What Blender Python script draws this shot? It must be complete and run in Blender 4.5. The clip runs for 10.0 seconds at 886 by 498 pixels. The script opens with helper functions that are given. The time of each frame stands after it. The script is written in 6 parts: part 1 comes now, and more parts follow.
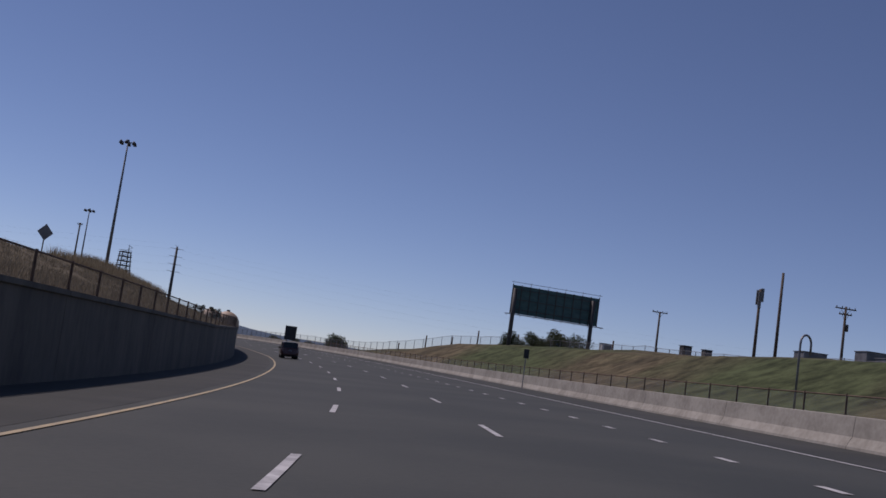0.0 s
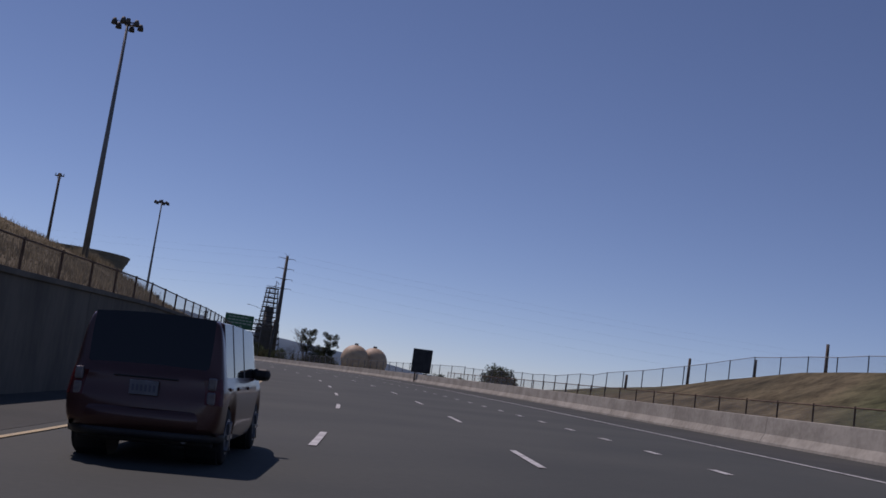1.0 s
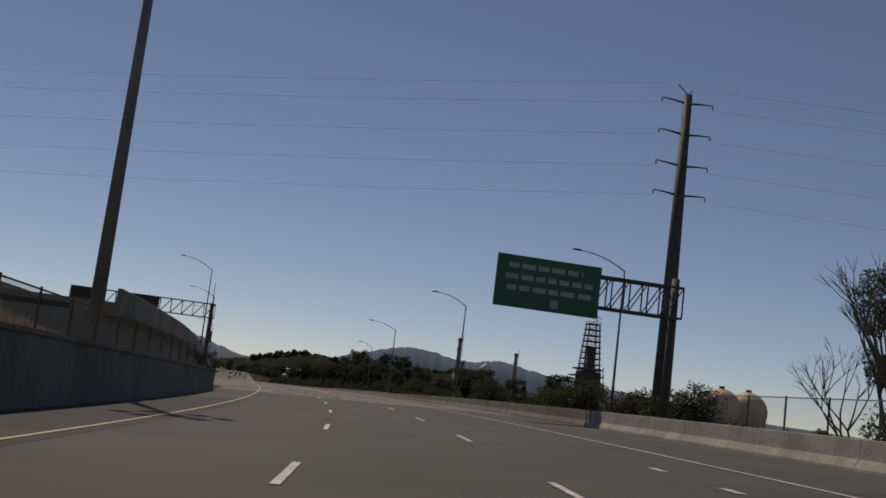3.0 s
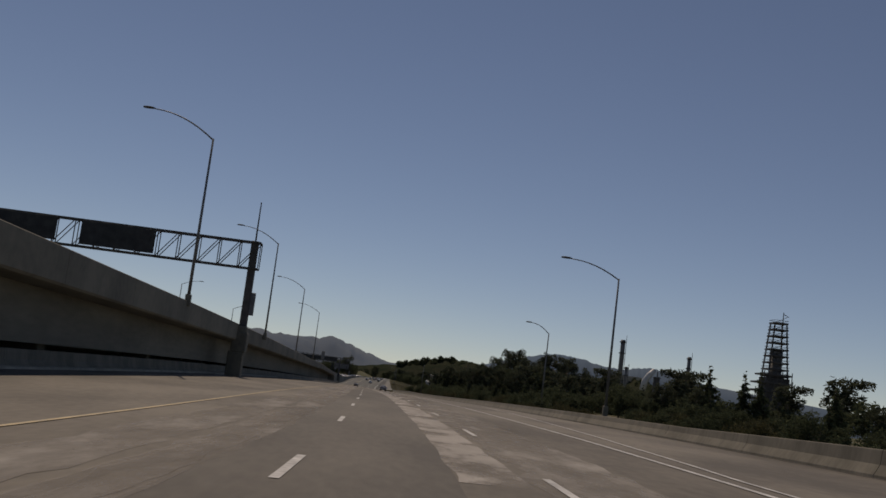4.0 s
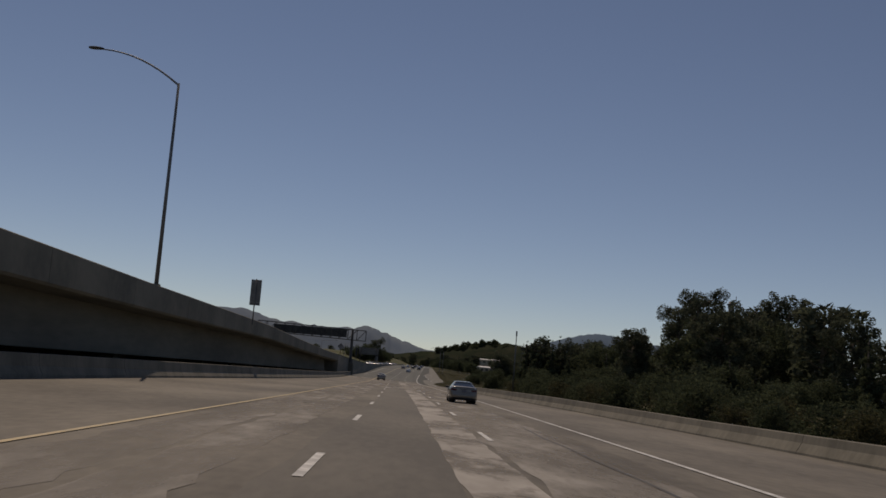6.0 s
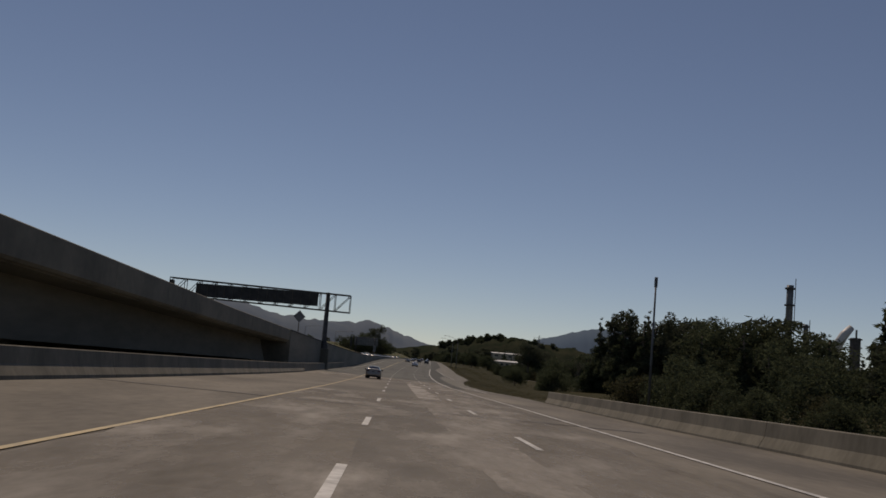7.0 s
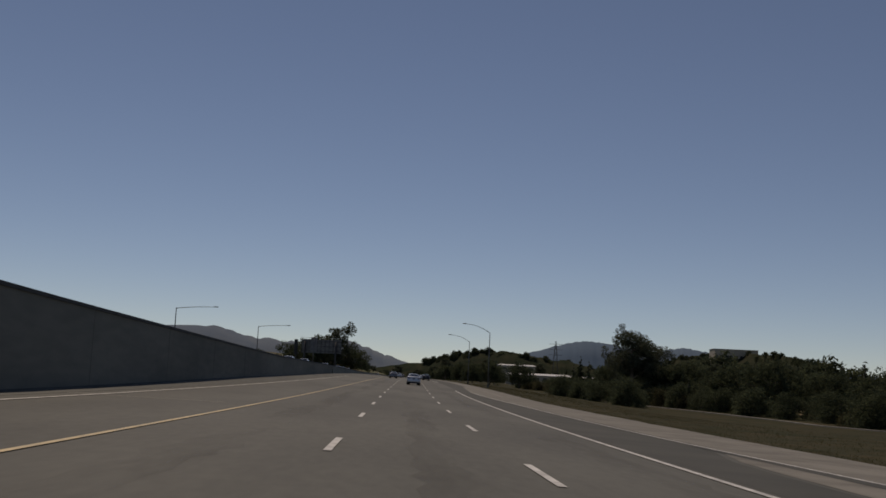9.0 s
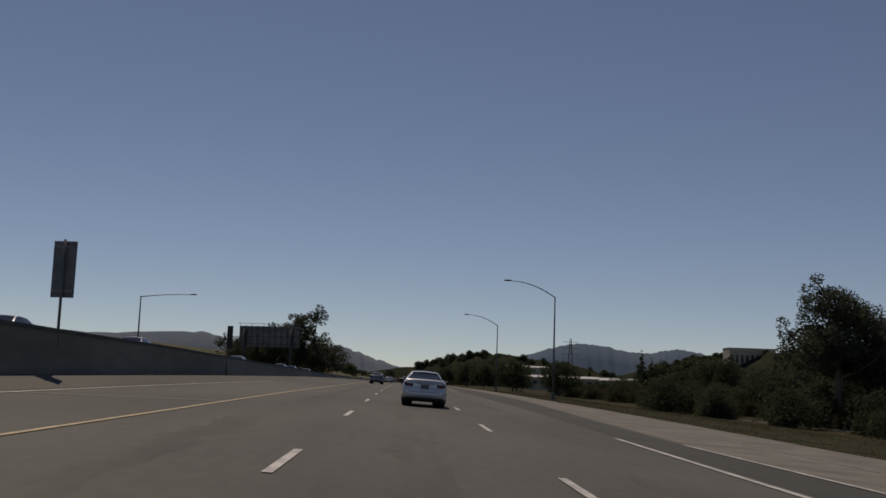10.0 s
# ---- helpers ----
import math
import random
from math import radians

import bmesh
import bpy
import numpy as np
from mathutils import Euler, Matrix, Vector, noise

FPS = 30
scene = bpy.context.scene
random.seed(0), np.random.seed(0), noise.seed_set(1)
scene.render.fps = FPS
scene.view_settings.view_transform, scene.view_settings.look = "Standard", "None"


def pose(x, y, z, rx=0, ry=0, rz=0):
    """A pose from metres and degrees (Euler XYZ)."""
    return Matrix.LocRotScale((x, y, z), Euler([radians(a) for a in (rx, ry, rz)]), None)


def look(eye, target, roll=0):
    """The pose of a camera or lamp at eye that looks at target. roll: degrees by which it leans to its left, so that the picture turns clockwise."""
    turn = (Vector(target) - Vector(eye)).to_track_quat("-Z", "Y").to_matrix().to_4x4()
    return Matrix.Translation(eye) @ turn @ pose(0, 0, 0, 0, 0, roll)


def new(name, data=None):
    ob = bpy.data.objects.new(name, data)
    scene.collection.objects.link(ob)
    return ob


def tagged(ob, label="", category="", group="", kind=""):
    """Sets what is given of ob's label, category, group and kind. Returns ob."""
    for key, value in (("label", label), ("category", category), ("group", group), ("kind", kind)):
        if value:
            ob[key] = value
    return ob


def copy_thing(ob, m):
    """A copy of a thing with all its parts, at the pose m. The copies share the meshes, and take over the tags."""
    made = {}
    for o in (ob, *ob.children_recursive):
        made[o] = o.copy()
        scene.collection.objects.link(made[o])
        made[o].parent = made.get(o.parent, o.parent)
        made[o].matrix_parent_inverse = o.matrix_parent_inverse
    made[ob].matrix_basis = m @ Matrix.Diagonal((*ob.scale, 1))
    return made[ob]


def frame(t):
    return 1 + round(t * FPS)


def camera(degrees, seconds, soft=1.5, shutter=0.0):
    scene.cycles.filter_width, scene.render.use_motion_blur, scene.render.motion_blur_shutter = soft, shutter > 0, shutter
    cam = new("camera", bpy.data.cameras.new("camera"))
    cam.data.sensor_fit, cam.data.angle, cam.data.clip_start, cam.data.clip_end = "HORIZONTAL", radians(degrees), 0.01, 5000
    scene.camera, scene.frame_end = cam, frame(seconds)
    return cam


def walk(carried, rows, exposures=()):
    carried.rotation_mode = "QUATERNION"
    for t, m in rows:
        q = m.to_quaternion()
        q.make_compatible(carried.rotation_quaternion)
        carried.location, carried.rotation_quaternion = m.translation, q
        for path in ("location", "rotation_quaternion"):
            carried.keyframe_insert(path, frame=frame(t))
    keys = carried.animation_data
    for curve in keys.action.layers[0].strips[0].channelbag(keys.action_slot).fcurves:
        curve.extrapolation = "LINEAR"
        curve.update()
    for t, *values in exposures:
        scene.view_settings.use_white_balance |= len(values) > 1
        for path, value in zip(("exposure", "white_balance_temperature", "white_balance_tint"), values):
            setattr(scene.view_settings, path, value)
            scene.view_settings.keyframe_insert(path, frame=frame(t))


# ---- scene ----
import collections

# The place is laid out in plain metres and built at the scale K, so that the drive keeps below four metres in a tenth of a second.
K = 0.4

# ---- camera and its walk ----
cam = camera(45.34, 10.0, soft=1.6)
# seconds, x, y, z, yaw, pitch, lean
DRIVE = (
    (0.0, -109.11, -906.51, -0.41, -36.35, 6.65, 8.12),
    (0.5, -83.68, -867.59, -0.19, -32.10, 7.02, 8.05),
    (1.0, -61.20, -826.91, 0.12, -27.64, 7.64, 8.02),
    (1.5, -41.93, -784.60, 0.63, -23.13, 7.85, 7.99),
    (2.0, -26.19, -740.86, 1.21, -18.36, 7.99, 8.22),
    (2.5, -13.86, -696.04, 1.64, -14.42, 8.24, 7.57),
    (3.0, -4.66, -650.46, 1.94, -10.60, 8.04, 7.11),
    (3.5, 1.30, -604.36, 2.16, -6.51, 7.56, 7.06),
    (4.0, 4.05, -557.95, 2.34, -2.71, 7.46, 7.23),
    (4.5, 4.60, -511.46, 2.48, -1.07, 7.45, 6.21),
    (5.0, 4.25, -464.96, 2.35, -0.71, 7.24, 5.86),
    (5.5, 3.72, -418.46, 2.14, -1.05, 6.71, 5.26),
    (6.0, 3.16, -371.96, 1.88, -1.08, 6.57, 4.66),
    (6.5, 2.36, -325.47, 1.54, -0.84, 6.51, 4.45),
    (7.0, 1.42, -278.98, 1.15, -0.99, 6.30, 4.74),
    (7.5, 0.58, -232.49, 0.78, -1.22, 6.31, 5.01),
    (8.0, -0.13, -185.99, 0.54, -1.40, 6.48, 4.67),
    (8.5, -0.64, -139.50, 0.44, -1.58, 6.68, 3.46),
    (9.0, -0.77, -93.00, 0.46, -2.17, 7.37, 2.64),
    (9.5, -0.52, -46.50, 0.65, -2.35, 7.56, 2.42),
    (10.0, 0.00, 0.00, 1.10, -2.66, 7.62, 1.99),
)
walk(
    cam,
    [(t, pose(x * K, y * K, z * K, 90 + p, 0, yw) @ pose(0, 0, 0, 0, 0, r)) for t, x, y, z, yw, p, r in DRIVE],
    exposures=((0.0, 0.0, 6500.0, 30.0), (0.5, -0.06, 6500.0, 30.0), (1.0, 0.02, 6500.0, 30.0), (1.5, -0.24, 6700.0, 28.0), (2.5, 0.0, 7600.0, 23.0), (4.2, -0.2, 8100.0, 19.0), (10.0, -0.2, 8100.0, 19.0)),
)

# ---- sky and sun ----
SUN_AZIMUTH, SUN_HEIGHT = -13.0, 54.0  # degrees clockwise from +y, and above the horizon
world = bpy.data.worlds.new("sky")
scene.world = world
world.use_nodes = True
wn = world.node_tree.nodes
sky = wn.new("ShaderNodeTexSky")
sky.sky_type = "NISHITA"
sky.sun_disc = False
sky.sun_elevation, sky.sun_rotation = radians(SUN_HEIGHT), radians(SUN_AZIMUTH)
sky.altitude, sky.air_density, sky.dust_density, sky.ozone_density = 3500, 1.0, 0.2, 3.0
wn["Background"].inputs["Strength"].default_value = 0.066
world.node_tree.links.new(sky.outputs[0], wn["Background"].inputs["Color"])
sun = new("sun", bpy.data.lights.new("sun", "SUN"))
sun.data.energy, sun.data.angle, sun.data.color = 2.25, radians(0.5), (1.0, 0.95, 0.86)
sun_to = Vector((math.sin(radians(SUN_AZIMUTH)) * math.cos(radians(SUN_HEIGHT)), math.cos(radians(SUN_AZIMUTH)) * math.cos(radians(SUN_HEIGHT)), math.sin(radians(SUN_HEIGHT))))
sun.matrix_world = look((0, 0, 60), Vector((0, 0, 60)) - sun_to)


# ---- materials ----
def material(name, base, second=None, scale=1.0, rough=0.8, metal=0.0, bump=0.0, fine=30.0, stretch=(1, 1, 1), spec=0.5, amount=1.0, island=0.0, coords="Object", contrast=(0.35, 0.68)):
    """A surface whose colour runs between two tones in patches and in fine grain; scales in metres of the place."""
    m = bpy.data.materials.new(name)
    m.use_nodes = True
    nt = m.node_tree
    n, ln = nt.nodes, nt.links
    b = n["Principled BSDF"]
    b.inputs["Roughness"].default_value, b.inputs["Metallic"].default_value = rough, metal
    b.inputs["Specular IOR Level"].default_value = spec
    b.inputs["Base Color"].default_value = (*base, 1)
    if second is None:
        return m
    co = n.new("ShaderNodeTexCoord")
    mp = n.new("ShaderNodeMapping")
    mp.inputs["Scale"].default_value = [q / K for q in stretch]
    ln.new(co.outputs[coords], mp.inputs["Vector"])
    big, small = n.new("ShaderNodeTexNoise"), n.new("ShaderNodeTexNoise")
    big.inputs["Scale"].default_value, big.inputs["Detail"].default_value = 1 / scale, 5
    small.inputs["Scale"].default_value, small.inputs["Detail"].default_value = fine, 3
    for q in (big, small):
        ln.new(mp.outputs[0], q.inputs["Vector"])
    mixf = n.new("ShaderNodeMath")
    mixf.operation = "MULTIPLY_ADD"
    ln.new(small.outputs["Fac"], mixf.inputs[0])
    mixf.inputs[1].default_value = 0.35
    ln.new(big.outputs["Fac"], mixf.inputs[2])
    ramp = n.new("ShaderNodeMapRange")
    ramp.inputs["From Min"].default_value, ramp.inputs["From Max"].default_value = contrast[0] + 0.17, contrast[1] + 0.17
    ramp.inputs["To Max"].default_value = amount
    ln.new(mixf.outputs[0], ramp.inputs["Value"])
    mix = n.new("ShaderNodeMix")
    mix.data_type = "RGBA"
    mix.inputs["A"].default_value, mix.inputs["B"].default_value = (*base, 1), (*second, 1)
    ln.new(ramp.outputs[0], mix.inputs["Factor"])
    out = mix.outputs["Result"]
    if island:
        geo = n.new("ShaderNodeNewGeometry")
        rnd = n.new("ShaderNodeMapRange")
        rnd.inputs["To Min"].default_value, rnd.inputs["To Max"].default_value = 1 - island, 1 + island
        ln.new(geo.outputs["Random Per Island"], rnd.inputs["Value"])
        mul = n.new("ShaderNodeMix")
        mul.data_type, mul.blend_type = "RGBA", "MULTIPLY"
        mul.inputs["Factor"].default_value = 1
        ln.new(out, mul.inputs["A"])
        ln.new(rnd.outputs[0], mul.inputs["B"])
        out = mul.outputs["Result"]
    ln.new(out, b.inputs["Base Color"])
    if bump:
        bp = n.new("ShaderNodeBump")
        bp.inputs["Strength"].default_value, bp.inputs["Distance"].default_value = bump, 0.02
        ln.new(mixf.outputs[0], bp.inputs["Height"])
        ln.new(bp.outputs[0], b.inputs["Normal"])
    return m


def see_through(name, colour, cover):
    """Fine wire netting: threads too thin to build one by one."""
    m = bpy.data.materials.new(name)
    m.use_nodes = True
    n, ln = m.node_tree.nodes, m.node_tree.links
    b = n["Principled BSDF"]
    b.inputs["Base Color"].default_value, b.inputs["Roughness"].default_value = (*colour, 1), 0.6
    tr, mx = n.new("ShaderNodeBsdfTransparent"), n.new("ShaderNodeMixShader")
    mx.inputs[0].default_value = cover
    ln.new(tr.outputs[0], mx.inputs[1])
    ln.new(b.outputs[0], mx.inputs[2])
    ln.new(mx.outputs[0], n["Material Output"].inputs["Surface"])
    return m


ASPHALT = material("asphalt", (0.032, 0.039, 0.034), (0.052, 0.058, 0.049), 5.0, 0.85, bump=0.15, fine=9, stretch=(1, 1, 1))
SHOULDER = material("shoulder_asphalt", (0.029, 0.033, 0.028), (0.047, 0.049, 0.042), 3.0, 0.9, bump=0.15, fine=9)
OLD_ASPHALT = material("worn_asphalt", (0.046, 0.05, 0.044), (0.086, 0.09, 0.078), 5.0, 0.85, bump=0.15, fine=6, stretch=(1, 0.25, 1))
FIELD = material("weedy_verge", (0.032, 0.037, 0.019), (0.066, 0.056, 0.032), 3.0, 1.0, bump=0.5, fine=3, spec=0.05)
GRAVEL = material("pale_gravel", (0.2, 0.193, 0.168), (0.125, 0.119, 0.102), 1.5, 0.95, bump=0.3, fine=8)
CONCRETE_ROAD = material("concrete_road", (0.082, 0.073, 0.058), (0.188, 0.169, 0.136), 3.5, 0.85, bump=0.12, fine=5, stretch=(1, 0.3, 1))
PALE_PATCH = material("pale_concrete", (0.19, 0.175, 0.155), (0.3, 0.28, 0.25), 2.0, 0.85, bump=0.12, fine=5, stretch=(1, 0.2, 1))


def worn(m, scale, lo, hi, stretch=(1, 0.25, 1)):
    """Lets a thin layer wear through in ragged streaks."""
    n, ln = m.node_tree.nodes, m.node_tree.links
    co, mp, no, rg = n.new("ShaderNodeTexCoord"), n.new("ShaderNodeMapping"), n.new("ShaderNodeTexNoise"), n.new("ShaderNodeMapRange")
    mp.inputs["Scale"].default_value = [q / K for q in stretch]
    no.inputs["Scale"].default_value, no.inputs["Detail"].default_value, no.inputs["Roughness"].default_value = 1 / scale, 6, 0.65
    rg.inputs["From Min"].default_value, rg.inputs["From Max"].default_value = lo, hi
    ln.new(co.outputs["Object"], mp.inputs["Vector"])
    ln.new(mp.outputs[0], no.inputs["Vector"])
    ln.new(no.outputs["Fac"], rg.inputs["Value"])
    ln.new(rg.outputs[0], n["Principled BSDF"].inputs["Alpha"])
    return m


PALE_WORN = worn(material("worn_pale_concrete", (0.22, 0.203, 0.178), (0.32, 0.298, 0.265), 2.0, 0.85, bump=0.12, fine=5, stretch=(1, 0.2, 1)), 1.6, 0.34, 0.66)
PALE_STRIP = worn(material("scuffed_pale_concrete", (0.27, 0.25, 0.222), (0.38, 0.355, 0.32), 1.2, 0.85, bump=0.12, fine=5, stretch=(1, 0.35, 1)), 1.1, 0.33, 0.53, (0.8, 0.3, 1))
DARK_LANE = material("dark_lane_asphalt", (0.076, 0.07, 0.058), (0.142, 0.13, 0.107), 3.0, 0.85, bump=0.15, fine=6, stretch=(1, 0.2, 1))
OIL = worn(material("oil_stain", (0.034, 0.033, 0.032), (0.045, 0.043, 0.04), 2.0, 0.8, fine=5), 1.4, 0.44, 1.7, (1, 0.12, 1))
CRACK = material("tar_seal", (0.02, 0.02, 0.02), (0.035, 0.033, 0.03), 1.0, 0.7)
WHITE_PAINT = material("white_road_paint", (0.62, 0.62, 0.6), (0.36, 0.36, 0.35), 0.5, 0.7, fine=8)
FADED_PAINT = material("faded_road_paint", (0.36, 0.34, 0.3), (0.2, 0.19, 0.17), 0.5, 0.8, fine=8)
YELLOW_PAINT = material("yellow_road_paint", (0.56, 0.44, 0.24), (0.36, 0.3, 0.19), 0.6, 0.7, fine=8)
BARRIER = material("barrier_concrete", (0.41, 0.388, 0.33), (0.27, 0.253, 0.21), 1.6, 0.9, bump=0.3, fine=5, stretch=(1, 1, 1.3))
# darker, browner concrete for the barriers past the bend and along the ramp
BROWN_BARRIER = material("brown_barrier_concrete", (0.21, 0.195, 0.155), (0.13, 0.122, 0.095), 1.6, 0.9, bump=0.3, fine=5, stretch=(1, 1, 0.5))
RAMP = material("ramp_concrete", (0.225, 0.212, 0.168), (0.13, 0.124, 0.1), 2.6, 0.9, bump=0.2, fine=4, stretch=(1, 0.5, 0.6))
STAINED = material("stained_wall_concrete", (0.235, 0.226, 0.186), (0.15, 0.145, 0.12), 2.6, 0.95, bump=0.3, fine=4, stretch=(1, 0.16, 0.9))
COPING = material("dark_coping_concrete", (0.06, 0.058, 0.052), (0.1, 0.096, 0.086), 1.2, 0.9, bump=0.2, fine=5)
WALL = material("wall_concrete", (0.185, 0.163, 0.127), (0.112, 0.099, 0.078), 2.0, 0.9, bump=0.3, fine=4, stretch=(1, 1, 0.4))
DRY_GRASS = material("dry_grass", (0.225, 0.188, 0.12), (0.13, 0.107, 0.069), 4.0, 1.0, bump=0.6, fine=3, spec=0.1)
BLADES = material("dry_grass_blades", (0.27, 0.23, 0.155), (0.16, 0.135, 0.092), 1.5, 1.0, fine=3, spec=0.1, island=0.4)
WEEDS = material("verge_weeds", (0.058, 0.062, 0.03), (0.12, 0.1, 0.056), 2.5, 1.0, fine=3, spec=0.05, island=0.4)
LEAF = material("tree_leaves", (0.05, 0.064, 0.037), (0.095, 0.11, 0.062), 1.2, 0.9, fine=4, spec=0.08, island=0.45)
LEAF_GREY = material("eucalyptus_leaves", (0.054, 0.064, 0.044), (0.1, 0.112, 0.072), 1.2, 0.9, fine=4, spec=0.08, island=0.45)
LEAF_BRUSH = material("brush_leaves", (0.048, 0.052, 0.027), (0.1, 0.092, 0.048), 1.2, 0.9, fine=4, spec=0.15, island=0.45)


def leafy(m, share=0.5):
    """Lets light through thin leaves and blades."""
    n, ln = m.node_tree.nodes, m.node_tree.links
    b = n["Principled BSDF"]
    tl, mx = n.new("ShaderNodeBsdfTranslucent"), n.new("ShaderNodeMixShader")
    ln.new(b.inputs["Base Color"].links[0].from_socket, tl.inputs["Color"])
    mx.inputs[0].default_value = share
    ln.new(b.outputs[0], mx.inputs[1])
    ln.new(tl.outputs[0], mx.inputs[2])
    ln.new(mx.outputs[0], n["Material Output"].inputs["Surface"])


for m in (LEAF, LEAF_GREY, LEAF_BRUSH, WEEDS, BLADES):
    leafy(m, 0.5 if m in (WEEDS, BLADES) else 0.4)
BARK = material("bark", (0.11, 0.085, 0.06), (0.2, 0.17, 0.13), 0.4, 0.95, bump=0.5, fine=10, stretch=(1, 1, 0.25))
STEEL = material("galvanised_steel", (0.2, 0.2, 0.2), (0.3, 0.3, 0.3), 0.6, 0.55, metal=0.6, fine=10)
DARK_STEEL = material("weathered_steel", (0.06, 0.06, 0.06), (0.11, 0.1, 0.095), 0.8, 0.7, metal=0.3, fine=10)
POLE_GREY = material("grey_painted_pole", (0.13, 0.135, 0.14), (0.2, 0.205, 0.21), 1.5, 0.6, fine=8, metal=0.3)
WOOD_POLE = material("weathered_wood_pole", (0.09, 0.065, 0.048), (0.16, 0.125, 0.095), 0.4, 0.95, fine=12, stretch=(1, 1, 0.15), bump=0.3)
RUST_POST = material("rusty_fence_post", (0.1, 0.06, 0.04), (0.17, 0.115, 0.08), 0.5, 0.9, fine=10)
NETTING = see_through("chain_link", (0.24, 0.24, 0.24), 0.16)
NETTING_DENSE = see_through("rusty_chain_link", (0.2, 0.15, 0.1), 0.3)
SIGN_BACK = material("sign_back_metal", (0.13, 0.135, 0.14), (0.22, 0.225, 0.23), 0.8, 0.6, metal=0.4, fine=6)
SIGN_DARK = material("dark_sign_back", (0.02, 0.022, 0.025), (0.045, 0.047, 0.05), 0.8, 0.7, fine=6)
SIGN_GREEN = material("green_sign_sheet", (0.012, 0.1, 0.045), (0.02, 0.13, 0.06), 1.5, 0.5, fine=6)
SIGN_WHITE = material("white_sign_lettering", (0.34, 0.42, 0.36), (0.26, 0.33, 0.28), 1.0, 0.5)
BOARD_GREEN = material("dark_green_board", (0.04, 0.1, 0.1), (0.065, 0.14, 0.135), 1.4, 0.7, fine=5, stretch=(1, 1, 3))
TANK = material("tan_tank_paint", (0.55, 0.4, 0.26), (0.42, 0.3, 0.2), 3.0, 0.6, fine=4)
STUCCO = material("pale_building_wall", (0.45, 0.4, 0.32), (0.36, 0.32, 0.26), 3.0, 0.9, fine=4)
ROOF_PALE = material("pale_metal_roof", (0.6, 0.6, 0.58), (0.48, 0.48, 0.47), 3.0, 0.5, fine=4)
WINDOW_DARK = material("dark_window", (0.03, 0.035, 0.04), rough=0.15)
TYRE = material("tyre_rubber", (0.015, 0.015, 0.015), (0.028, 0.027, 0.026), 0.3, 0.85)
RIM = material("alloy_rim", (0.4, 0.4, 0.4), (0.3, 0.3, 0.3), 0.2, 0.35, metal=0.9)
TRIM = material("black_plastic_trim", (0.016, 0.016, 0.017), (0.03, 0.03, 0.03), 0.4, 0.55)
GLASS = material("tinted_car_glass", (0.012, 0.014, 0.015), rough=0.04, spec=0.4)
RED_LENS = material("red_tail_lens", (0.12, 0.012, 0.012), (0.07, 0.008, 0.008), 0.15, 0.25)
CLEAR_LENS = material("clear_tail_lens", (0.24, 0.22, 0.22), (0.16, 0.14, 0.14), 0.1, 0.2)
PLATE = material("pale_plate", (0.2, 0.205, 0.22), (0.16, 0.165, 0.18), 0.1, 0.6)
PLATE_INK = material("plate_characters", (0.1, 0.105, 0.14), rough=0.6)
CAR_GLOSS = 0.28


def car_paint(name, colour, dull=0.0):
    m = material(name, colour, tuple(c * 0.85 for c in colour), 0.7, CAR_GLOSS + dull, metal=0.45, fine=6)
    m.node_tree.nodes["Principled BSDF"].inputs["Coat Weight"].default_value = 0.6
    m.node_tree.nodes["Principled BSDF"].inputs["Coat Roughness"].default_value = 0.08
    return m


MAROON = car_paint("dark_red_car_paint", (0.085, 0.03, 0.025), 0.1)
WHITE_CAR = car_paint("white_car_paint", (0.7, 0.7, 0.71))
SILVER = car_paint("champagne_car_paint", (0.36, 0.33, 0.285))
TAN = car_paint("grey_tan_car_paint", (0.27, 0.25, 0.215))
GREY_CAR = car_paint("grey_car_paint", (0.2, 0.21, 0.23))
BLACK_CAR = car_paint("black_car_paint", (0.02, 0.02, 0.022))


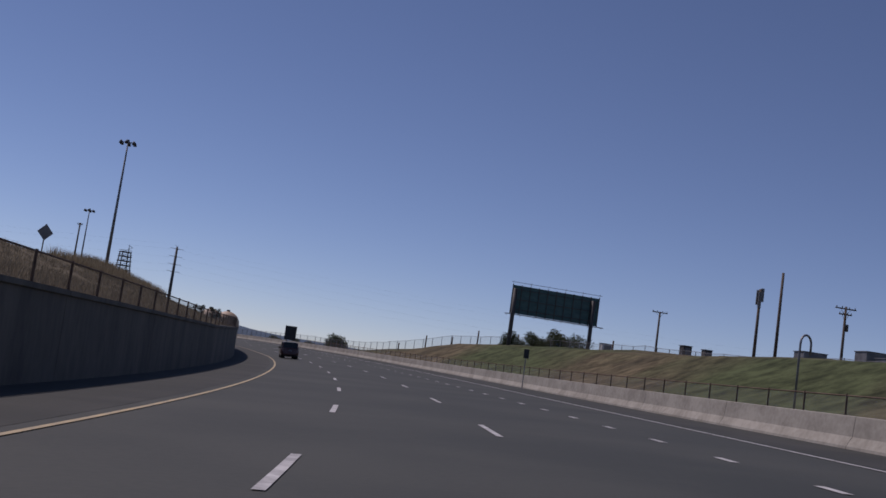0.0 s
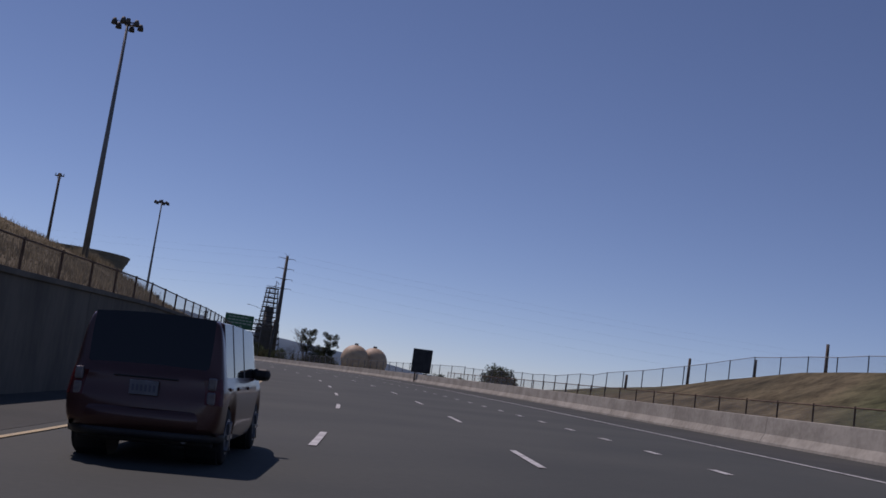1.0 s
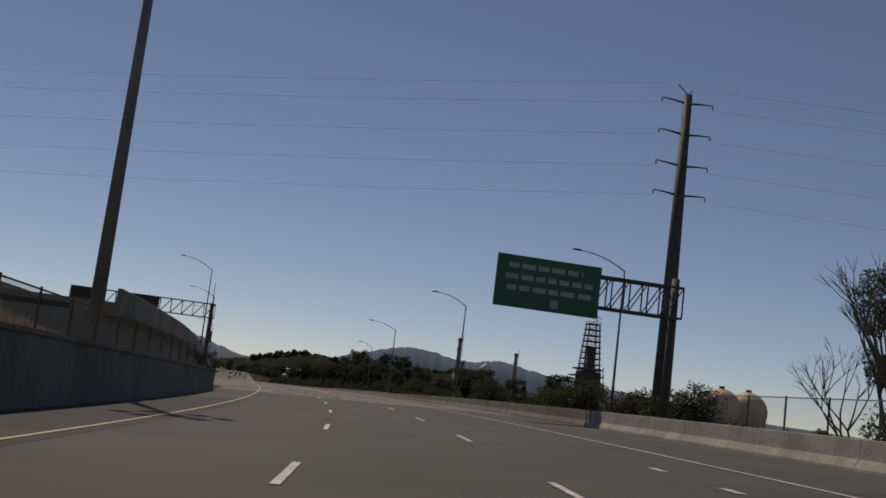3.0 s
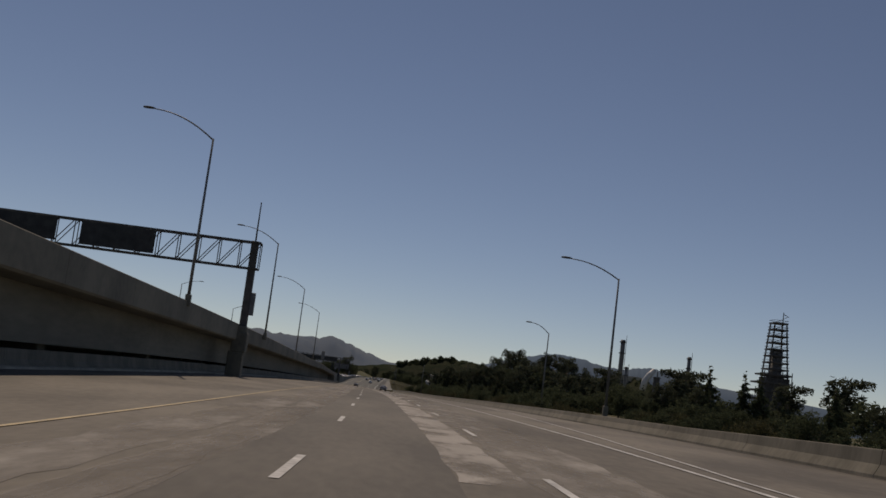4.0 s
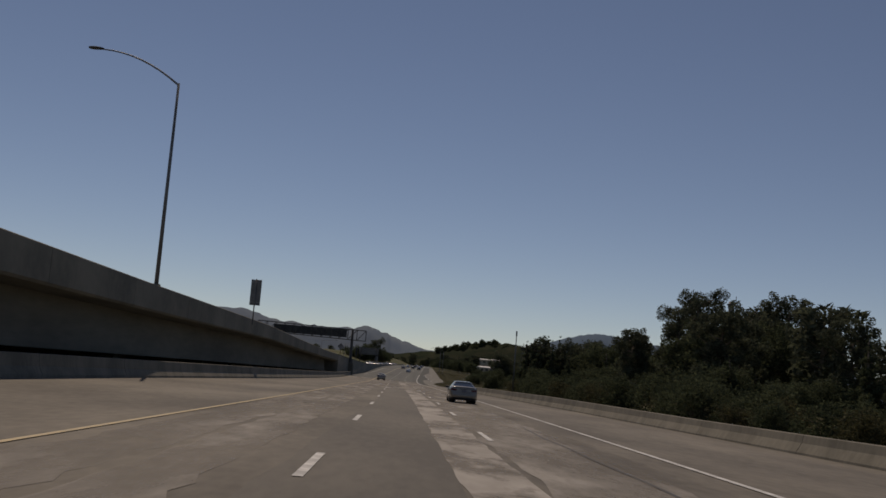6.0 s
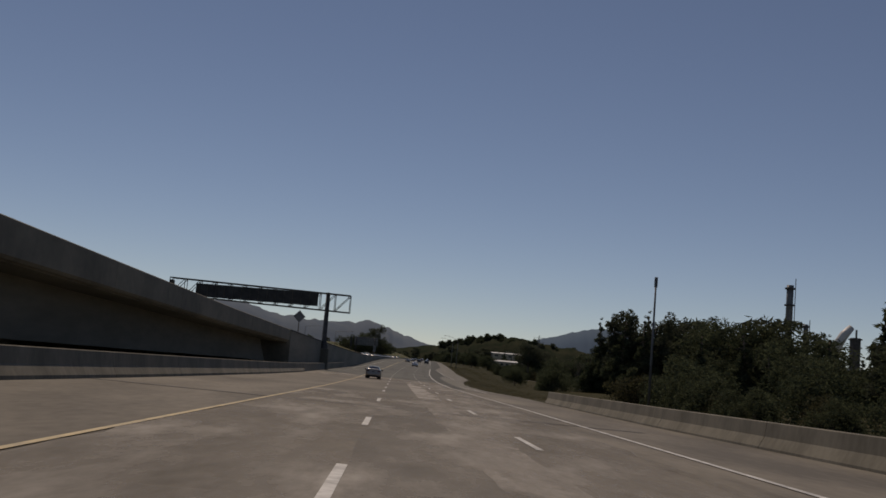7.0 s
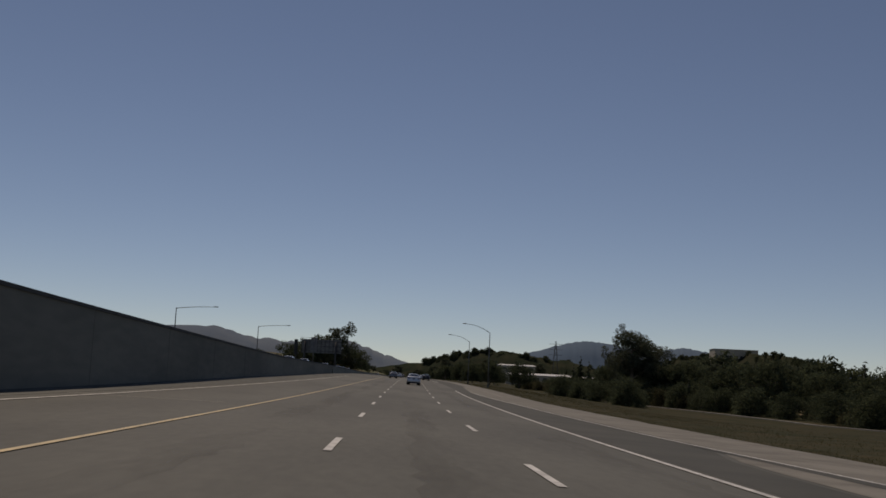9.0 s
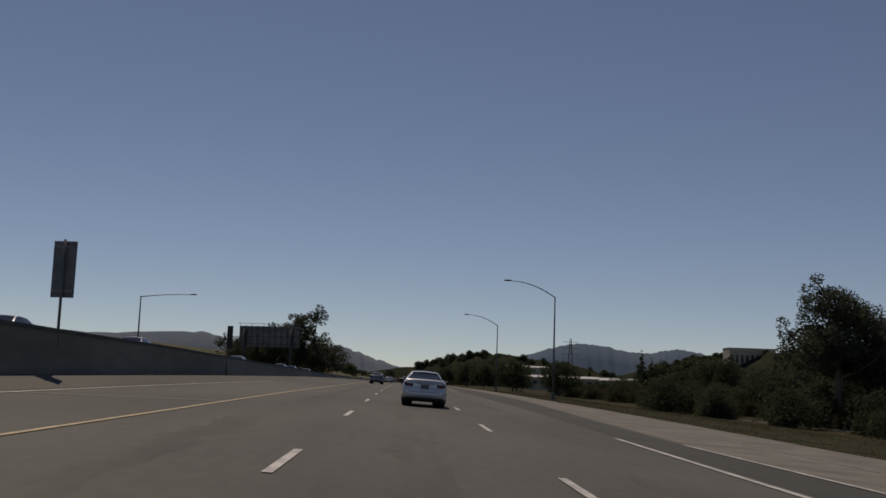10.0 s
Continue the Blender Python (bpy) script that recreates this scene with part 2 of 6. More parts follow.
def ground_material():
    """Bare soil and dry grass, with greener turf in wide patches."""
    m = material("verge_ground", (0.165, 0.135, 0.08), (0.09, 0.078, 0.048), 6.0, 1.0, bump=0.5, fine=2.5, spec=0.1)
    n, ln = m.node_tree.nodes, m.node_tree.links
    b = n["Principled BSDF"]
    base = b.inputs["Base Color"].links[0].from_socket
    co, patch, rng, mix = n.new("ShaderNodeTexCoord"), n.new("ShaderNodeTexNoise"), n.new("ShaderNodeMapRange"), n.new("ShaderNodeMix")
    patch.inputs["Scale"].default_value, patch.inputs["Detail"].default_value = 0.035 / K, 3
    ln.new(co.outputs["Object"], patch.inputs["Vector"])
    rng.inputs["From Min"].default_value, rng.inputs["From Max"].default_value = 0.42, 0.6
    ln.new(patch.outputs["Fac"], rng.inputs["Value"])
    mix.data_type = "RGBA"
    ln.new(rng.outputs[0], mix.inputs["Factor"])
    ln.new(base, mix.inputs["A"])
    mix.inputs["B"].default_value = (0.082, 0.1, 0.046, 1)
    tuft, tr, mul = n.new("ShaderNodeTexNoise"), n.new("ShaderNodeMapRange"), n.new("ShaderNodeMix")
    tuft.inputs["Scale"].default_value, tuft.inputs["Detail"].default_value, tuft.inputs["Roughness"].default_value = 0.55 / K, 8, 0.75
    ln.new(co.outputs["Object"], tuft.inputs["Vector"])
    tr.inputs["From Min"].default_value, tr.inputs["From Max"].default_value = 0.36, 0.62
    tr.inputs["To Min"].default_value, tr.inputs["To Max"].default_value = 0.4, 1.3
    ln.new(tuft.outputs["Fac"], tr.inputs["Value"])
    mul.data_type, mul.blend_type = "RGBA", "MULTIPLY"
    mul.inputs["Factor"].default_value = 1
    ln.new(mix.outputs["Result"], mul.inputs["A"])
    ln.new(tr.outputs[0], mul.inputs["B"])
    ln.new(mul.outputs["Result"], b.inputs["Base Color"])
    return m


GROUND = ground_material()
# the two farthest hill tones have the blue haze of distance mixed into them
HILL_FAR_HAZE = material("hazed_distant_hill", (0.1, 0.145, 0.2), (0.12, 0.162, 0.21), 900.0, 1.0, fine=0.004, spec=0.0)
HILL_MID_HAZE = material("dry_hillside", (0.125, 0.158, 0.2), (0.15, 0.18, 0.212), 150.0, 1.0, fine=0.02, spec=0.0)
HILL_NEAR = material("wooded_knoll", (0.024, 0.032, 0.021), (0.046, 0.047, 0.031), 30.0, 1.0, fine=0.15, spec=0.0)

# ---- the line of the road ----
# distance along, x, y, z of the middle of the driven lane
LINE = np.array((
    (-300, -324.84, -1112.49, -1.6), (-200, -243.18, -1054.63, -1.6), (-100, -170.54, -985.77, -1.6), (0, -108.40, -907.31, -1.56),
    (62, -75.28, -854.81, -1.28), (124, -47.36, -799.34, -0.73), (186, -25.46, -741.23, -0.02), (248, -9.69, -681.17, 0.53),
    (310, 0.22, -619.88, 0.88), (372, 4.54, -557.98, 1.13), (434, 5.03, -495.96, 1.21), (496, 4.51, -433.95, 1.0),
    (620, 3.19, -309.95, 0.21), (744, 1.12, -185.98, -0.63), (806, 0.25, -123.99, -0.74), (868, 0.05, -62.0, -0.62),
    (930, 0.40, 0.0, -0.1), (992, 1.21, 61.99, 0.75), (1100, 2.6, 170.0, 1.9), (1488, 7.7, 558.0, 4.5), (2500, 21.0, 1570.0, 8.0), (6500, 73.0, 5570.0, 10.0),
))
BANK = ((-300, 2.6), (230, 2.5), (372, 1.6), (465, 0.2), (558, -0.6), (744, -1.2), (837, -2.0), (930, -2.8), (1100, -2.0), (1500, 0.0))


def spline(s, column):
    """A smooth curve through the line's rows."""
    xs, ys = LINE[:, 0], LINE[:, column]
    i = int(np.clip(np.searchsorted(xs, s) - 1, 0, len(xs) - 2))
    h = xs[i + 1] - xs[i]
    d = [(ys[min(j + 1, len(xs) - 1)] - ys[max(j - 1, 0)]) / (xs[min(j + 1, len(xs) - 1)] - xs[max(j - 1, 0)]) for j in (i, i + 1)]
    q = (s - xs[i]) / h
    return (2 * q**3 - 3 * q**2 + 1) * ys[i] + (q**3 - 2 * q**2 + q) * h * d[0] + (-2 * q**3 + 3 * q**2) * ys[i + 1] + (q**3 - q**2) * h * d[1]


def steps(s, rows):
    return float(np.interp(s, [r[0] for r in rows], [r[1] for r in rows]))


def heading(s):
    dx, dy = spline(s + 4, 1) - spline(s - 4, 1), spline(s + 4, 2) - spline(s - 4, 2)
    return math.atan2(-dx, dy)


def surf(s, u):
    """Height of the banked carriageway; the bank ends at its edges."""
    return spline(s, 3) + math.tan(radians(steps(s, BANK))) * max(-16.0, min(16.0, u))


def spot(s, u, z=None):
    """The place u metres to the right of the line, on the road or at the height z."""
    h = heading(s)
    return Vector((spline(s, 1) + u * math.cos(h), spline(s, 2) + u * math.sin(h), surf(s, u) if z is None else z))


def smooth01(q):
    q = max(0.0, min(1.0, q))
    return q * q * (3 - 2 * q)


# ---- builders ----
def mesh_of(name, bm, mat, smooth=False):
    bm.normal_update()
    for v in bm.verts:
        v.co *= K
    me = bpy.data.meshes.new(name)
    bm.to_mesh(me)
    bm.free()
    me.materials.append(mat)
    if smooth:
        for p in me.polygons:
            p.use_smooth = True
    return me


def part(name, bm, mat, parent=None, label="", smooth=False):
    ob = new(name, mesh_of(name, bm, mat, smooth))
    ob.parent = parent
    return tagged(ob, label)


def thing(name, m, label, category, group=""):
    """An empty at the base of a thing, at the pose m in metres of the place."""
    ob = new(name)
    ob.empty_display_size = 0.2
    ob.matrix_basis = Matrix.Translation(m.translation * K) @ m.to_3x3().to_4x4()
    return tagged(ob, label, category, group)


def structure(name, bm, mat, label="", category="", smooth=False):
    ob = part(name, bm, mat, None, label, smooth)
    return tagged(ob, label, category or name, kind="structure")


def stand(p, turn=0.0):
    """Upright at p, its y axis turned by degrees."""
    return Matrix.Translation(p) @ Matrix.Rotation(radians(turn), 4, "Z")


def scaled(m):
    return Matrix.Translation(m.translation * K) @ m.to_3x3().to_4x4()


def box(bm, x0, x1, y0, y1, z0, z1, bevel=0.0):
    v = [bm.verts.new((x, y, z)) for x in (x0, x1) for y in (y0, y1) for z in (z0, z1)]
    fs = [bm.faces.new([v[i] for i in f]) for f in ((0, 1, 3, 2), (4, 6, 7, 5), (0, 4, 5, 1), (2, 3, 7, 6), (0, 2, 6, 4), (1, 5, 7, 3))]
    if bevel:
        es = {e for f in fs for e in f.edges}
        bmesh.ops.bevel(bm, geom=list(es), offset=bevel, segments=2, affect="EDGES", profile=0.5)
    return bm


def tube(bm, pts, radii, n=8, caps=True):
    """A round bar through points, tapering."""
    pts = [Vector(p) for p in pts]
    if isinstance(radii, (int, float)):
        radii = [radii] * len(pts)
    rings, side = [], None
    for i, p in enumerate(pts):
        d = (pts[min(i + 1, len(pts) - 1)] - pts[max(i - 1, 0)]).normalized()
        if side is None:
            side = d.orthogonal().normalized()
        side = (side - d * side.dot(d)).normalized()
        up = d.cross(side)
        rings.append([bm.verts.new(p + (side * math.cos(a) + up * math.sin(a)) * radii[i]) for a in (2 * math.pi * k / n for k in range(n))])
    for a, b in zip(rings, rings[1:]):
        for k in range(n):
            bm.faces.new((a[k], a[(k + 1) % n], b[(k + 1) % n], b[k]))
    if caps:
        bm.faces.new(rings[0][::-1])
        bm.faces.new(rings[-1])
    return bm


def bar(bm, a, b, w):
    """A square bar from a to b."""
    return tube(bm, (a, b), w * 0.7, 4)


def loft(bm, rows, closed=False, caps=False):
    rings = [[bm.verts.new(p) for p in r] for r in rows]
    n = len(rings[0])
    for a, b in zip(rings, rings[1:]):
        for k in range(n if closed else n - 1):
            bm.faces.new((a[k], b[k], b[(k + 1) % n], a[(k + 1) % n]))
    if caps:
        bm.faces.new(rings[0])
        bm.faces.new(rings[-1][::-1])
    return bm


def along(s0, s1, step):
    n = max(1, round(abs(s1 - s0) / step))
    return [s0 + (s1 - s0) * i / n for i in range(n + 1)]


def sweep(s0, s1, step, profile, closed=True):
    """A bmesh of the profile (pairs of offset u and height z at the distance s) carried along the road."""
    bm = bmesh.new()
    rows = []
    for s in along(s0, s1, step):
        h = heading(s)
        x, y, c, d = spline(s, 1), spline(s, 2), math.cos(h), math.sin(h)
        rows.append([Vector((x + u * c, y + u * d, z)) for u, z in profile(s)])
    loft(bm, rows, closed, closed)
    bmesh.ops.recalc_face_normals(bm, faces=bm.faces)
    return bm


def strip(s0, s1, step, u0, u1, lift):
    """A flat band on the road from offset u0 to u1, either of which may change along it."""
    f0 = u0 if callable(u0) else (lambda s: u0)
    f1 = u1 if callable(u1) else (lambda s: u1)
    return sweep(s0, s1, step, lambda s: [(f0(s) + (f1(s) - f0(s)) * q, surf(s, f0(s) + (f1(s) - f0(s)) * q) + lift) for q in (0, 0.5, 1)], closed=False)


# ---- large structure ----
HILL_FADE = ((-300, 0.6), (60, 0.6), (105, 0.65), (150, 0.865), (230, 1.05), (265, 1.22), (300, 1.05), (350, 0.25), (385, 0.0))
WALL_H = ((-300, 2.1), (60, 2.15), (84, 2.4), (116, 2.6), (130, 2.8), (150, 2.75), (170, 2.6), (215, 2.72), (225, 2.72), (255, 2.15), (300, 1.9), (345, 1.3))
RIGHT_RISE = ((-300, 5.0), (90, 5.0), (115, 5.1), (135, 5.2), (155, 4.9), (170, 4.1), (185, 2.9), (215, 1.3), (250, 0.0))
RAMP_U = ((340, -14.5), (443, -13.9), (613, -13.4), (660, -12.6), (788, -11.2), (870, -11.0), (930, -11.3), (965, -11.7), (1010, -12.0), (1300, -12.3), (1500, -12.8))
RAMP_TOP = ((340, 6.1), (400, 6.1), (500, 5.8), (620, 5.0), (655, 4.75), (680, 4.3), (720, 3.75), (775, 3.23), (810, 2.97), (870, 2.57), (930, 2.43), (985, 2.8), (1100, 3.15), (1500, 5.4))
GUARD_U = ((-300, 12.8), (60, 12.8), (150, 13.5), (300, 14.2), (360, 13.4), (400, 12.7), (440, 12.4), (460, 12.8), (500, 13.1), (522, 13.7), (535, 13.6), (560, 12.6), (590, 11.6), (630, 10.7), (690, 8.7), (735, 8.8))


def ground_height(s, u):
    base = surf(s, u) - 0.15
    if u > 14.5:
        z = base + steps(s, RIGHT_RISE) * smooth01((u - 15.5) / 15)
        if s > 430:
            z += steps(s, ((430, 0), (520, 1.2), (740, 0.8), (900, 0.2), (1000, 0))) * smooth01((u - 16) / 25)
        if s > 870:
            z -= steps(s, ((870, 0), (950, 1.3), (1060, 1.5), (1200, 0.8), (1400, 0))) * smooth01((u - 14.5) / 22)
        if s < 240 and u > 16:
            z += min(1.0, (u - 16) / 6) * (0.35 * noise.noise(Vector((s * 0.07, u * 0.1, 5))) + 0.2 * noise.noise(Vector((s * 0.3, u * 0.3, 8)))) * min(1.0, (240 - s) / 40)
        return z
    if u < -8.8 and s < 390:
        lift = steps(s, HILL_FADE)
        foot = (steps(s, WALL_H) - 0.25) * (1.0 if s < 290 else min(1.0, lift / 1.05))
        crest = 0.43 * min(-8.8 - u, 16.0) + 0.05 * max(0.0, min(-24.8 - u, 60.0))
        return base + foot + lift * (crest + 0.3 * noise.noise(Vector((s * 0.08, u * 0.15, 0))) * min(1.0, (-8.8 - u) / 3))
    if u < -20 and s > 820:
        return base + steps(s, ((820, 0), (940, 3.4), (1100, 5.5), (1500, 9.0))) * smooth01((-18 - u) / 30)
    return base


RIGHT_COLS = (8.5, 14.5, 15.5, 18, 22, 27, 33, 40, 52, 80, 130, 260, 700, 3200)
LEFT_COLS = (-8.7, -8.9, -11, -13.5, -16, -20, -25, -32, -45, -80, -150, -300)


def ground_profile(s):
    far = 560 + 2400 * smooth01((s - 500) / 900)
    cols = [-far, *sorted(LEFT_COLS), -4.0, 2.0, *RIGHT_COLS]
    out = []
    for u in cols:
        z = ground_height(s, u)
        if abs(u) > 250:
            z = surf(s, u) - 0.5
        out.append((u, z))
    return out


bm = bmesh.new()
rows = []
for s in along(-300, 1500, 6.0) + [1700, 2000, 2600, 3600, 5000, 6500]:
    h = heading(s)
    rows.append([Vector((spline(s, 1) + u * math.cos(h), spline(s, 2) + u * math.sin(h), z)) for u, z in ground_profile(s)])
loft(bm, rows)
bmesh.ops.recalc_face_normals(bm, faces=bm.faces)
structure("ground", bm, GROUND, "dry grass verges with greener turf and bare soil", smooth=True)


structure("slope", sweep(-200, 352, 4.0, lambda s: [(u, ground_height(s, u) + 0.05) for u in (-9.05, -11, -13.5, -16, -20, -25, -32 + 3 * noise.noise(Vector((s * 0.05, 1, 1))))], closed=False), DRY_GRASS, "steep slope of dry straw-coloured grass", "slope", smooth=True)


def edge_right(s):
    return steps(s, ((-300, 12.85), (60, 12.85), (150, 13.5), (300, 13.9), (400, 12.6), (440, 12.3), (460, 12.7), (500, 13.0), (522, 13.6), (535, 13.5), (560, 12.5), (590, 11.5), (630, 10.6), (690, 8.6), (735, 8.6), (750, 6.9), (780, 6.8), (815, 8.6), (860, 11.8), (900, 12.4), (960, 11.9), (1050, 11.5), (1500, 11.0), (2500, 11.0)))


def edge_left(s):
    return steps(s, ((-300, -8.55), (300, -8.9), (345, -13.5), (400, -17.5), (440, -18.5), (560, -17.5), (640, -14.5), (700, -12.2), (870, -11.4), (965, -12.0), (1500, -12.8), (2500, -12.0)))


def right_line(s):
    return steps(s, ((-300, 8.9), (60, 8.95), (130, 9.25), (255, 9.25), (385, 5.5), (405, 5.6), (440, 5.35), (485, 4.9), (600, 4.8), (700, 4.4), (745, 3.7), (770, 3.65), (850, 4.4), (940, 5.1), (960, 5.2), (2500, 5.3)))


# carriageways: new asphalt round the bend, old concrete past the ramp, worn asphalt beyond
def carriageway(name, s0, s1, mat, label):
    us = lambda s: [edge_left(s) + (edge_right(s) - edge_left(s)) * q / 8 for q in range(9)]
    b = sweep(s0, s1, 4.0, lambda s: [(u, surf(s, u)) for u in us(s)], closed=False)
    return structure(name, b, mat, label, "road", smooth=True)


road_1 = carriageway("road_1", -300, 356, ASPHALT, "smooth dark grey asphalt motorway in a banked bend")
road_2 = carriageway("road_2", 356, 775, CONCRETE_ROAD, "old brown-grey concrete motorway with pale worn patches")
road_3 = carriageway("road_3", 775, 1500, OLD_ASPHALT, "worn grey asphalt motorway running straight")
bm = sweep(1500, 2600, 60.0, lambda s: [(u, surf(s, u)) for u in (-11, 0, 11)], closed=False)
structure("road_4", bm, OLD_ASPHALT, "distant grey motorway", "road")


def far_side(s):
    """Height of the opposing carriageway, which lies higher, behind the median wall."""
    return steps(s, RAMP_TOP) - 0.75


structure("road_5", sweep(948, 1500, 8.0, lambda s: [(steps(s, RAMP_U) - 0.6, far_side(s)), (-28, far_side(s)), (-28, far_side(s) - 2.5), (steps(s, RAMP_U) - 0.6, far_side(s) - 2.5)]), OLD_ASPHALT, "opposing grey carriageway behind the median wall", "road")

PATH_U = ((905, 44), (960, 43), (1000, 39), (1040, 33))
structure("footpath", sweep(905, 1040, 5.0, lambda s: [(steps(s, PATH_U) + q, ground_height(s, steps(s, PATH_U) + q) + z) for q, z in ((0, -0.1), (0, 0.14), (0.45, 0.15), (0.9, 0.14), (0.9, -0.1))]), GRAVEL, "narrow pale track along the brush", "footpath")

# hard shoulders, laid 4 mm proud
structure("shoulder_1", strip(-300, 300, 4.0, lambda s: right_line(s) + 0.5, lambda s: edge_right(s) - 0.35, 0.004), SHOULDER, "dark asphalt hard shoulder beside the concrete barrier", "road shoulder")
def outer_line(s):
    return steps(s, ((740, 5.2), (780, 5.2), (812, 5.6), (835, 5.9), (849, 6.2), (860, 6.7), (866, 7.95), (905, 7.85), (915, 7.75), (930, 7.45), (946, 7.05), (957, 6.8), (975, 7.2), (1010, 8.6), (1200, 9.0), (1300, 9.0)))


structure("shoulder_2", strip(745, 1300, 4.0, lambda s: right_line(s) + 0.25, lambda s: outer_line(s) - 0.1, 0.004), SHOULDER, "dark asphalt hard shoulder", "road shoulder")
structure("shoulder_3", strip(-300, 330, 4.0, lambda s: edge_left(s) + 0.2, -5.7, 0.004), SHOULDER, "dark asphalt shoulder below the retaining wall", "road shoulder")

structure("shoulder_4", sweep(860, 1300, 6.0, lambda s: [(-10.25, surf(s, -10.25) + 0.006), (steps(s, RAMP_U) + 0.25, surf(s, -11) + steps(s, ((860, 0.02), (910, 0.3), (1300, 0.3)))), (steps(s, RAMP_U) - 0.05, surf(s, -11) + steps(s, ((860, 0.03), (910, 0.32), (1300, 0.32))))], closed=False), OLD_ASPHALT, "rising asphalt strip at the foot of the wall", "road shoulder")
structure("gravel_strip", strip(745, 1300, 4.0, lambda s: outer_line(s) + 0.1, lambda s: edge_right(s) + 0.3 + 0.3 * noise.noise(Vector((s * 0.2, 2, 2))), 0.006), GRAVEL, "pale gravel strip beside the hard shoulder", "road shoulder")
structure("field", sweep(690, 1400, 6.0, lambda s: [(u, ground_height(s, u) + 0.04) for u in (edge_right(s) + 0.2, 15.4, 18, 22, 27, 33, 40, 52 + 9 * noise.noise(Vector((s * 0.02, 0, 7))) + 4 * noise.noise(Vector((s * 0.09, 0, 3))) + steps(s, ((880, 0), (930, 8), (1020, 8), (1080, 0))))], closed=False), FIELD, "weedy dark green verge with dry patches", "verge", smooth=True)

# patches of the middle stretch, with ragged edges
def ragged(s, k, a=0.25):
    return a * noise.noise(Vector((s * 0.35, k, 0))) + 0.6 * a * noise.noise(Vector((s * 1.3, k, 3)))


def patch(name, s0, s1, u0, u1, mat, label, lift=0.004, a=0.25, k=0.0):
    structure(name, strip(s0, s1, 0.8, lambda s: (u0(s) if callable(u0) else u0) + ragged(s, k, a), lambda s: (u1(s) if callable(u1) else u1) + ragged(s, k + 5, a), lift), mat, label, "road patch")


def strip_edge(s):
    """Where the dark lane strip meets the pale scuffed one."""
    return steps(s, ((356, 0.4), (384, 0.36), (480, 0.24), (620, 0.0), (710, -0.2), (766, -0.25)))


patch("road_patch_1", 356.5, 766, lambda s: steps(s, ((356, -2.85), (510, -2.85), (610, -1.8), (766, -1.75))) + 0.08 * noise.noise(Vector((s * 0.2, 7, 1))), strip_edge, DARK_LANE, "darker asphalt strip along the driven lane", 0.004, 0.03)
patch("road_patch_2", 386, 752, strip_edge, lambda s: strip_edge(s) + 1.0, PALE_STRIP, "pale scuffed concrete strip", 0.006, 0.1, 2.0)
patch("road_patch_8", 380, 760, lambda s: strip_edge(s) + 1.1, 3.4, PALE_WORN, "pale blotches of worn concrete on the lane", 0.006, 0.3, 41.0)
patch("road_patch_9", 380, 660, -5.1, -3.9, PALE_WORN, "pale worn wheel track beside the edge line", 0.006, 0.3, 43.0)
patch("road_patch_3", 364, 660, lambda s: -3.7 + 0.3 * noise.noise(Vector((s * 0.03, 2, 9))), lambda s: -2.75, PALE_WORN, "pale worn wheel track", 0.008, 0.2, 7.0)
patch("road_patch_10", 366, 412, -3.5, -2.9, PALE_WORN, "pale scuffed band beside the driven lane", 0.012, 0.2, 8.0)
patch("road_patch_4", 357, 373, lambda s: edge_left(s) + 1.5, 4.4, PALE_WORN, "pale worn concrete across the road", 0.008, 0.5, 11.0)
patch("road_patch_5", 754, 774, lambda s: -9.0, 4.2, PALE_WORN, "pale worn concrete across the road", 0.01, 0.5, 13.0)
patch("road_patch_6", 655, 700, lambda s: -5.0, 2.0, PALE_WORN, "pale worn concrete across the lanes", 0.01, 0.5, 15.0)
for k, (s0, s1, u) in enumerate(((776, 1400, -0.1), (776, 1400, 3.4), (776, 1400, -3.6), (400, 750, 3.5))):
    patch(f"oil_track_{k + 1}", s0, s1, u - 0.4, u + 0.4, OIL, "faint dark oil track along the lane", 0.012, 0.35, 20.0 + k)
for i, (s, w) in enumerate(((447, 0.35), (478.5, 0.3), (560, 0.4), (683, 0.35), (716, 0.3))):
    structure(f"road_joint_{i + 1}", strip(s, s + w, 0.4, lambda q: edge_left(q) + 2, lambda q: edge_right(q) - 2.5, 0.011), CRACK if i % 2 else PALE_PATCH, "joint across the concrete road", "road joint")
for i, (s0, s1, u, a) in enumerate(((468, 540, 1.17, 0.1), (470, 524, 1.75, 0.2), (500, 590, 3.0, 0.2))):
    structure(f"road_crack_{i + 1}", strip(s0, s1, 1.5, lambda s: u + a * noise.noise(Vector((s * 0.15, u, 1))) - 0.035, lambda s: u + a * noise.noise(Vector((s * 0.15, u, 1))) + 0.035, 0.012), CRACK, "dark tar seal along the road", "road crack")


# painted lines
def edge_stripe(name, s0, s1, at, mat, label, w=0.075, step=4.0):
    f = at if callable(at) else (lambda s: at)
    structure(name, strip(s0, s1, step, lambda s: f(s) - w, lambda s: f(s) + w, 0.014), mat, label, "road marking")


edge_stripe("edge_line_1", -300, 2500, lambda s: steps(s, ((-300, -5.3), (108, -5.35), (155, -5.7), (205, -5.9), (255, -6.1), (440, -6.15), (490, -5.9), (620, -5.3), (708, -4.85), (805, -5.1), (944, -5.5), (2500, -5.5))), YELLOW_PAINT, "faded yellow edge line", 0.055)
edge_stripe("edge_line_2", -300, 957.5, right_line, WHITE_PAINT, "white edge line")
edge_stripe("edge_line_3", 384, 472, lambda s: steps(s, ((384, 6.0), (392, 6.1), (397, 6.4), (404, 6.7), (410, 7.05), (439, 8.3), (466, 9.35), (472, 9.6))), WHITE_PAINT, "white line of the lane that leads off", 0.055)
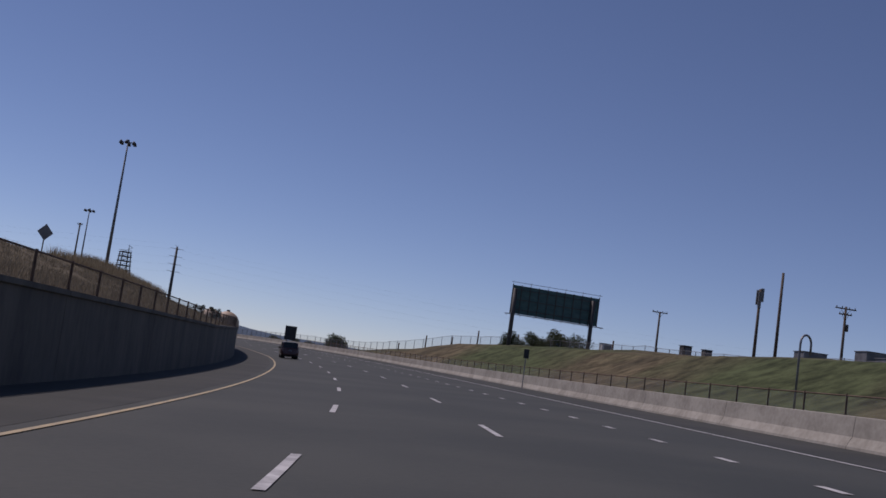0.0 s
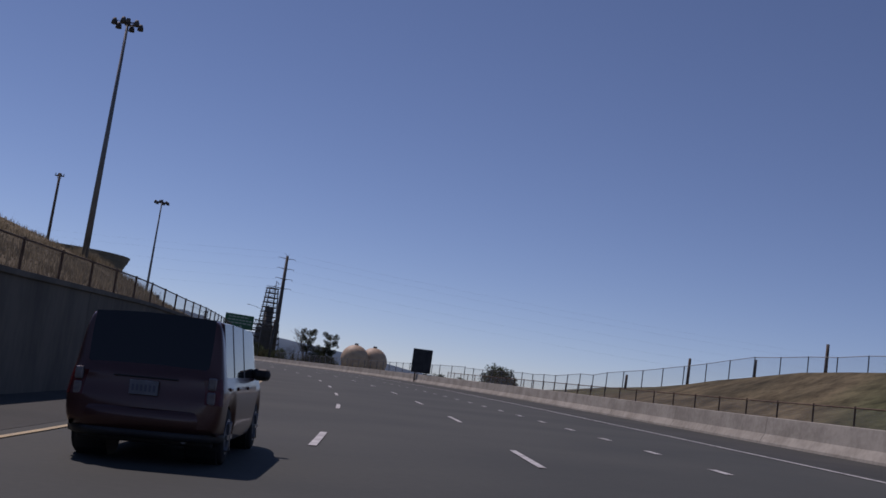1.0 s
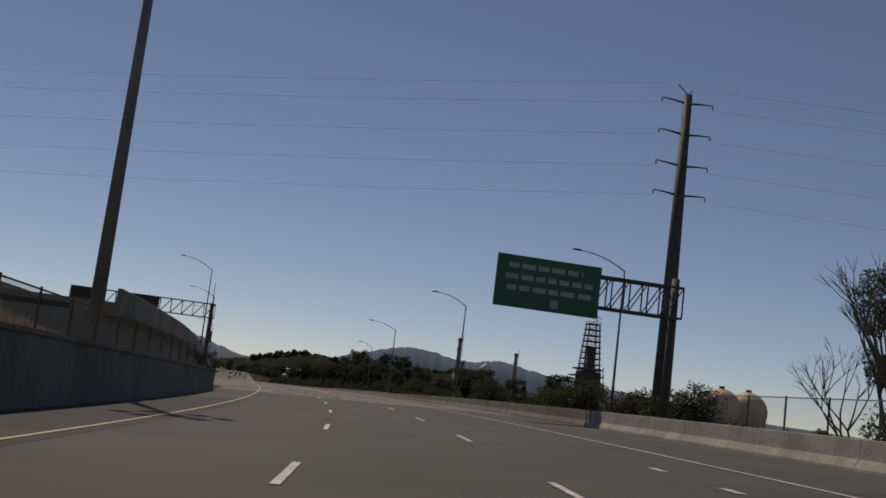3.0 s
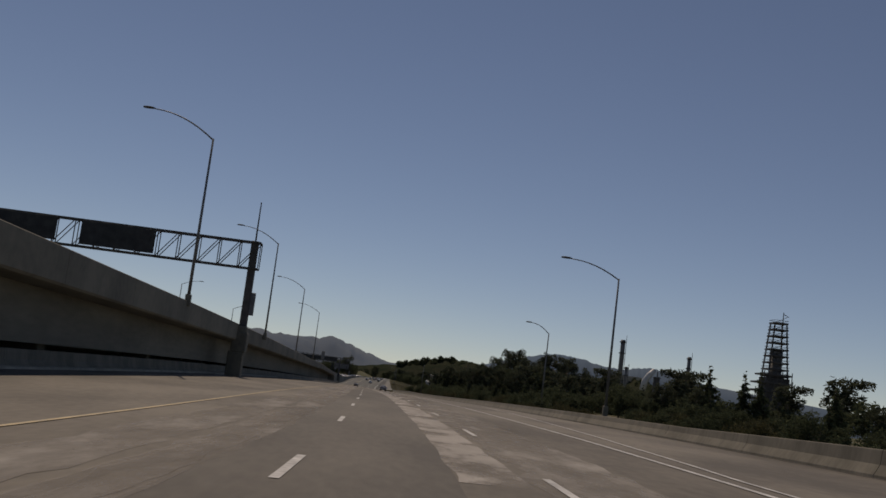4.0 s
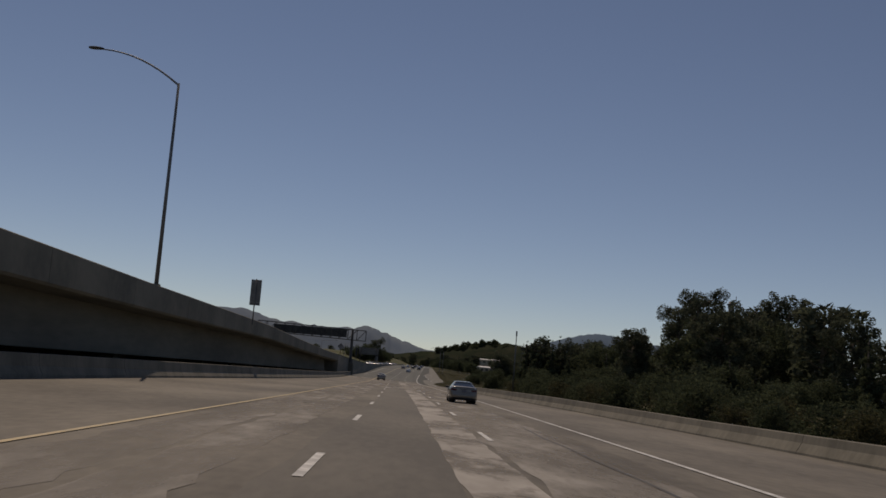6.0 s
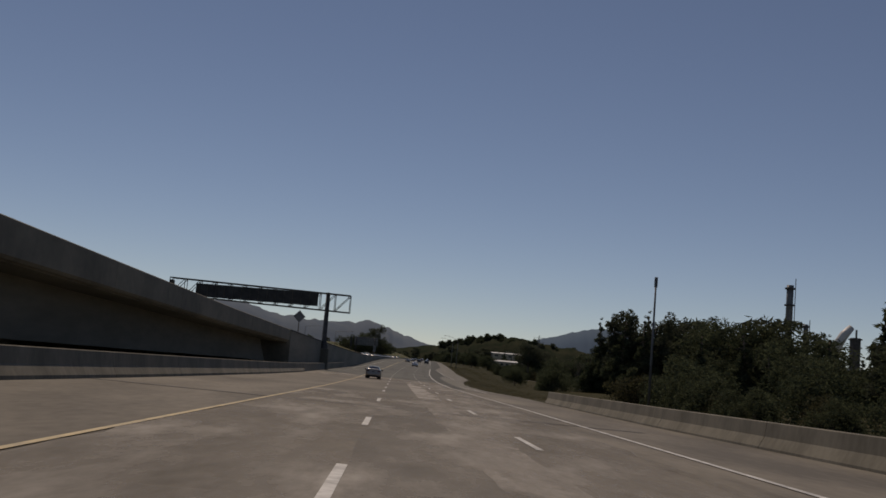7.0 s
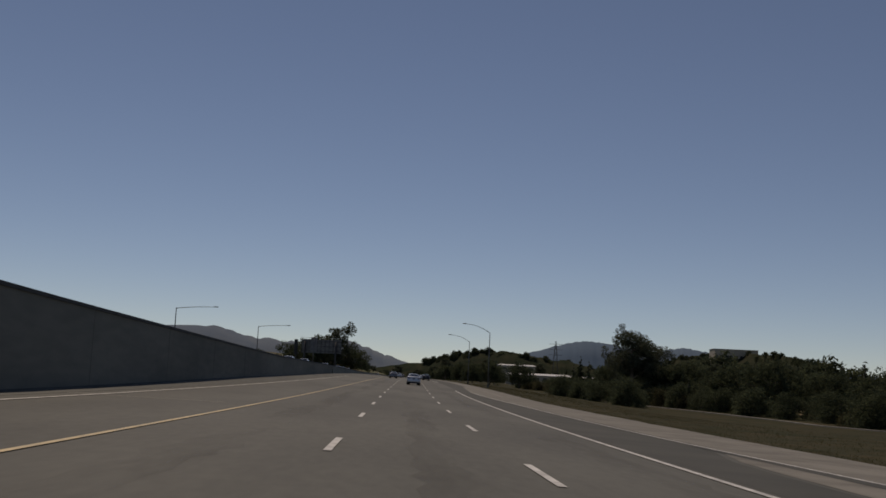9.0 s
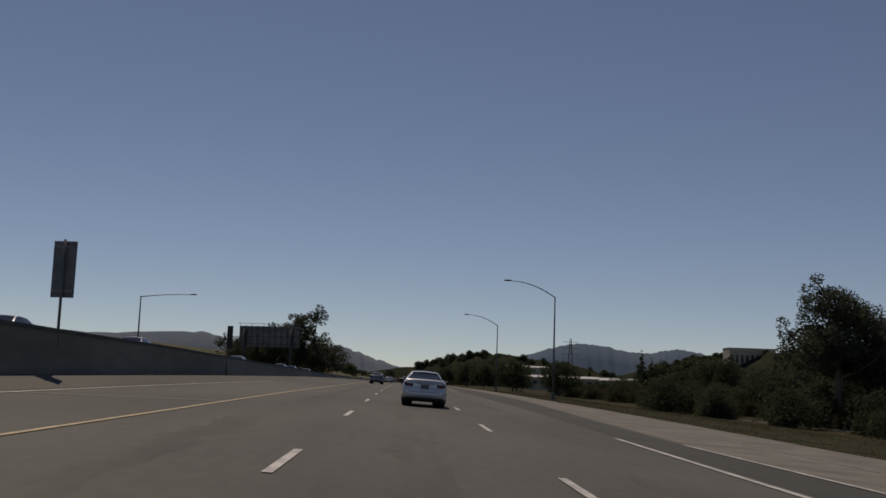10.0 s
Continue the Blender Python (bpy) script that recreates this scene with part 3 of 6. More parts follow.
# narrow dark line that follows the foot of the right barrier
edge_stripe("gutter_seam", 392, 532, lambda s: steps(s, GUARD_U) - 0.5, CRACK, "dark line along the foot of the barrier", 0.06)
edge_stripe("edge_line_4", 735, 764, lambda s: steps(s, ((735, 6.1), (752, 6.0), (760, 5.5), (764, 3.75))), WHITE_PAINT, "white line of the ending lane", 0.07, 2.0)
edge_stripe("edge_line_5", 944, 1010, lambda s: steps(s, ((944, 9.4), (960, 9.65), (1010, 9.4))), FADED_PAINT, "faint worn line on the gravel strip", 0.05)
edge_stripe("edge_line_6", 838, 957, lambda s: steps(s, ((838, 8.45), (857, 8.3), (870, 8.02), (905, 7.84), (915, 7.75), (930, 7.45), (946, 7.05), (957, 6.8))), WHITE_PAINT, "thin white line at the edge of the shoulder", 0.06)
edge_stripe("edge_line_7", 1040, 2500, right_line, WHITE_PAINT, "distant white edge line")
patch("road_patch_7", 850, 905, lambda s: 7.72 if s < 868 else 8.1, lambda s: 8.22, SHOULDER, "dark asphalt edge along the thin line", 0.011, 0.05, 31.0)
edge_stripe("gore_line_1", 835, 1010, lambda s: steps(s, ((835, -9.4), (900, -9.7), (1010, -10.0))), WHITE_PAINT, "faded white gore line", 0.06)
for i, (a, u0, b2, u1) in enumerate(((867.5, -11.0, 871.0, -6.2), (956.0, -10.1, 961.5, -5.6))):
    edge_stripe(f"gore_line_{i + 2}", a, b2, lambda s: u0 + (u1 - u0) * (s - a) / (b2 - a), FADED_PAINT, "faded white line across the gore", 0.09, 1.0)

edge_stripe("gore_line_4", 802, 826, lambda s: steps(s, ((802, -8.7), (811, -8.34), (820, -7.98), (826, -7.8))), FADED_PAINT, "faded white line on the left shoulder", 0.07)
edge_stripe("gore_line_5", 806.6, 809.7, lambda s: -5.45 + (s - 809.65) * 1.14, FADED_PAINT, "faded white line across the shoulder", 0.14, 0.5)
edge_stripe("edge_line_8", 434, 466, lambda s: steps(s, ((434, 8.95), (443, 8.7), (449, 8.65), (460, 9.3), (466, 9.6))), FADED_PAINT, "faded white line of a merging lane", 0.07, 2.0)


def dashes(name, u, middles, length=3.66, w=0.065):
    """Broken lane line: each dash is a piece of its own; further dashes fill the stretches between the given middles evenly."""
    holder = new(name)
    tagged(holder, "broken white lane line", "road marking", kind="structure")
    f = u if callable(u) else (lambda s: u)
    for a, b2 in zip(middles, middles[1:]):
        for s in along(a, b2, 14.63)[:-1]:
            part("dash", strip(s - length / 2, s + length / 2, length / 2, lambda q: f(q) - w, lambda q: f(q) + w, 0.014), WHITE_PAINT, holder)


def right_lane(s):
    return steps(s, ((0, 1.05), (67, 1.52), (150, 1.82), (200, 2.1), (260, 2.2), (350, 1.85), (600, 1.3), (870, 1.35), (940, 1.8)))


dashes("lane_line_1", lambda s: steps(s, ((0, -2.2), (67, -1.93), (110, -1.83))), (-60, 11.5, 67.6, 111.5, 127.5, 155.5, 200.9, 247.4, 386.0, 434.4, 480.6, 496.6, 617.4, 630.0, 661.6, 674.0, 707.0, 718.0, 763.0, 855.5, 943.8, 960.0, 1400))
dashes("lane_line_2", right_lane, (-60, 22.5, 67.8, 154.7, 170.3, 201.6, 217.6, 263.0, 386.0, 480.6, 671.4, 761.0, 772.0, 807.5, 852.4, 867.2, 942.5, 957.7, 1400))
rows_of_dots = along(-60, 300, 4.6)
holder = new("lane_line_3")
tagged(holder, "short closely spaced white lane dashes", "road marking", kind="structure")
for s in rows_of_dots:
    part("dash", strip(s + 1.1, s + 2.1, 0.5, 5.31, 5.49, 0.014), WHITE_PAINT, holder)


# concrete guard wall on the outside of the bend, with cast joints
def guard_profile(s):
    u = steps(s, GUARD_U)
    z = surf(s, u) - 0.1
    h = 1.05 if s < 340 else steps(s, ((340, 1.05), (380, 0.95), (402, 0.85), (418, 0.7), (600, 0.7), (640, 0.85), (735, 0.85)))
    return [(u - 0.32, z), (u - 0.3, z + 0.17), (u - 0.14, z + 0.45), (u - 0.09, z + h - 0.02), (u - 0.07, z + h), (u + 0.09, z + h), (u + 0.11, z + h - 0.02), (u + 0.15, z + 0.45), (u + 0.34, z)]


guard = new("guard_wall_right")
tagged(guard, "pale stained concrete safety barrier along the motorway", "barrier", kind="structure")
for i in range(97):
    s = -250 + i * 10.0
    part("barrier_panel", sweep(s, s + 9.97, 2.5, guard_profile), BARRIER if s < 335 else BROWN_BARRIER, guard)


# retaining wall on the inside of the bend
def wall_profile(s):
    u = -8.75
    z = surf(s, u) - 0.2
    h = steps(s, WALL_H) + 0.1
    return [(u - 0.35, z), (u - 0.35, z + h), (u - 0.37, z + h + 0.12), (u + 0.1, z + h + 0.12), (u + 0.1, z + h), (u + 0.02, z + h - 0.03), (u + 0.06, z)]


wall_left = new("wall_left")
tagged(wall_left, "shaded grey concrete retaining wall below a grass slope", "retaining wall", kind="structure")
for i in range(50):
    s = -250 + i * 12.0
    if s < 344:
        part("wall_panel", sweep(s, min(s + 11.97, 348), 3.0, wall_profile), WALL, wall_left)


# raised ramp: deck edge with parapet, recessed girder side, open gap below it on the far stretch
def ramp_z(s):
    return steps(s, RAMP_TOP)


def parapet_profile(s):
    u, z = steps(s, RAMP_U), ramp_z(s)
    low = min(steps(s, ((340, 1.45), (500, 1.4), (620, 1.25), (680, 1.05), (752, 1.0), (753, 9.0), (1000, 9.0))), z - surf(s, u) - 0.05)
    return [(u - 0.3, z), (u - 0.03, z), (u, z - 0.03), (u, z - low), (u - 0.12, z - low - 0.1), (u - 2.9, z - low - 0.1), (u - 2.9, z - 0.85), (u - 0.34, z - 0.85)]


ramp = new("ramp")
tagged(ramp, "weathered concrete flyover ramp coming down to the road", "flyover ramp", kind="structure")
for s in [344.0 + 12 * k for k in range(34)] + [753.0 + 12 * k for k in range(21)]:
    part("parapet", sweep(s, min(s + 11.96, 752.5 if s < 752 else 1000), 4.0, parapet_profile), RAMP if s < 752 else STAINED, ramp)
for s in [753.0 + 12 * k for k in range(21)]:
    part("coping", sweep(s, min(s + 11.96, 1000), 4.0, lambda q: [(steps(q, RAMP_U) + a, ramp_z(q) + z) for a, z in ((0.05, -0.1), (0.05, 0.02), (-0.35, 0.02), (-0.35, -0.1))]), COPING, ramp, "dark weathered coping")


def girder_profile(s):
    u, z = steps(s, RAMP_U) - 2.1, parapet_profile(s)[4][1] - 0.004
    gap = steps(s, ((340, 0.95), (520, 0.85), (640, 0.75), (745, 0.6), (753, 0.0)))
    low = min(surf(s, u) - 0.15 + gap + (0.35 if gap > 0 else 0), z - 0.05)
    return [(u, z), (u, low), (u - 8.0, low), (u - 8.0, z)]


part("girder", sweep(344, 1000, 6.0, girder_profile), STAINED, ramp, "shaded girder side under the parapet")
part("deck", sweep(344, 1000, 8.0, lambda s: [(steps(s, RAMP_U) - 0.3, ramp_z(s) - 0.86), (steps(s, RAMP_U) - 9.2, ramp_z(s) - 0.86), (steps(s, RAMP_U) - 9.2, ramp_z(s) - 1.2), (steps(s, RAMP_U) - 0.3, ramp_z(s) - 1.2)]), RAMP, ramp)
part("far_parapet", sweep(344, 1000, 8.0, lambda s: [(steps(s, RAMP_U) - 9.2, ramp_z(s) - 1.4), (steps(s, RAMP_U) - 9.2, ramp_z(s)), (steps(s, RAMP_U) - 9.5, ramp_z(s)), (steps(s, RAMP_U) - 9.5, ramp_z(s) - 1.4)]), RAMP, ramp)
# added unseen wall that blocks light behind the ramp and keeps the gap dark
part("back_wall", sweep(344, 756, 8.0, lambda s: [(steps(s, RAMP_U) - 9.3, ramp_z(s) - 1.3), (steps(s, RAMP_U) - 9.6, ramp_z(s) - 1.3), (steps(s, RAMP_U) - 9.6, surf(s, -20) - 0.6), (steps(s, RAMP_U) - 9.3, surf(s, -20) - 0.6)]), RAMP, ramp)
for s in along(352, 690, 24.0):
    b = bmesh.new()
    p = spot(s, steps(s, RAMP_U) - 4.0)
    box(b, -0.9, 0.9, -0.6, 0.6, -0.6, ramp_z(s) - 1.5 - p.z, 0.12)
    for v in b.verts:
        v.co = Matrix.Rotation(heading(s), 3, "Z") @ v.co + p
    part("pier", b, RAMP, ramp)
# low barrier between the road and the ramp, swinging out to the foot of the ramp wall
def low_barrier(s):
    return steps(s, ((346, -15.4), (400, -16.0), (440, -16.2), (540, -15.7), (600, -13.4), (650, -11.2), (690, -10.5), (725, -10.3), (775, -10.55), (830, -10.75), (868, -10.8)))


def barrier_across(s, pairs):
    u = low_barrier(s)
    return [(u + q, surf(s, u) + z) for q, z in pairs]


guard_left = new("guard_wall_left")
tagged(guard_left, "low grey concrete barrier below the ramp", "barrier", kind="structure")
for s in along(346, 826, 10.0):
    part("barrier_panel", sweep(s, s + 9.97, 3.3, lambda q: barrier_across(q, ((0.14, -0.2), (0.13, 0.1), (0.11, 0.38), (0.09, 0.8), (0.07, 0.82), (-0.07, 0.82), (-0.09, 0.8), (-0.11, 0.38), (-0.14, -0.2)) if s > 755 else ((0.3, -0.2), (0.28, 0.1), (0.14, 0.38), (0.09, 0.8), (0.07, 0.82), (-0.07, 0.82), (-0.09, 0.8), (-0.14, 0.38), (-0.3, -0.2)))), BROWN_BARRIER if s < 756 else STAINED, guard_left)
# pale strip added in place of the sunlit road that gleams below the barrier
bm = sweep(400, 540, 6.0, lambda s: barrier_across(s, ((0.62, -0.2), (0.6, 0.12), (0.36, 0.15), (0.33, -0.2))))
structure("kerb_left", bm, BARRIER, "pale strip standing in for sunlit road below the barrier", "kerb")
# wall of the ramp beyond its end, falling to the height of a barrier
bm = sweep(1000, 1500, 10.0, lambda s: [(steps(s, RAMP_U) + q, z) for q, z in ((0.2, surf(s, -11) - 0.2), (0.0, ramp_z(s)), (-0.3, ramp_z(s)), (-0.5, surf(s, -11) - 0.2))])
median = structure("median_wall", bm, STAINED, "long low concrete median wall", "barrier")
part("coping", sweep(1000, 1500, 10.0, lambda q: [(steps(q, RAMP_U) + a, ramp_z(q) + z) for a, z in ((0.05, -0.1), (0.05, 0.02), (-0.35, 0.02), (-0.35, -0.1))]), COPING, median, "dark weathered coping")

# curved flyover behind the cutting: a box girder deck with sloping webs, sweeping round a tight bend
CURVE_C, CURVE_R, DECK_Z = Vector((-35.7, -657.1, 0)), 8.6, 13.75
bend = [radians(-118 + 11 * i) for i in range(19)]
outline = [(CURVE_C + Vector((math.cos(a), math.sin(a), 0)) * CURVE_R, Vector((math.cos(a), math.sin(a), 0))) for a in bend]
run_in, run_out = Vector((math.sin(bend[0]), -math.cos(bend[0]), 0)), Vector((-math.sin(bend[-1]), math.cos(bend[-1]), 0))
outline = [(outline[0][0] + run_in * q, outline[0][1]) for q in (36, 18)] + outline + [(outline[-1][0] + run_out * q, outline[-1][1]) for q in (18, 36)]
bm = bmesh.new()
loft(bm, [[p + d * q + Vector((0, 0, DECK_Z + z)) for q, z in ((0, 0), (-0.28, 0), (-0.3, -0.85), (-7.6, -0.85), (-7.6, -2.75), (-1.25, -2.75), (-0.03, -0.08))] for p, d in outline], True, True)
bmesh.ops.recalc_face_normals(bm, faces=bm.faces)
flyover = structure("flyover", bm, RAMP, "curved concrete flyover deck above the dry slope", "flyover")
for a in (-60, 40):
    b = bmesh.new()
    p = CURVE_C + Vector((math.cos(radians(a)), math.sin(radians(a)), 0)) * (CURVE_R - 4.6)
    tube(b, (p + Vector((0, 0, 2)), p + Vector((0, 0, DECK_Z - 2.7))), 0.9, 16)
    part("pier", b, RAMP, flyover, smooth=True)


# ---- distance: hills as long ridges ----
def ridge(name, mat, points, depth, label, wobble, n=90, power=1.0):
    """A ridge through crest points (x, y, z), falling away on both sides."""
    b = bmesh.new()
    ps = [Vector(p) for p in points]
    rows = []
    for i in range(n):
        q = i / (n - 1) * (len(ps) - 1)
        k = min(int(q), len(ps) - 2)
        f = smooth01(q - k)
        c = ps[k].lerp(ps[k + 1], q - k)
        c.z = ps[k].z + (ps[k + 1].z - ps[k].z) * (0.6 * (q - k) + 0.4 * f)
        c.z *= 1 + wobble * noise.noise(Vector((i * 0.31, depth, 0))) + 0.5 * wobble * noise.noise(Vector((i * 0.9, depth, 4)))
        d = Vector((c.x, c.y + 400, 0)).normalized()
        rows.append([c - d * depth * w + Vector((0, 0, c.z * (h - 1) - (12 if h == 0 else 0))) for w, h in ((1.0, 0), (0.7, 0.22 + wobble * noise.noise(Vector((i * 0.4, 1, 1)))), (0.35, 0.66 + wobble * noise.noise(Vector((i * 0.4, 5, 1)))), (0, 1), (-0.5, 0.5), (-1.0, 0))])
    loft(b, rows)
    bmesh.ops.recalc_face_normals(b, faces=b.faces)
    return structure(name, b, mat, label, "hill", smooth=True)


ridge("backdrop_mountains", HILL_FAR_HAZE, ((-3600, 9500, 150), (-2400, 9500, 300), (-1500, 9400, 250), (-600, 9300, 190), (300, 9300, 150), (900, 9200, 255), (1180, 9150, 335), (1450, 9110, 418), (1650, 9110, 450), (1850, 9150, 432), (2080, 9200, 394), (2290, 9250, 390), (2450, 9300, 424), (2570, 9330, 440), (2800, 9400, 405), (3200, 9500, 345), (3900, 9300, 290), (5200, 8800, 150), (7000, 7600, 80)), 900, "far mountain range with two summits, coloured blue for haze", 0.035, 200)
ridge("backdrop_hills", HILL_MID_HAZE, ((-3400, 4600, 150), (-2300, 5000, 280), (-1500, 5300, 230), (-980, 5530, 262), (-760, 5700, 215), (-500, 6000, 210), (-278, 6300, 243), (-120, 6400, 190), (60, 6400, 135), (420, 6500, 70), (900, 6500, 40)), 700, "dry hills with blue haze in their colour", 0.07, 120)
ridge("knoll", HILL_NEAR, ((-80, 2260, 30), (60, 2220, 52), (170, 2180, 76), (225, 2164, 82), (290, 2150, 70), (370, 2140, 62), (470, 2150, 40), (640, 2200, 22)), 160, "round scrub-covered knoll", 0.12, 60)
ridge("rise_left", HILL_NEAR, ((-420, 640, 20), (-260, 600, 22), (-150, 560, 19), (-90, 520, 14), (-55, 480, 8)), 70, "grassy rise beyond the ramp", 0.12, 40)
ridge("rise_right", HILL_NEAR, ((250, 1330, 18), (324, 1310, 36), (354, 1305, 44), (375, 1300, 54), (401, 1290, 56), (437, 1230, 59), (408, 1000, 47), (375, 850, 33), (353, 760, 21), (350, 690, 10)), 150, "scrubby dark hill behind the trees", 0.05, 70)


# ---- vehicles ----
def road_pose(s, u, turn=0.0):
    """On the banked road, facing along it."""
    bank = radians(steps(s, BANK))
    grade = math.atan((surf(s + 2, u) - surf(s - 2, u)) / 4)
    return Matrix.Translation(spot(s, u)) @ Matrix.Rotation(heading(s) + radians(turn), 4, "Z") @ Matrix.Rotation(grade, 4, "X") @ Matrix.Rotation(-bank, 4, "Y")


def mixed(a, b, q):
    return a + (b - a) * q


def car_ring(c, y):
    """Half of the cross-section of a car at y metres from its tail: sill, side, belt, window top, glass edge, middle."""
    W = c["width"] / 2
    w = W * steps(y, c["plan"])
    sill, deck = steps(y, c["sill"]), steps(y, c["deck"])
    for yw in c["axles"]:
        d = abs(y - yw)
        if d < 0.4:
            sill = max(sill, c["wheel"] + math.sqrt(max(0.0, (c["wheel"] + 0.06) ** 2 - d * d)) if d < c["wheel"] + 0.06 else sill)
    belt = min(steps(y, c["belt"]), deck + 0.03)
    ya, yb, yc, yd = c["cabin"]
    wr = W * c["roof_width"]
    z5, w5, w6, z7 = deck + 0.012, w * 0.8, w * 0.66, deck + 0.035
    if ya <= y <= yd:
        q = (y - ya) / (yb - ya) if y < yb else 1.0 if y <= yc else (yd - y) / (yd - yc)
        rz = c["roof"] - 0.055 - c["arch"] * (1 - math.sin(math.pi * min(1.0, max(0.0, (y - yb + 0.2) / (yc - yb + 0.4)))))
        base = deck if y < yb else steps(yd, c["deck"])
        z5, w5 = mixed(base + 0.015, rz, q), mixed(w * 0.88, wr, q)
        w6 = w5 * 0.9
        z7 = z5 + mixed(0.035, 0.055, q)
    bulge = -0.05 if y < 0.12 else 0.0
    low = sill + 0.1
    zm = max(mixed(sill, belt, c["mid"]), low + 0.03)
    return [
        (w * 0.93, y + bulge, sill), (w * 0.985, y + bulge, low), (w, y + bulge * 0.8, zm), (w * 0.985, y, max(belt - 0.12, zm + 0.03)), (w * 0.945, y, belt),
        (w5, y, z5), (w6, y, z5 + (z7 - z5) * 0.45), (w6 * 0.5, y, z5 + (z7 - z5) * 0.85), (0.0, y, z7),
    ]


def car(name, m, paint, label, c, group="", category="car"):
    """A car from its cross-sections; the panes are cut out of the same skin as parts of their own."""
    L, W = c["length"], c["width"] / 2
    root = thing(name, m, label, category, group)
    ya, yb, yc, yd = c["cabin"]
    r = c["wheel"]
    ys = {0.0, 0.03, 0.1, 0.28, L - 0.3, L - 0.12, L - 0.03, L, ya, yb, yc, yd, (ya + yb) / 2, (yc + yd) / 2, yb + 0.12, yc - 0.15}
    for yw in c["axles"]:
        ys |= {yw + q for q in (-0.46, -0.38, -0.34, -0.22, 0, 0.22, 0.34, 0.38, 0.46)}
    for a, b2 in c["doors"]:
        ys |= {a, b2}
    ys = sorted(ys)
    keep = [ys[0]]
    for y in ys[1:]:
        if y - keep[-1] > 0.028:
            keep.append(y)
    ys = keep
    rows = []
    for y in ys:
        half = car_ring(c, y)
        rows.append([(x, yy - L / 2, z) for x, yy, z in half] + [(-x, yy - L / 2, z) for x, yy, z in reversed(half[:-1])])
    n = len(rows[0])
    shells = {}

    def put(key, *quad):
        shells.setdefault(key, []).append(quad)

    for i in range(len(ys) - 1):
        mid = (ys[i] + ys[i + 1]) / 2
        for j in range(n - 1):
            jj = min(j, n - 2 - j)  # both sides alike
            side = "r" if j < n / 2 - 0.5 else "l"
            key = "body"
            if jj in (6, 7) and ya < mid < yb:
                key = "rear_window"
            elif jj in (6, 7) and yc < mid < yd:
                key = "windscreen"
            elif jj in c["lamp_rows"] and mid < c["lamp_wrap"]:
                key = f"tail_lamp {side}"
            elif jj == 4 and c["doors"][0][0] < mid < c["doors"][-1][1]:
                key = f"pillar {side}{sum(mid > q[1] for q in c['doors'])}"
                for k, (a, b2) in enumerate(c["doors"]):
                    if a - 0.01 < mid < b2 + 0.01:
                        key = f"side_window {side}{k}"
            put(key, (i, j), (i + 1, j), (i + 1, j + 1), (i, j + 1))
    # tail panel: five levels across, its upper edge shared with the first cross-section
    spots = {(i, j): Vector(rows[i][j]) for i in range(len(ys)) for j in range(n)}
    for j in range(5):
        x, y, z = rows[0][j]
        for k, q in enumerate((c["cols"], c["cols"] / 2, 0, -c["cols"] / 2, -c["cols"])):
            spots[("tail", j, k)] = Vector((x * q, y - (0.02, 0.04, 0.05, 0.04, 0.02)[k], z))
    grid = [[(0, j)] + [("tail", j, k) for k in range(5)] + [(0, n - 1 - j)] for j in range(5)] + [[(0, j) for j in range(5, n - 5)]]
    for j in range(5):
        for k in range(6):
            key = "body"
            if k in (0, 5) and j in c["lamp_rows"]:
                key = "tail_lamp " + ("r" if k == 0 else "l")
            put(key, grid[j][k], grid[j + 1][k], grid[j + 1][k + 1], grid[j][k + 1])
    corners = set()
    for key, quads in shells.items():
        if key != "body":
            seen = collections.Counter(v for quad in quads for v in quad)
            corners |= {v for v, count in seen.items() if count == 1}
    for key, quads in shells.items():
        b = bmesh.new()
        layer = b.verts.layers.float.new("crease_vert")
        vs = {}

        def vert(v):
            if v not in vs:
                vs[v] = b.verts.new(spots[v])
                vs[v][layer] = 0.75 if v in corners else 0.0
            return vs[v]

        for quad in quads:
            b.faces.new([vert(v) for v in quad])
        if key == "body":
            b.faces.new([vert((len(ys) - 1, j)) for j in reversed(range(n))])
        bmesh.ops.recalc_face_normals(b, faces=b.faces)
        nm = key.split()[0]
        lamp = nm == "tail_lamp"
        o = part(nm, b, paint if nm == "body" else TRIM if nm == "pillar" else RED_LENS if lamp else GLASS, root, "dark red tail lamp" if lamp else "black pillar trim" if nm == "pillar" else "dark tinted glass" if nm != "body" else "", smooth=True)
        sub = o.modifiers.new("round", "SUBSURF")
        sub.levels = sub.render_levels = c.get("smooth", 2)
        if lamp:
            sx = 1 if key.endswith("r") else -1
            for zz in c.get("clear", ()):
                b = bmesh.new()
                xc, yc2 = sx * W * steps(0, c["plan"]) * (1 + c["cols"]) / 2, -L / 2 - 0.055
                box(b, xc - 0.045, xc + 0.045, yc2, yc2 + 0.06, zz - 0.07, zz + 0.07, 0.02)
                part("lamp_lens", b, CLEAR_LENS, o, "clear lamp lens")
    # dark inside of the arches and floor
    b = bmesh.new()
    box(b, -W * 0.86, W * 0.86, -L / 2 + 0.25, L / 2 - 0.25, 0.2, 0.36, 0.02)
    part("underbody", b, TRIM, root)
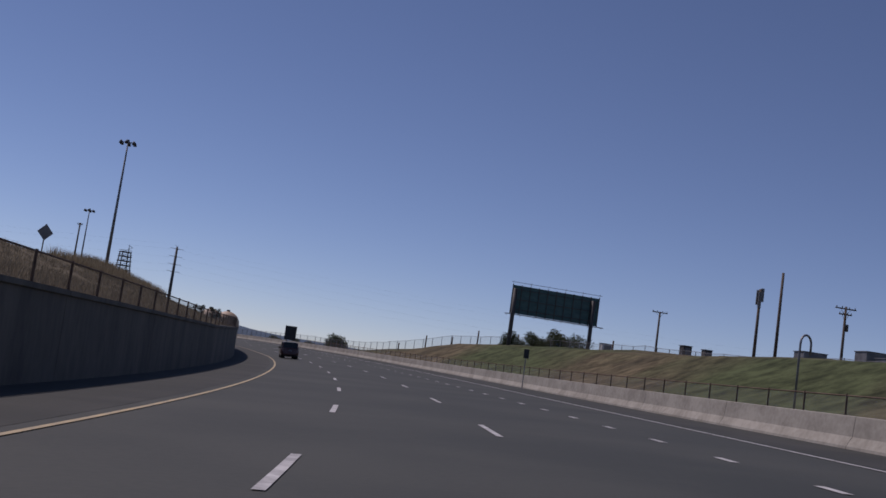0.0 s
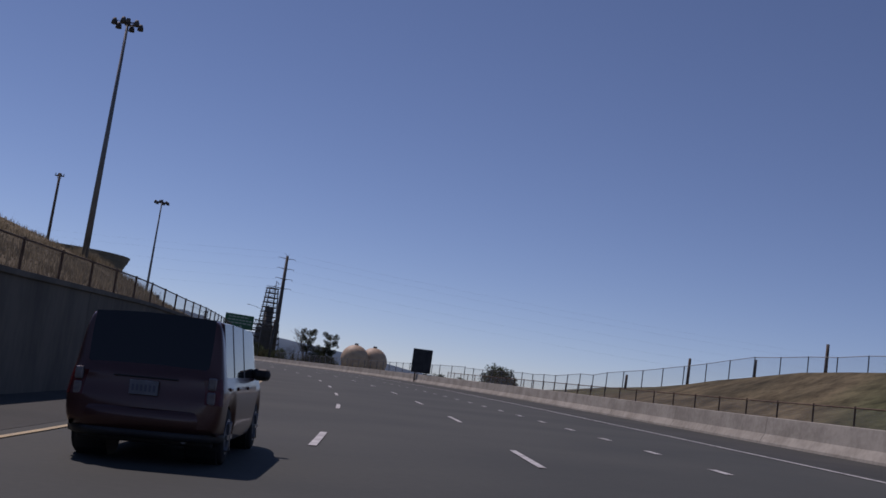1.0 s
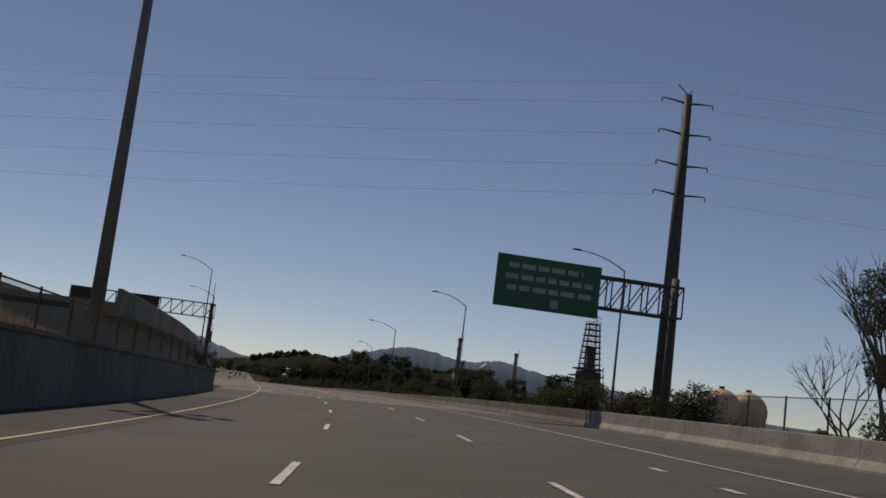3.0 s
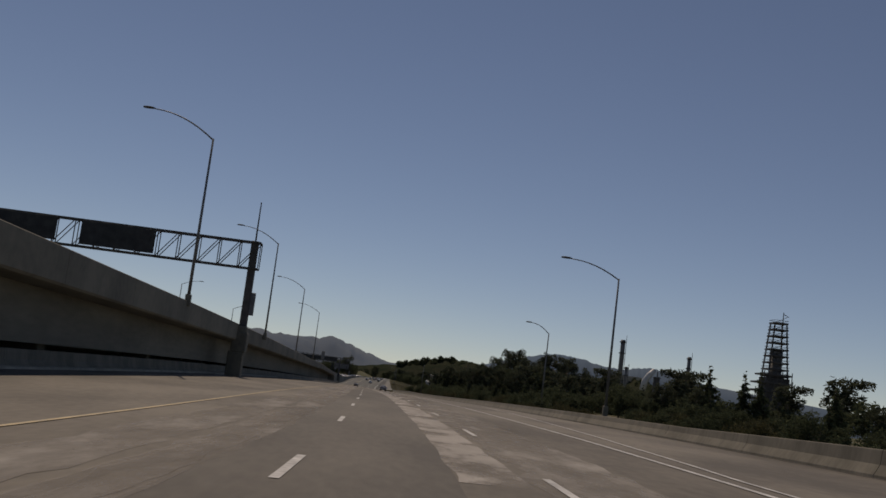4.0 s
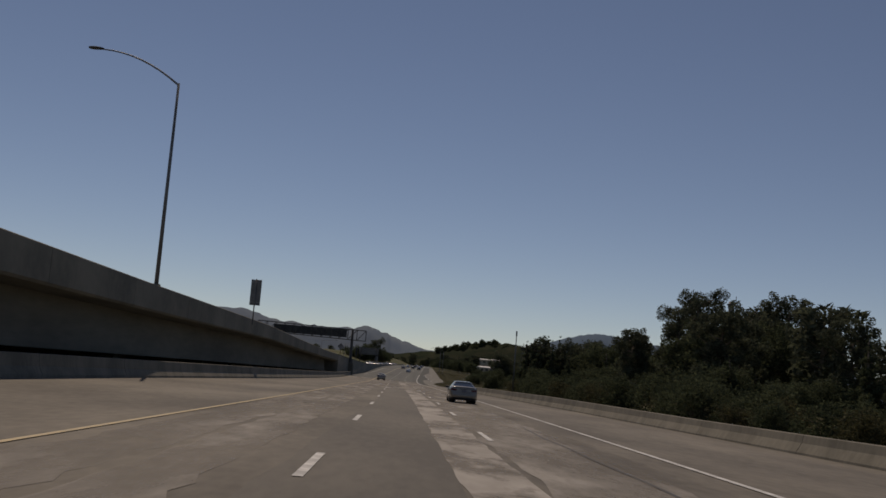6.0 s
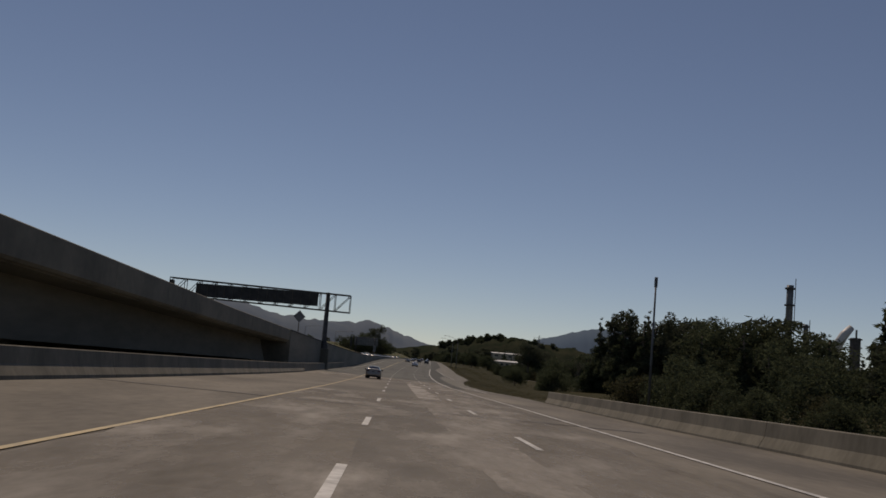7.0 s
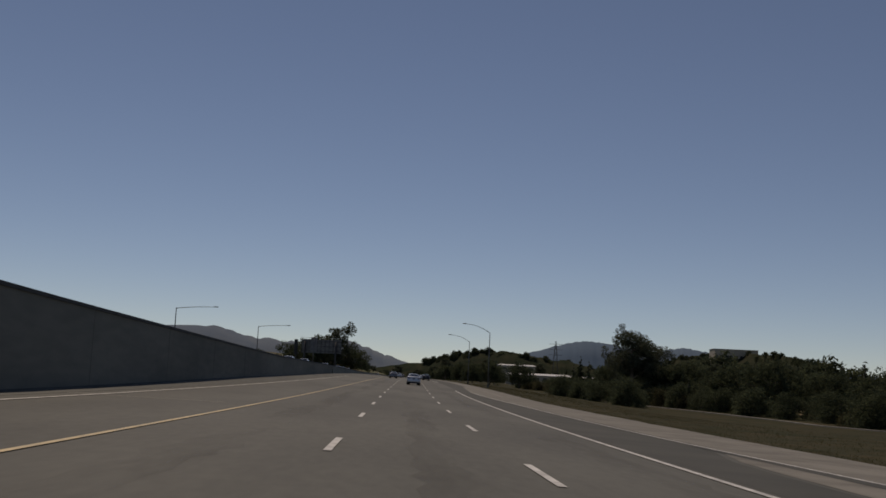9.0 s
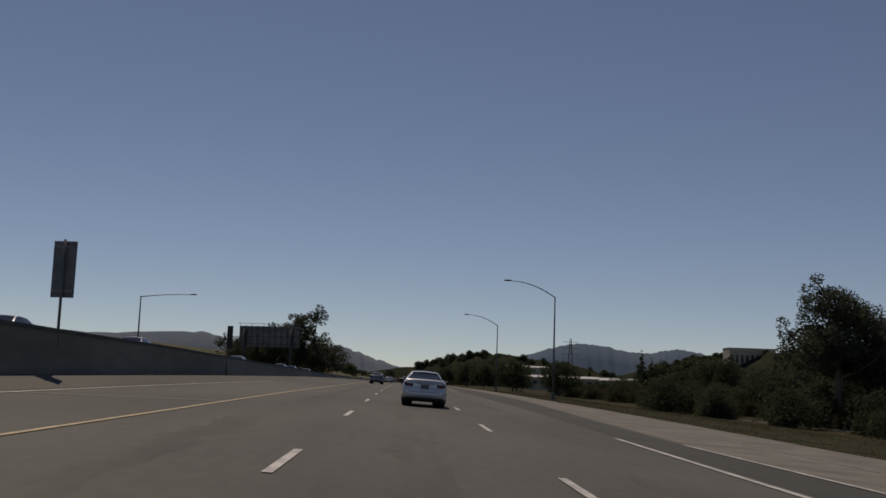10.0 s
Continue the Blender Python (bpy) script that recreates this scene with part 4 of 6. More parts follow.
    for sx in (1, -1):
        for yw in c["axles"]:
            b = bmesh.new()
            tube(b, ((sx * W * 0.5, yw - L / 2, r + 0.02), (sx * W * 0.9, yw - L / 2, r + 0.02)), r + 0.055, 20)
            part("wheel_well", b, TRIM, root)
            x, y = sx * W * 0.965, yw - L / 2
            b = bmesh.new()
            tube(b, ((x - sx * 0.2, y, r), (x - sx * 0.18, y, r), (x - sx * 0.02, y, r), (x, y, r)), (r * 0.92, r, r, r * 0.92), 28)
            ty = part("tyre", b, TYRE, root, smooth=True)
            b = bmesh.new()
            tube(b, ((x - sx * 0.03, y, r), (x + sx * 0.004, y, r)), (r * 0.67, r * 0.63), 24)
            for k in range(6):
                a = k * math.pi / 3
                d = Vector((0, math.cos(a), math.sin(a)))
                p = Vector((x + sx * 0.01, y, r))
                bar(b, p + d * r * 0.1, p + d * r * 0.58, 0.05)
            part("rim", b, RIM, ty)
        ym = yd - 0.55 - L / 2
        zb = steps(yd - 0.55, c["belt"])
        b = bmesh.new()
        box(b, *sorted((sx * (W * 0.9), sx * (W + 0.17))), ym - 0.06, ym + 0.08, zb - 0.03, zb + 0.13, 0.06)
        part("door_mirror", b, TRIM if c.get("dark_mirror") else paint, root)
        for a, b2 in c["doors"]:
            if b2 - a < 0.5:
                continue
            b = bmesh.new()
            yy = a + 0.08 - L / 2
            zz = steps(a, c["belt"]) - 0.13
            box(b, *sorted((sx * W * 0.975, sx * (W * 0.985 + 0.02))), yy, yy + 0.18, zz - 0.02, zz + 0.02, 0.012)
            part("door_handle", b, paint, root)
    # bumper bent round the tail, dark lower edge
    for nm, mat, z0, z1, out in (("bumper", paint, c["bumper"][0], c["bumper"][1], 0.07), ("lower_valance", TRIM, c["bumper"][0] - 0.09, c["bumper"][0] + 0.015, 0.05)):
        b = bmesh.new()
        ring = []
        for k in range(13):
            q = -1 + k / 6
            x = W * 0.985 * q
            y = -L / 2 - 0.045 - out + 0.36 * abs(q) ** 7 + 0.02 * q * q
            h = (z1 - z0) / 2
            zc = (z0 + z1) / 2
            ring.append([(x, y + 0.02, zc + h), (x, y, zc + h * 0.6), (x, y - 0.01, zc), (x, y + 0.005, zc - h * 0.7), (x, y + 0.03, zc - h), (x * 0.95, y + 0.2, zc - h), (x * 0.95, y + 0.2, zc + h)])
        loft(b, ring, True, True)
        bmesh.ops.recalc_face_normals(b, faces=b.faces)
        part(nm, b, mat, root, smooth=True)
    zp, out = c["plate"]
    b = bmesh.new()
    box(b, -0.155, 0.155, -L / 2 - out - 0.012, -L / 2 - out + 0.03, zp - 0.078, zp + 0.078, 0.004)
    pl = part("rear_plate", b, PLATE, root, "pale rear plate")
    for k in range(6):
        b = bmesh.new()
        x = -0.115 + k * 0.046
        box(b, x - 0.012, x + 0.012, -L / 2 - out - 0.016, -L / 2 - out - 0.011, zp - 0.04, zp + 0.03)
        part("plate_bar", b, PLATE_INK, pl)
    b = bmesh.new()
    box(b, -W * 0.4, W * 0.4, -L / 2 - 0.012 - (out - 0.045), -L / 2 + 0.03, zp + 0.105, zp + 0.12, 0.005)
    part("boot_trim", b, TRIM, root)
    b = bmesh.new()
    tube(b, ((W * 0.55, -L / 2 - 0.04, c["bumper"][0] - 0.08), (W * 0.55, -L / 2 + 0.3, c["bumper"][0] - 0.08)), 0.032, 10)
    part("exhaust_pipe", b, STEEL, root)
    return root


SALOON = dict(
    length=4.72, width=1.8, wheel=0.315, axles=(1.02, 3.74), roof=1.43, roof_width=0.62, cabin=(0.74, 1.6, 2.72, 3.62), doors=((1.36, 1.62), (1.7, 2.3), (2.4, 3.3)),
    plan=((0, 0.82), (0.03, 0.9), (0.1, 0.95), (0.28, 0.98), (0.8, 1.0), (3.8, 1.0), (4.3, 0.95), (4.6, 0.84), (4.72, 0.7)),
    sill=((0, 0.4), (0.1, 0.34), (0.5, 0.24), (4.2, 0.22), (4.72, 0.34)),
    deck=((0, 0.95), (0.03, 1.02), (0.1, 1.055), (0.74, 1.05), (2.4, 0.98), (3.62, 0.98), (4.3, 0.84), (4.6, 0.7), (4.72, 0.6)),
    belt=((0, 0.9), (0.1, 0.97), (0.74, 0.97), (2.4, 0.93), (3.62, 0.92), (4.72, 0.6)),
    mid=0.54, arch=0.07, cols=0.66, lamp_rows=(3,), lamp_wrap=0.27, bumper=(0.36, 0.62), plate=(0.8, 0.1), dark_mirror=True,
)
COMPACT = dict(
    SALOON, length=4.46, width=1.72, axles=(0.95, 3.56), roof=1.41, cabin=(0.72, 1.42, 2.6, 3.48), doors=((1.24, 1.48), (1.56, 2.16), (2.26, 3.16)),
    plan=((0, 0.8), (0.03, 0.89), (0.1, 0.94), (0.28, 0.98), (0.8, 1.0), (3.5, 1.0), (4.1, 0.95), (4.36, 0.84), (4.46, 0.7)),
    deck=((0, 0.96), (0.03, 1.03), (0.1, 1.065), (0.62, 1.06), (2.2, 0.98), (3.48, 0.98), (4.1, 0.84), (4.36, 0.7), (4.46, 0.6)),
    belt=((0, 0.9), (0.1, 0.98), (0.62, 0.98), (2.2, 0.93), (3.48, 0.92), (4.46, 0.6)),
    sill=((0, 0.4), (0.1, 0.34), (0.5, 0.24), (4.0, 0.22), (4.46, 0.34)), plate=(0.8, 0.1), mid=0.52,
)
BOXY = dict(
    length=4.1, width=1.76, wheel=0.32, axles=(0.68, 3.3), roof=1.67, roof_width=0.84, cabin=(0.03, 0.13, 2.85, 3.35), doors=((0.3, 0.85), (0.96, 1.75), (1.86, 2.95)),
    plan=((0, 0.9), (0.03, 0.95), (0.1, 0.985), (0.28, 1.0), (3.3, 1.0), (3.8, 0.96), (4.0, 0.88), (4.1, 0.76)),
    sill=((0, 0.42), (0.1, 0.36), (0.4, 0.26), (3.7, 0.24), (4.1, 0.36)),
    deck=((0, 1.0), (0.03, 1.03), (0.13, 1.03), (3.35, 1.03), (3.8, 0.96), (4.0, 0.84), (4.1, 0.7)),
    belt=((0, 0.96), (0.1, 1.0), (3.35, 0.99), (4.1, 0.7)),
    mid=0.5, arch=0.02, cols=0.84, lamp_rows=(2, 3), lamp_wrap=0.09, clear=(0.76, 0.92), bumper=(0.36, 0.6), plate=(0.82, 0.1), dark_mirror=True,
)


def car_at(name, s_tail, u, spec, paint, label, size=0.9, **kw):
    return car(name, road_pose(s_tail + size * spec["length"] / 2, u) @ Matrix.Scale(size, 4), paint, label, spec, **kw)


car_at("boxy_car", 104.9, -3.4, BOXY, MAROON, "dark red boxy hatchback with tinted windows on the asphalt", 0.98)
car_at("silver_car", 755.5, -3.52, COMPACT, SILVER, "champagne silver saloon with red tail lamps on worn concrete", 0.89)
car_at("tan_car", 618.5, 2.92, SALOON, TAN, "grey-tan saloon with a dark rear window beside the edge line", 0.88)
car_at("white_car", 971.5, 0.45, SALOON, WHITE_CAR, "white saloon driving ahead in the middle lane", 0.98)

# far traffic
TRAFFIC = ((1062, -3.6, GREY_CAR, "grey"), (1084, 3.6, BLACK_CAR, "black"), (1120, 0.2, BLACK_CAR, "black"), (1150, 3.5, WHITE_CAR, "white"), (1172, -3.6, WHITE_CAR, "white"), (1195, -3.7, SILVER, "silver"), (1230, 0.1, MAROON, "dark red"), (1262, 3.5, BLACK_CAR, "black"), (1290, 3.4, GREY_CAR, "grey"), (1315, -3.6, SILVER, "silver"), (1350, 0.1, WHITE_CAR, "white"), (1390, 3.5, GREY_CAR, "grey"))
made = {}


def far_car(m, paint, word):
    if word not in made:
        made[word] = car("far_car", m, paint, f"{word} saloon among the distant traffic", dict(COMPACT, smooth=1), "distant traffic")
    else:
        copy_thing(made[word], scaled(m))


for s, u, paint, word in TRAFFIC:
    far_car(road_pose(s, u), paint, word)
ONCOMING = (("white", WHITE_CAR), ("silver", SILVER), ("grey", GREY_CAR), ("white", WHITE_CAR), ("black", BLACK_CAR))
rnd = random.Random(4)
for k in range(26):
    s, u = 972 + k * 17 + rnd.uniform(-4, 4), -15.2 - 3.6 * rnd.randrange(3)
    w, paint = ONCOMING[rnd.randrange(5)]
    far_car(stand(spot(s, u, far_side(s)), math.degrees(heading(s)) + 180), paint, w)


# ---- lamps, masts and poles ----
def street_lamp(p, height, arm, rise, turn, label, straight=False, base=0.5):
    root = thing("street_lamp", stand(p, turn), label, "street lamp", "street lamps")
    b = bmesh.new()
    tube(b, ((0, 0, -0.4), (0, 0, height)), (0.115, 0.065), 10)
    part("pole", b, POLE_GREY, root, smooth=True)
    b = bmesh.new()
    box(b, -0.19, 0.19, -0.19, 0.19, -0.5, base * 0.6, 0.04)
    part("base", b, RAMP, root)
    b = bmesh.new()
    pts = []
    for i in range(9):
        q = i / 8
        z = rise * q if straight else rise * (1 - (1 - q) ** 2.0)
        pts.append((-arm * q, 0, height - 0.1 + z))
    tube(b, pts, [0.055 - 0.02 * i / 8 for i in range(9)], 8)
    part("arm", b, POLE_GREY, root, smooth=True)
    b = bmesh.new()
    top = height - 0.1 + rise
    loft(b, [[(-arm - 0.75 * q, w * x, top + 0.03 + h * z) for x, z in ((-1, 0), (-0.7, 0.8), (0, 1), (0.7, 0.8), (1, 0), (0.6, -0.6), (-0.6, -0.6))] for q, w, h in ((-0.1, 0.05, 0.04), (0.15, 0.13, 0.09), (0.6, 0.17, 0.1), (0.95, 0.12, 0.07), (1.0, 0.04, 0.02))], True, True)
    part("lamp_head", b, DARK_STEEL, root, "grey cobra-head luminaire", smooth=True)
    return root


for x, y, z, top in ((-8.9, -487.1, 6.1, 17.0), (-9.0, -436.5, 5.8, 16.4), (-9.9, -376.7, 5.3, 16.2), (-10.5, -316.6, 4.9, 15.9)):
    street_lamp(Vector((x, y, z)), top - z, 4.2, 1.6, 0, "grey street lamp with a curved arm on the ramp parapet")
for x, y, z, top, arm in ((25.4, -570.0, 2.0, 14.0, 3.8), (21.0, -532.0, 2.4, 12.9, 3.4), (21.3, -479.0, 2.3, 12.2, 3.8), (24.9, -425.3, 2.0, 10.9, 2.3)):
    street_lamp(Vector((x, y, z)), top - z, arm, 1.15, 0, "grey street lamp with a curved arm behind the barrier")
for x, y, z, top in ((16.2, 104.7, 1.0, 10.8), (16.3, 162.0, 1.6, 11.4)):
    street_lamp(Vector((x, y, z)), top - z, 4.4, 1.5, 0, "grey street lamp with a curved arm on the verge")
for x, y, z, top in ((-35.8, 74.9, 3.6, 10.8), (-29.6, 126.5, 4.0, 11.0)):
    street_lamp(Vector((x, y, z)), top - z, 5.8, 0.45, 180, "grey street lamp with a level arm beyond the median wall")
for x, y, z, top in ((-36.1, -347.3, 5.0, 16.3), (-30.1, -314.2, 5.0, 14.4)):
    street_lamp(Vector((x, y, z)), top - z, 3.4, 1.0, 180, "grey street lamp on the far side of the ramp")


def high_mast(p, height):
    root = thing("high_mast_lamp", stand(p), "tall tapered steel mast with a ring of floodlights", "floodlight mast", "high masts")
    b = bmesh.new()
    tube(b, ((0, 0, -1.5), (0, 0, height)), (0.36, 0.13), 14)
    part("mast", b, POLE_GREY, root, smooth=True)
    b = bmesh.new()
    tube(b, [(0.62 * math.cos(a), 0.62 * math.sin(a), height - 0.25) for a in (k * math.pi / 8 for k in range(17))], 0.05, 6)
    tube(b, ((0, 0, height - 0.5), (0, 0, height + 0.25)), (0.3, 0.2), 12)
    for k in range(6):
        a = k * math.pi / 3
        bar(b, (0, 0, height - 0.25), (1.3 * math.cos(a), 1.3 * math.sin(a), height - 0.25), 0.05)
    part("ring", b, DARK_STEEL, root)
    for k in range(6):
        a = k * math.pi / 3
        d = Vector((math.cos(a), math.sin(a), 0))
        b = bmesh.new()
        c = d * 1.35 + Vector((0, 0, height - 0.35))
        tube(b, (c + Vector((0, 0, 0.3)), c, c - Vector((0, 0, 0.35))), (0.16, 0.28, 0.33), 12)
        part("floodlight", b, DARK_STEEL, root, smooth=True)


high_mast(Vector((-43.2, -715.2, 8.3)), 25.4)
high_mast(Vector((-10.9, -599.4, 3.2)), 28.9)


def wood_pole(p, height, arms, label, name="utility_pole"):
    root = thing(name, stand(p, -25), label, "utility pole", "utility poles")
    b = bmesh.new()
    tube(b, ((0, 0, -1), (0, 0, height)), (0.19, 0.13), 10)
    part("pole", b, WOOD_POLE, root, smooth=True)
    for z, w in arms:
        b = bmesh.new()
        box(b, -w, w, -0.07, 0.07, height - z - 0.07, height - z + 0.07, 0.01)
        bar(b, (-w * 0.55, 0, height - z), (0, 0, height - z - 0.75), 0.03)
        bar(b, (w * 0.55, 0, height - z), (0, 0, height - z - 0.75), 0.03)
        part("crossarm", b, WOOD_POLE, root)
        for q in (-0.9, -0.35, 0.35, 0.9):
            b = bmesh.new()
            tube(b, ((w * q, 0, height - z + 0.06), (w * q, 0, height - z + 0.2), (w * q, 0, height - z + 0.26)), (0.03, 0.055, 0.03), 8)
            part("insulator", b, TRIM, root)
    return root


wood_pole(Vector((9.1, -801.2, 4.2)), 8.8, ((0.1, 1.2),), "weathered wooden pole with a crossarm on the grass plateau")
pc = wood_pole(Vector((-1.0, -837.6, 4.0)), 9.5, ((0.25, 1.3), (0.9, 0.8)), "weathered wooden pole with two crossarms and a transformer")
b = bmesh.new()
tube(b, ((0.35, 0.1, 6.7), (0.35, 0.1, 7.5)), 0.22, 12)
part("transformer", b, DARK_STEEL, pc, smooth=True)
pa = wood_pole(Vector((-17.3, -838.0, 4.0)), 8.9, (), "dark pole carrying bundled antenna boxes")
for k in range(3):
    a = k * 2.1
    b = bmesh.new()
    box(b, 0.25 * math.cos(a) - 0.16, 0.25 * math.cos(a) + 0.16, 0.25 * math.sin(a) - 0.1, 0.25 * math.sin(a) + 0.1, 7.6 - 0.35 * k, 9.0 - 0.2 * k, 0.03)
    part("antenna_box", b, SIGN_BACK, pa)
wood_pole(Vector((-15.7, -839.4, 4.0)), 10.9, (), "tall plain wooden pole on the plateau")
wood_pole(Vector((-45.5, -703.5, 8.5)), 9.7, ((0.3, 0.5),), "thin pole on the crest of the dry slope")
am = thing("antenna_mast", stand(Vector((19.8, -196.1, 0.0))), "thin grey antenna mast rising from the brush", "mast")
b = bmesh.new()
tube(b, ((0, 0, -0.5), (0, 0, 9.0)), (0.11, 0.07), 8)
part("pole", b, POLE_GREY, am, smooth=True)
b = bmesh.new()
box(b, -0.12, 0.12, -0.08, 0.08, 8.7, 9.5, 0.02)
part("antenna_box", b, SIGN_BACK, am)
# gooseneck pipe behind the right barrier
gp = thing("gooseneck_pole", stand(Vector((-72.3, -881.2, -0.6))), "thin grey pole with a looped top behind the barrier", "pole")
b = bmesh.new()
tube(b, [(0, 0, 0), (0, 0, 3.3)] + [(0.36 - 0.36 * math.cos(a), 0.0, 3.4 + 0.36 * math.sin(a)) for a in (k * math.pi / 8 for k in range(9))] + [(0.72, 0, 3.0)], 0.045, 8)
part("pipe", b, STEEL, gp, smooth=True)

# power line monopole
PP = Vector((28.4, -572.4, 0.5))
mono = thing("power_pole", stand(PP), "tall dark steel power-line pole with four pairs of arms", "power pole")
b = bmesh.new()
tube(b, ((0, 0, -1), (0, 0, 28.1)), (0.72, 0.34), 12)
part("shaft", b, DARK_STEEL, mono, smooth=True)
for k, z in enumerate((27.5, 24.9, 22.3, 19.9)):
    for sx in (-1, 1):
        b = bmesh.new()
        tube(b, ((sx * 0.3, 0, z - 0.12), (sx * 1.2, 0, z - 0.02), (sx * 2.2, 0, z + 0.04)), (0.1, 0.07, 0.045), 8)
        arm = part("arm", b, DARK_STEEL, mono, smooth=True)
        b = bmesh.new()
        tube(b, [(sx * 2.2, 0, z - 0.02 - 0.07 * i) for i in range(5)], [0.04 + 0.035 * (i % 2) for i in range(5)], 8)
        part("insulator", b, SIGN_BACK, arm)
b = bmesh.new()
tube(b, ((-0.9, 0, 28.8), (0, 0, 28.1), (0.3, 0, 28.5)), 0.05, 6)
part("shield_bracket", b, DARK_STEEL, mono)
for k, z in enumerate((28.7, 27.1, 24.5, 21.9, 19.5)):
    for far in (Vector((-260, -470, 12)), Vector((330, -690, 10))):
        b = bmesh.new()
        a = PP + Vector((-2.2 if far.x < 0 else 2.2, 0, z))
        c = Vector((far.x, far.y, a.z + far.z * 0.3))
        tube(b, [a.lerp(c, q / 14) - Vector((0, 0, 26 * (q / 14) * (1 - q / 14))) for q in range(15)], 0.007, 4)
        tagged(part("power_line", b, DARK_STEEL), "thin sagging power line", "cable", "power lines")


# ---- gantries and signs ----
def truss(bm, a, b, depth, h, n):
    """A box truss from a to b (lower front corners), with zigzag webs."""
    a, b = Vector(a), Vector(b)
    side = Vector((-(b - a).y, (b - a).x, 0)).normalized() * depth
    up = Vector((0, 0, h))
    for o in (Vector(), side, up, side + up):
        bar(bm, a + o, b + o, 0.14)
    for i in range(n + 1):
        p = a.lerp(b, i / n)
        bar(bm, p, p + up, 0.08)
        bar(bm, p + side, p + side + up, 0.08)
        bar(bm, p, p + side, 0.06)
        bar(bm, p + up, p + up + side, 0.06)
        if i < n:
            q = a.lerp(b, (i + 1) / n)
            bar(bm, p, q + up, 0.07)
            bar(bm, p + side, q + side + up, 0.07)
    return bm


def sign_panel(parent, a, b, z0, z1, y_off, mat, label, ribs=True):
    a, b = Vector(a), Vector(b)
    d = (b - a).normalized()
    nrm = Vector((d.y, -d.x, 0))
    bmp = bmesh.new()
    L = (b - a).length
    box(bmp, 0, L, -0.03, 0.03, z0, z1, 0.01)
    m = Matrix(((d.x, nrm.x * -1, 0, a.x), (d.y, nrm.y * -1, 0, a.y), (0, 0, 1, 0), (0, 0, 0, 1)))
    for v in bmp.verts:
        v.co = m @ v.co + nrm * y_off
    p = part("sign_panel", bmp, mat, parent, label)
    if ribs:
        k = 0.4
        while k < L:
            r = bmesh.new()
            q = a + d * k + nrm * (y_off + 0.07)
            bar(r, q + Vector((0, 0, z0 - 0.1)), q + Vector((0, 0, z1 + 0.1)), 0.06)
            part("rib", r, DARK_STEEL, p)
            k += 1.1
    return p


# gantry over the ramp
g1 = thing("sign_gantry", stand(Vector((-8.7, -459.0, 4.6))), "weathered steel truss gantry with dark sign backs over the ramp", "sign gantry")
b = bmesh.new()
box(b, -0.33, 0.33, -0.33, 0.33, 0.0, 9.1, 0.05)
part("post", b, DARK_STEEL, g1)
b = bmesh.new()
box(b, -0.75, 0.6, -0.75, 0.75, -1.3, 0.55, 0.1)
box(b, -0.5, 0.45, -0.5, 0.5, 0.5, 1.15, 0.12)
part("footing", b, RAMP, g1)
b = bmesh.new()
box(b, -0.95, 0.45, -0.7, 0.7, -4.6, -1.25, 0.1)
part("pillar", b, RAMP, g1)
b = bmesh.new()
truss(b, (-24.0, -0.6, 6.5), (0.6, -0.6, 6.5), 1.2, 2.45, 13)
part("truss", b, DARK_STEEL, g1)
b = bmesh.new()
tube(b, ((0, 0, 9.0), (0, 0, 12.8)), (0.08, 0.05), 8)
part("mast", b, DARK_STEEL, g1)
b = bmesh.new()
box(b, 0.3, 0.75, -0.2, 0.2, 2.2, 4.3, 0.04)
part("control_box", b, SIGN_BACK, g1)
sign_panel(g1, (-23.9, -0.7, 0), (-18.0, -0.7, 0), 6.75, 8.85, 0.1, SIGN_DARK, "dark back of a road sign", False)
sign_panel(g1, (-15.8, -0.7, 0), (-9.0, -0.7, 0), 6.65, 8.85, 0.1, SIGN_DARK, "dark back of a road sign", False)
b = bmesh.new()
box(b, -0.35, 0.35, -0.35, 0.35, -1.0, 9.0, 0.05)
for v in b.verts:
    v.co.x -= 23.0
part("post", b, DARK_STEEL, g1)

# gantry further on
g2 = thing("sign_gantry", stand(Vector((-10.5, -141.6, 2.0))), "dark steel box-truss gantry carrying a long sign back", "sign gantry")
b = bmesh.new()
tube(b, ((0, 0, -2.0), (0, 0, 0.6), (0, 0, 1.2), (0, 0, 7.4)), (0.6, 0.55, 0.32, 0.26), 12)
part("post", b, DARK_STEEL, g2, smooth=True)
b = bmesh.new()
box(b, -0.75, 0.75, -0.6, 0.6, -2.5, 0.2, 0.1)
part("footing", b, RAMP, g2)
b = bmesh.new()
truss(b, (-20.5, 0.0, 5.5), (2.9, -0.6, 5.0), 1.4, 2.2, 12)
part("truss", b, DARK_STEEL, g2)
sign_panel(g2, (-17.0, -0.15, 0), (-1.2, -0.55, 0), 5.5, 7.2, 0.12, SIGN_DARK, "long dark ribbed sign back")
b = bmesh.new()
box(b, -20.4, -19.9, -0.3, 0.3, -1.0, 7.4, 0.05)
part("post", b, DARK_STEEL, g2)

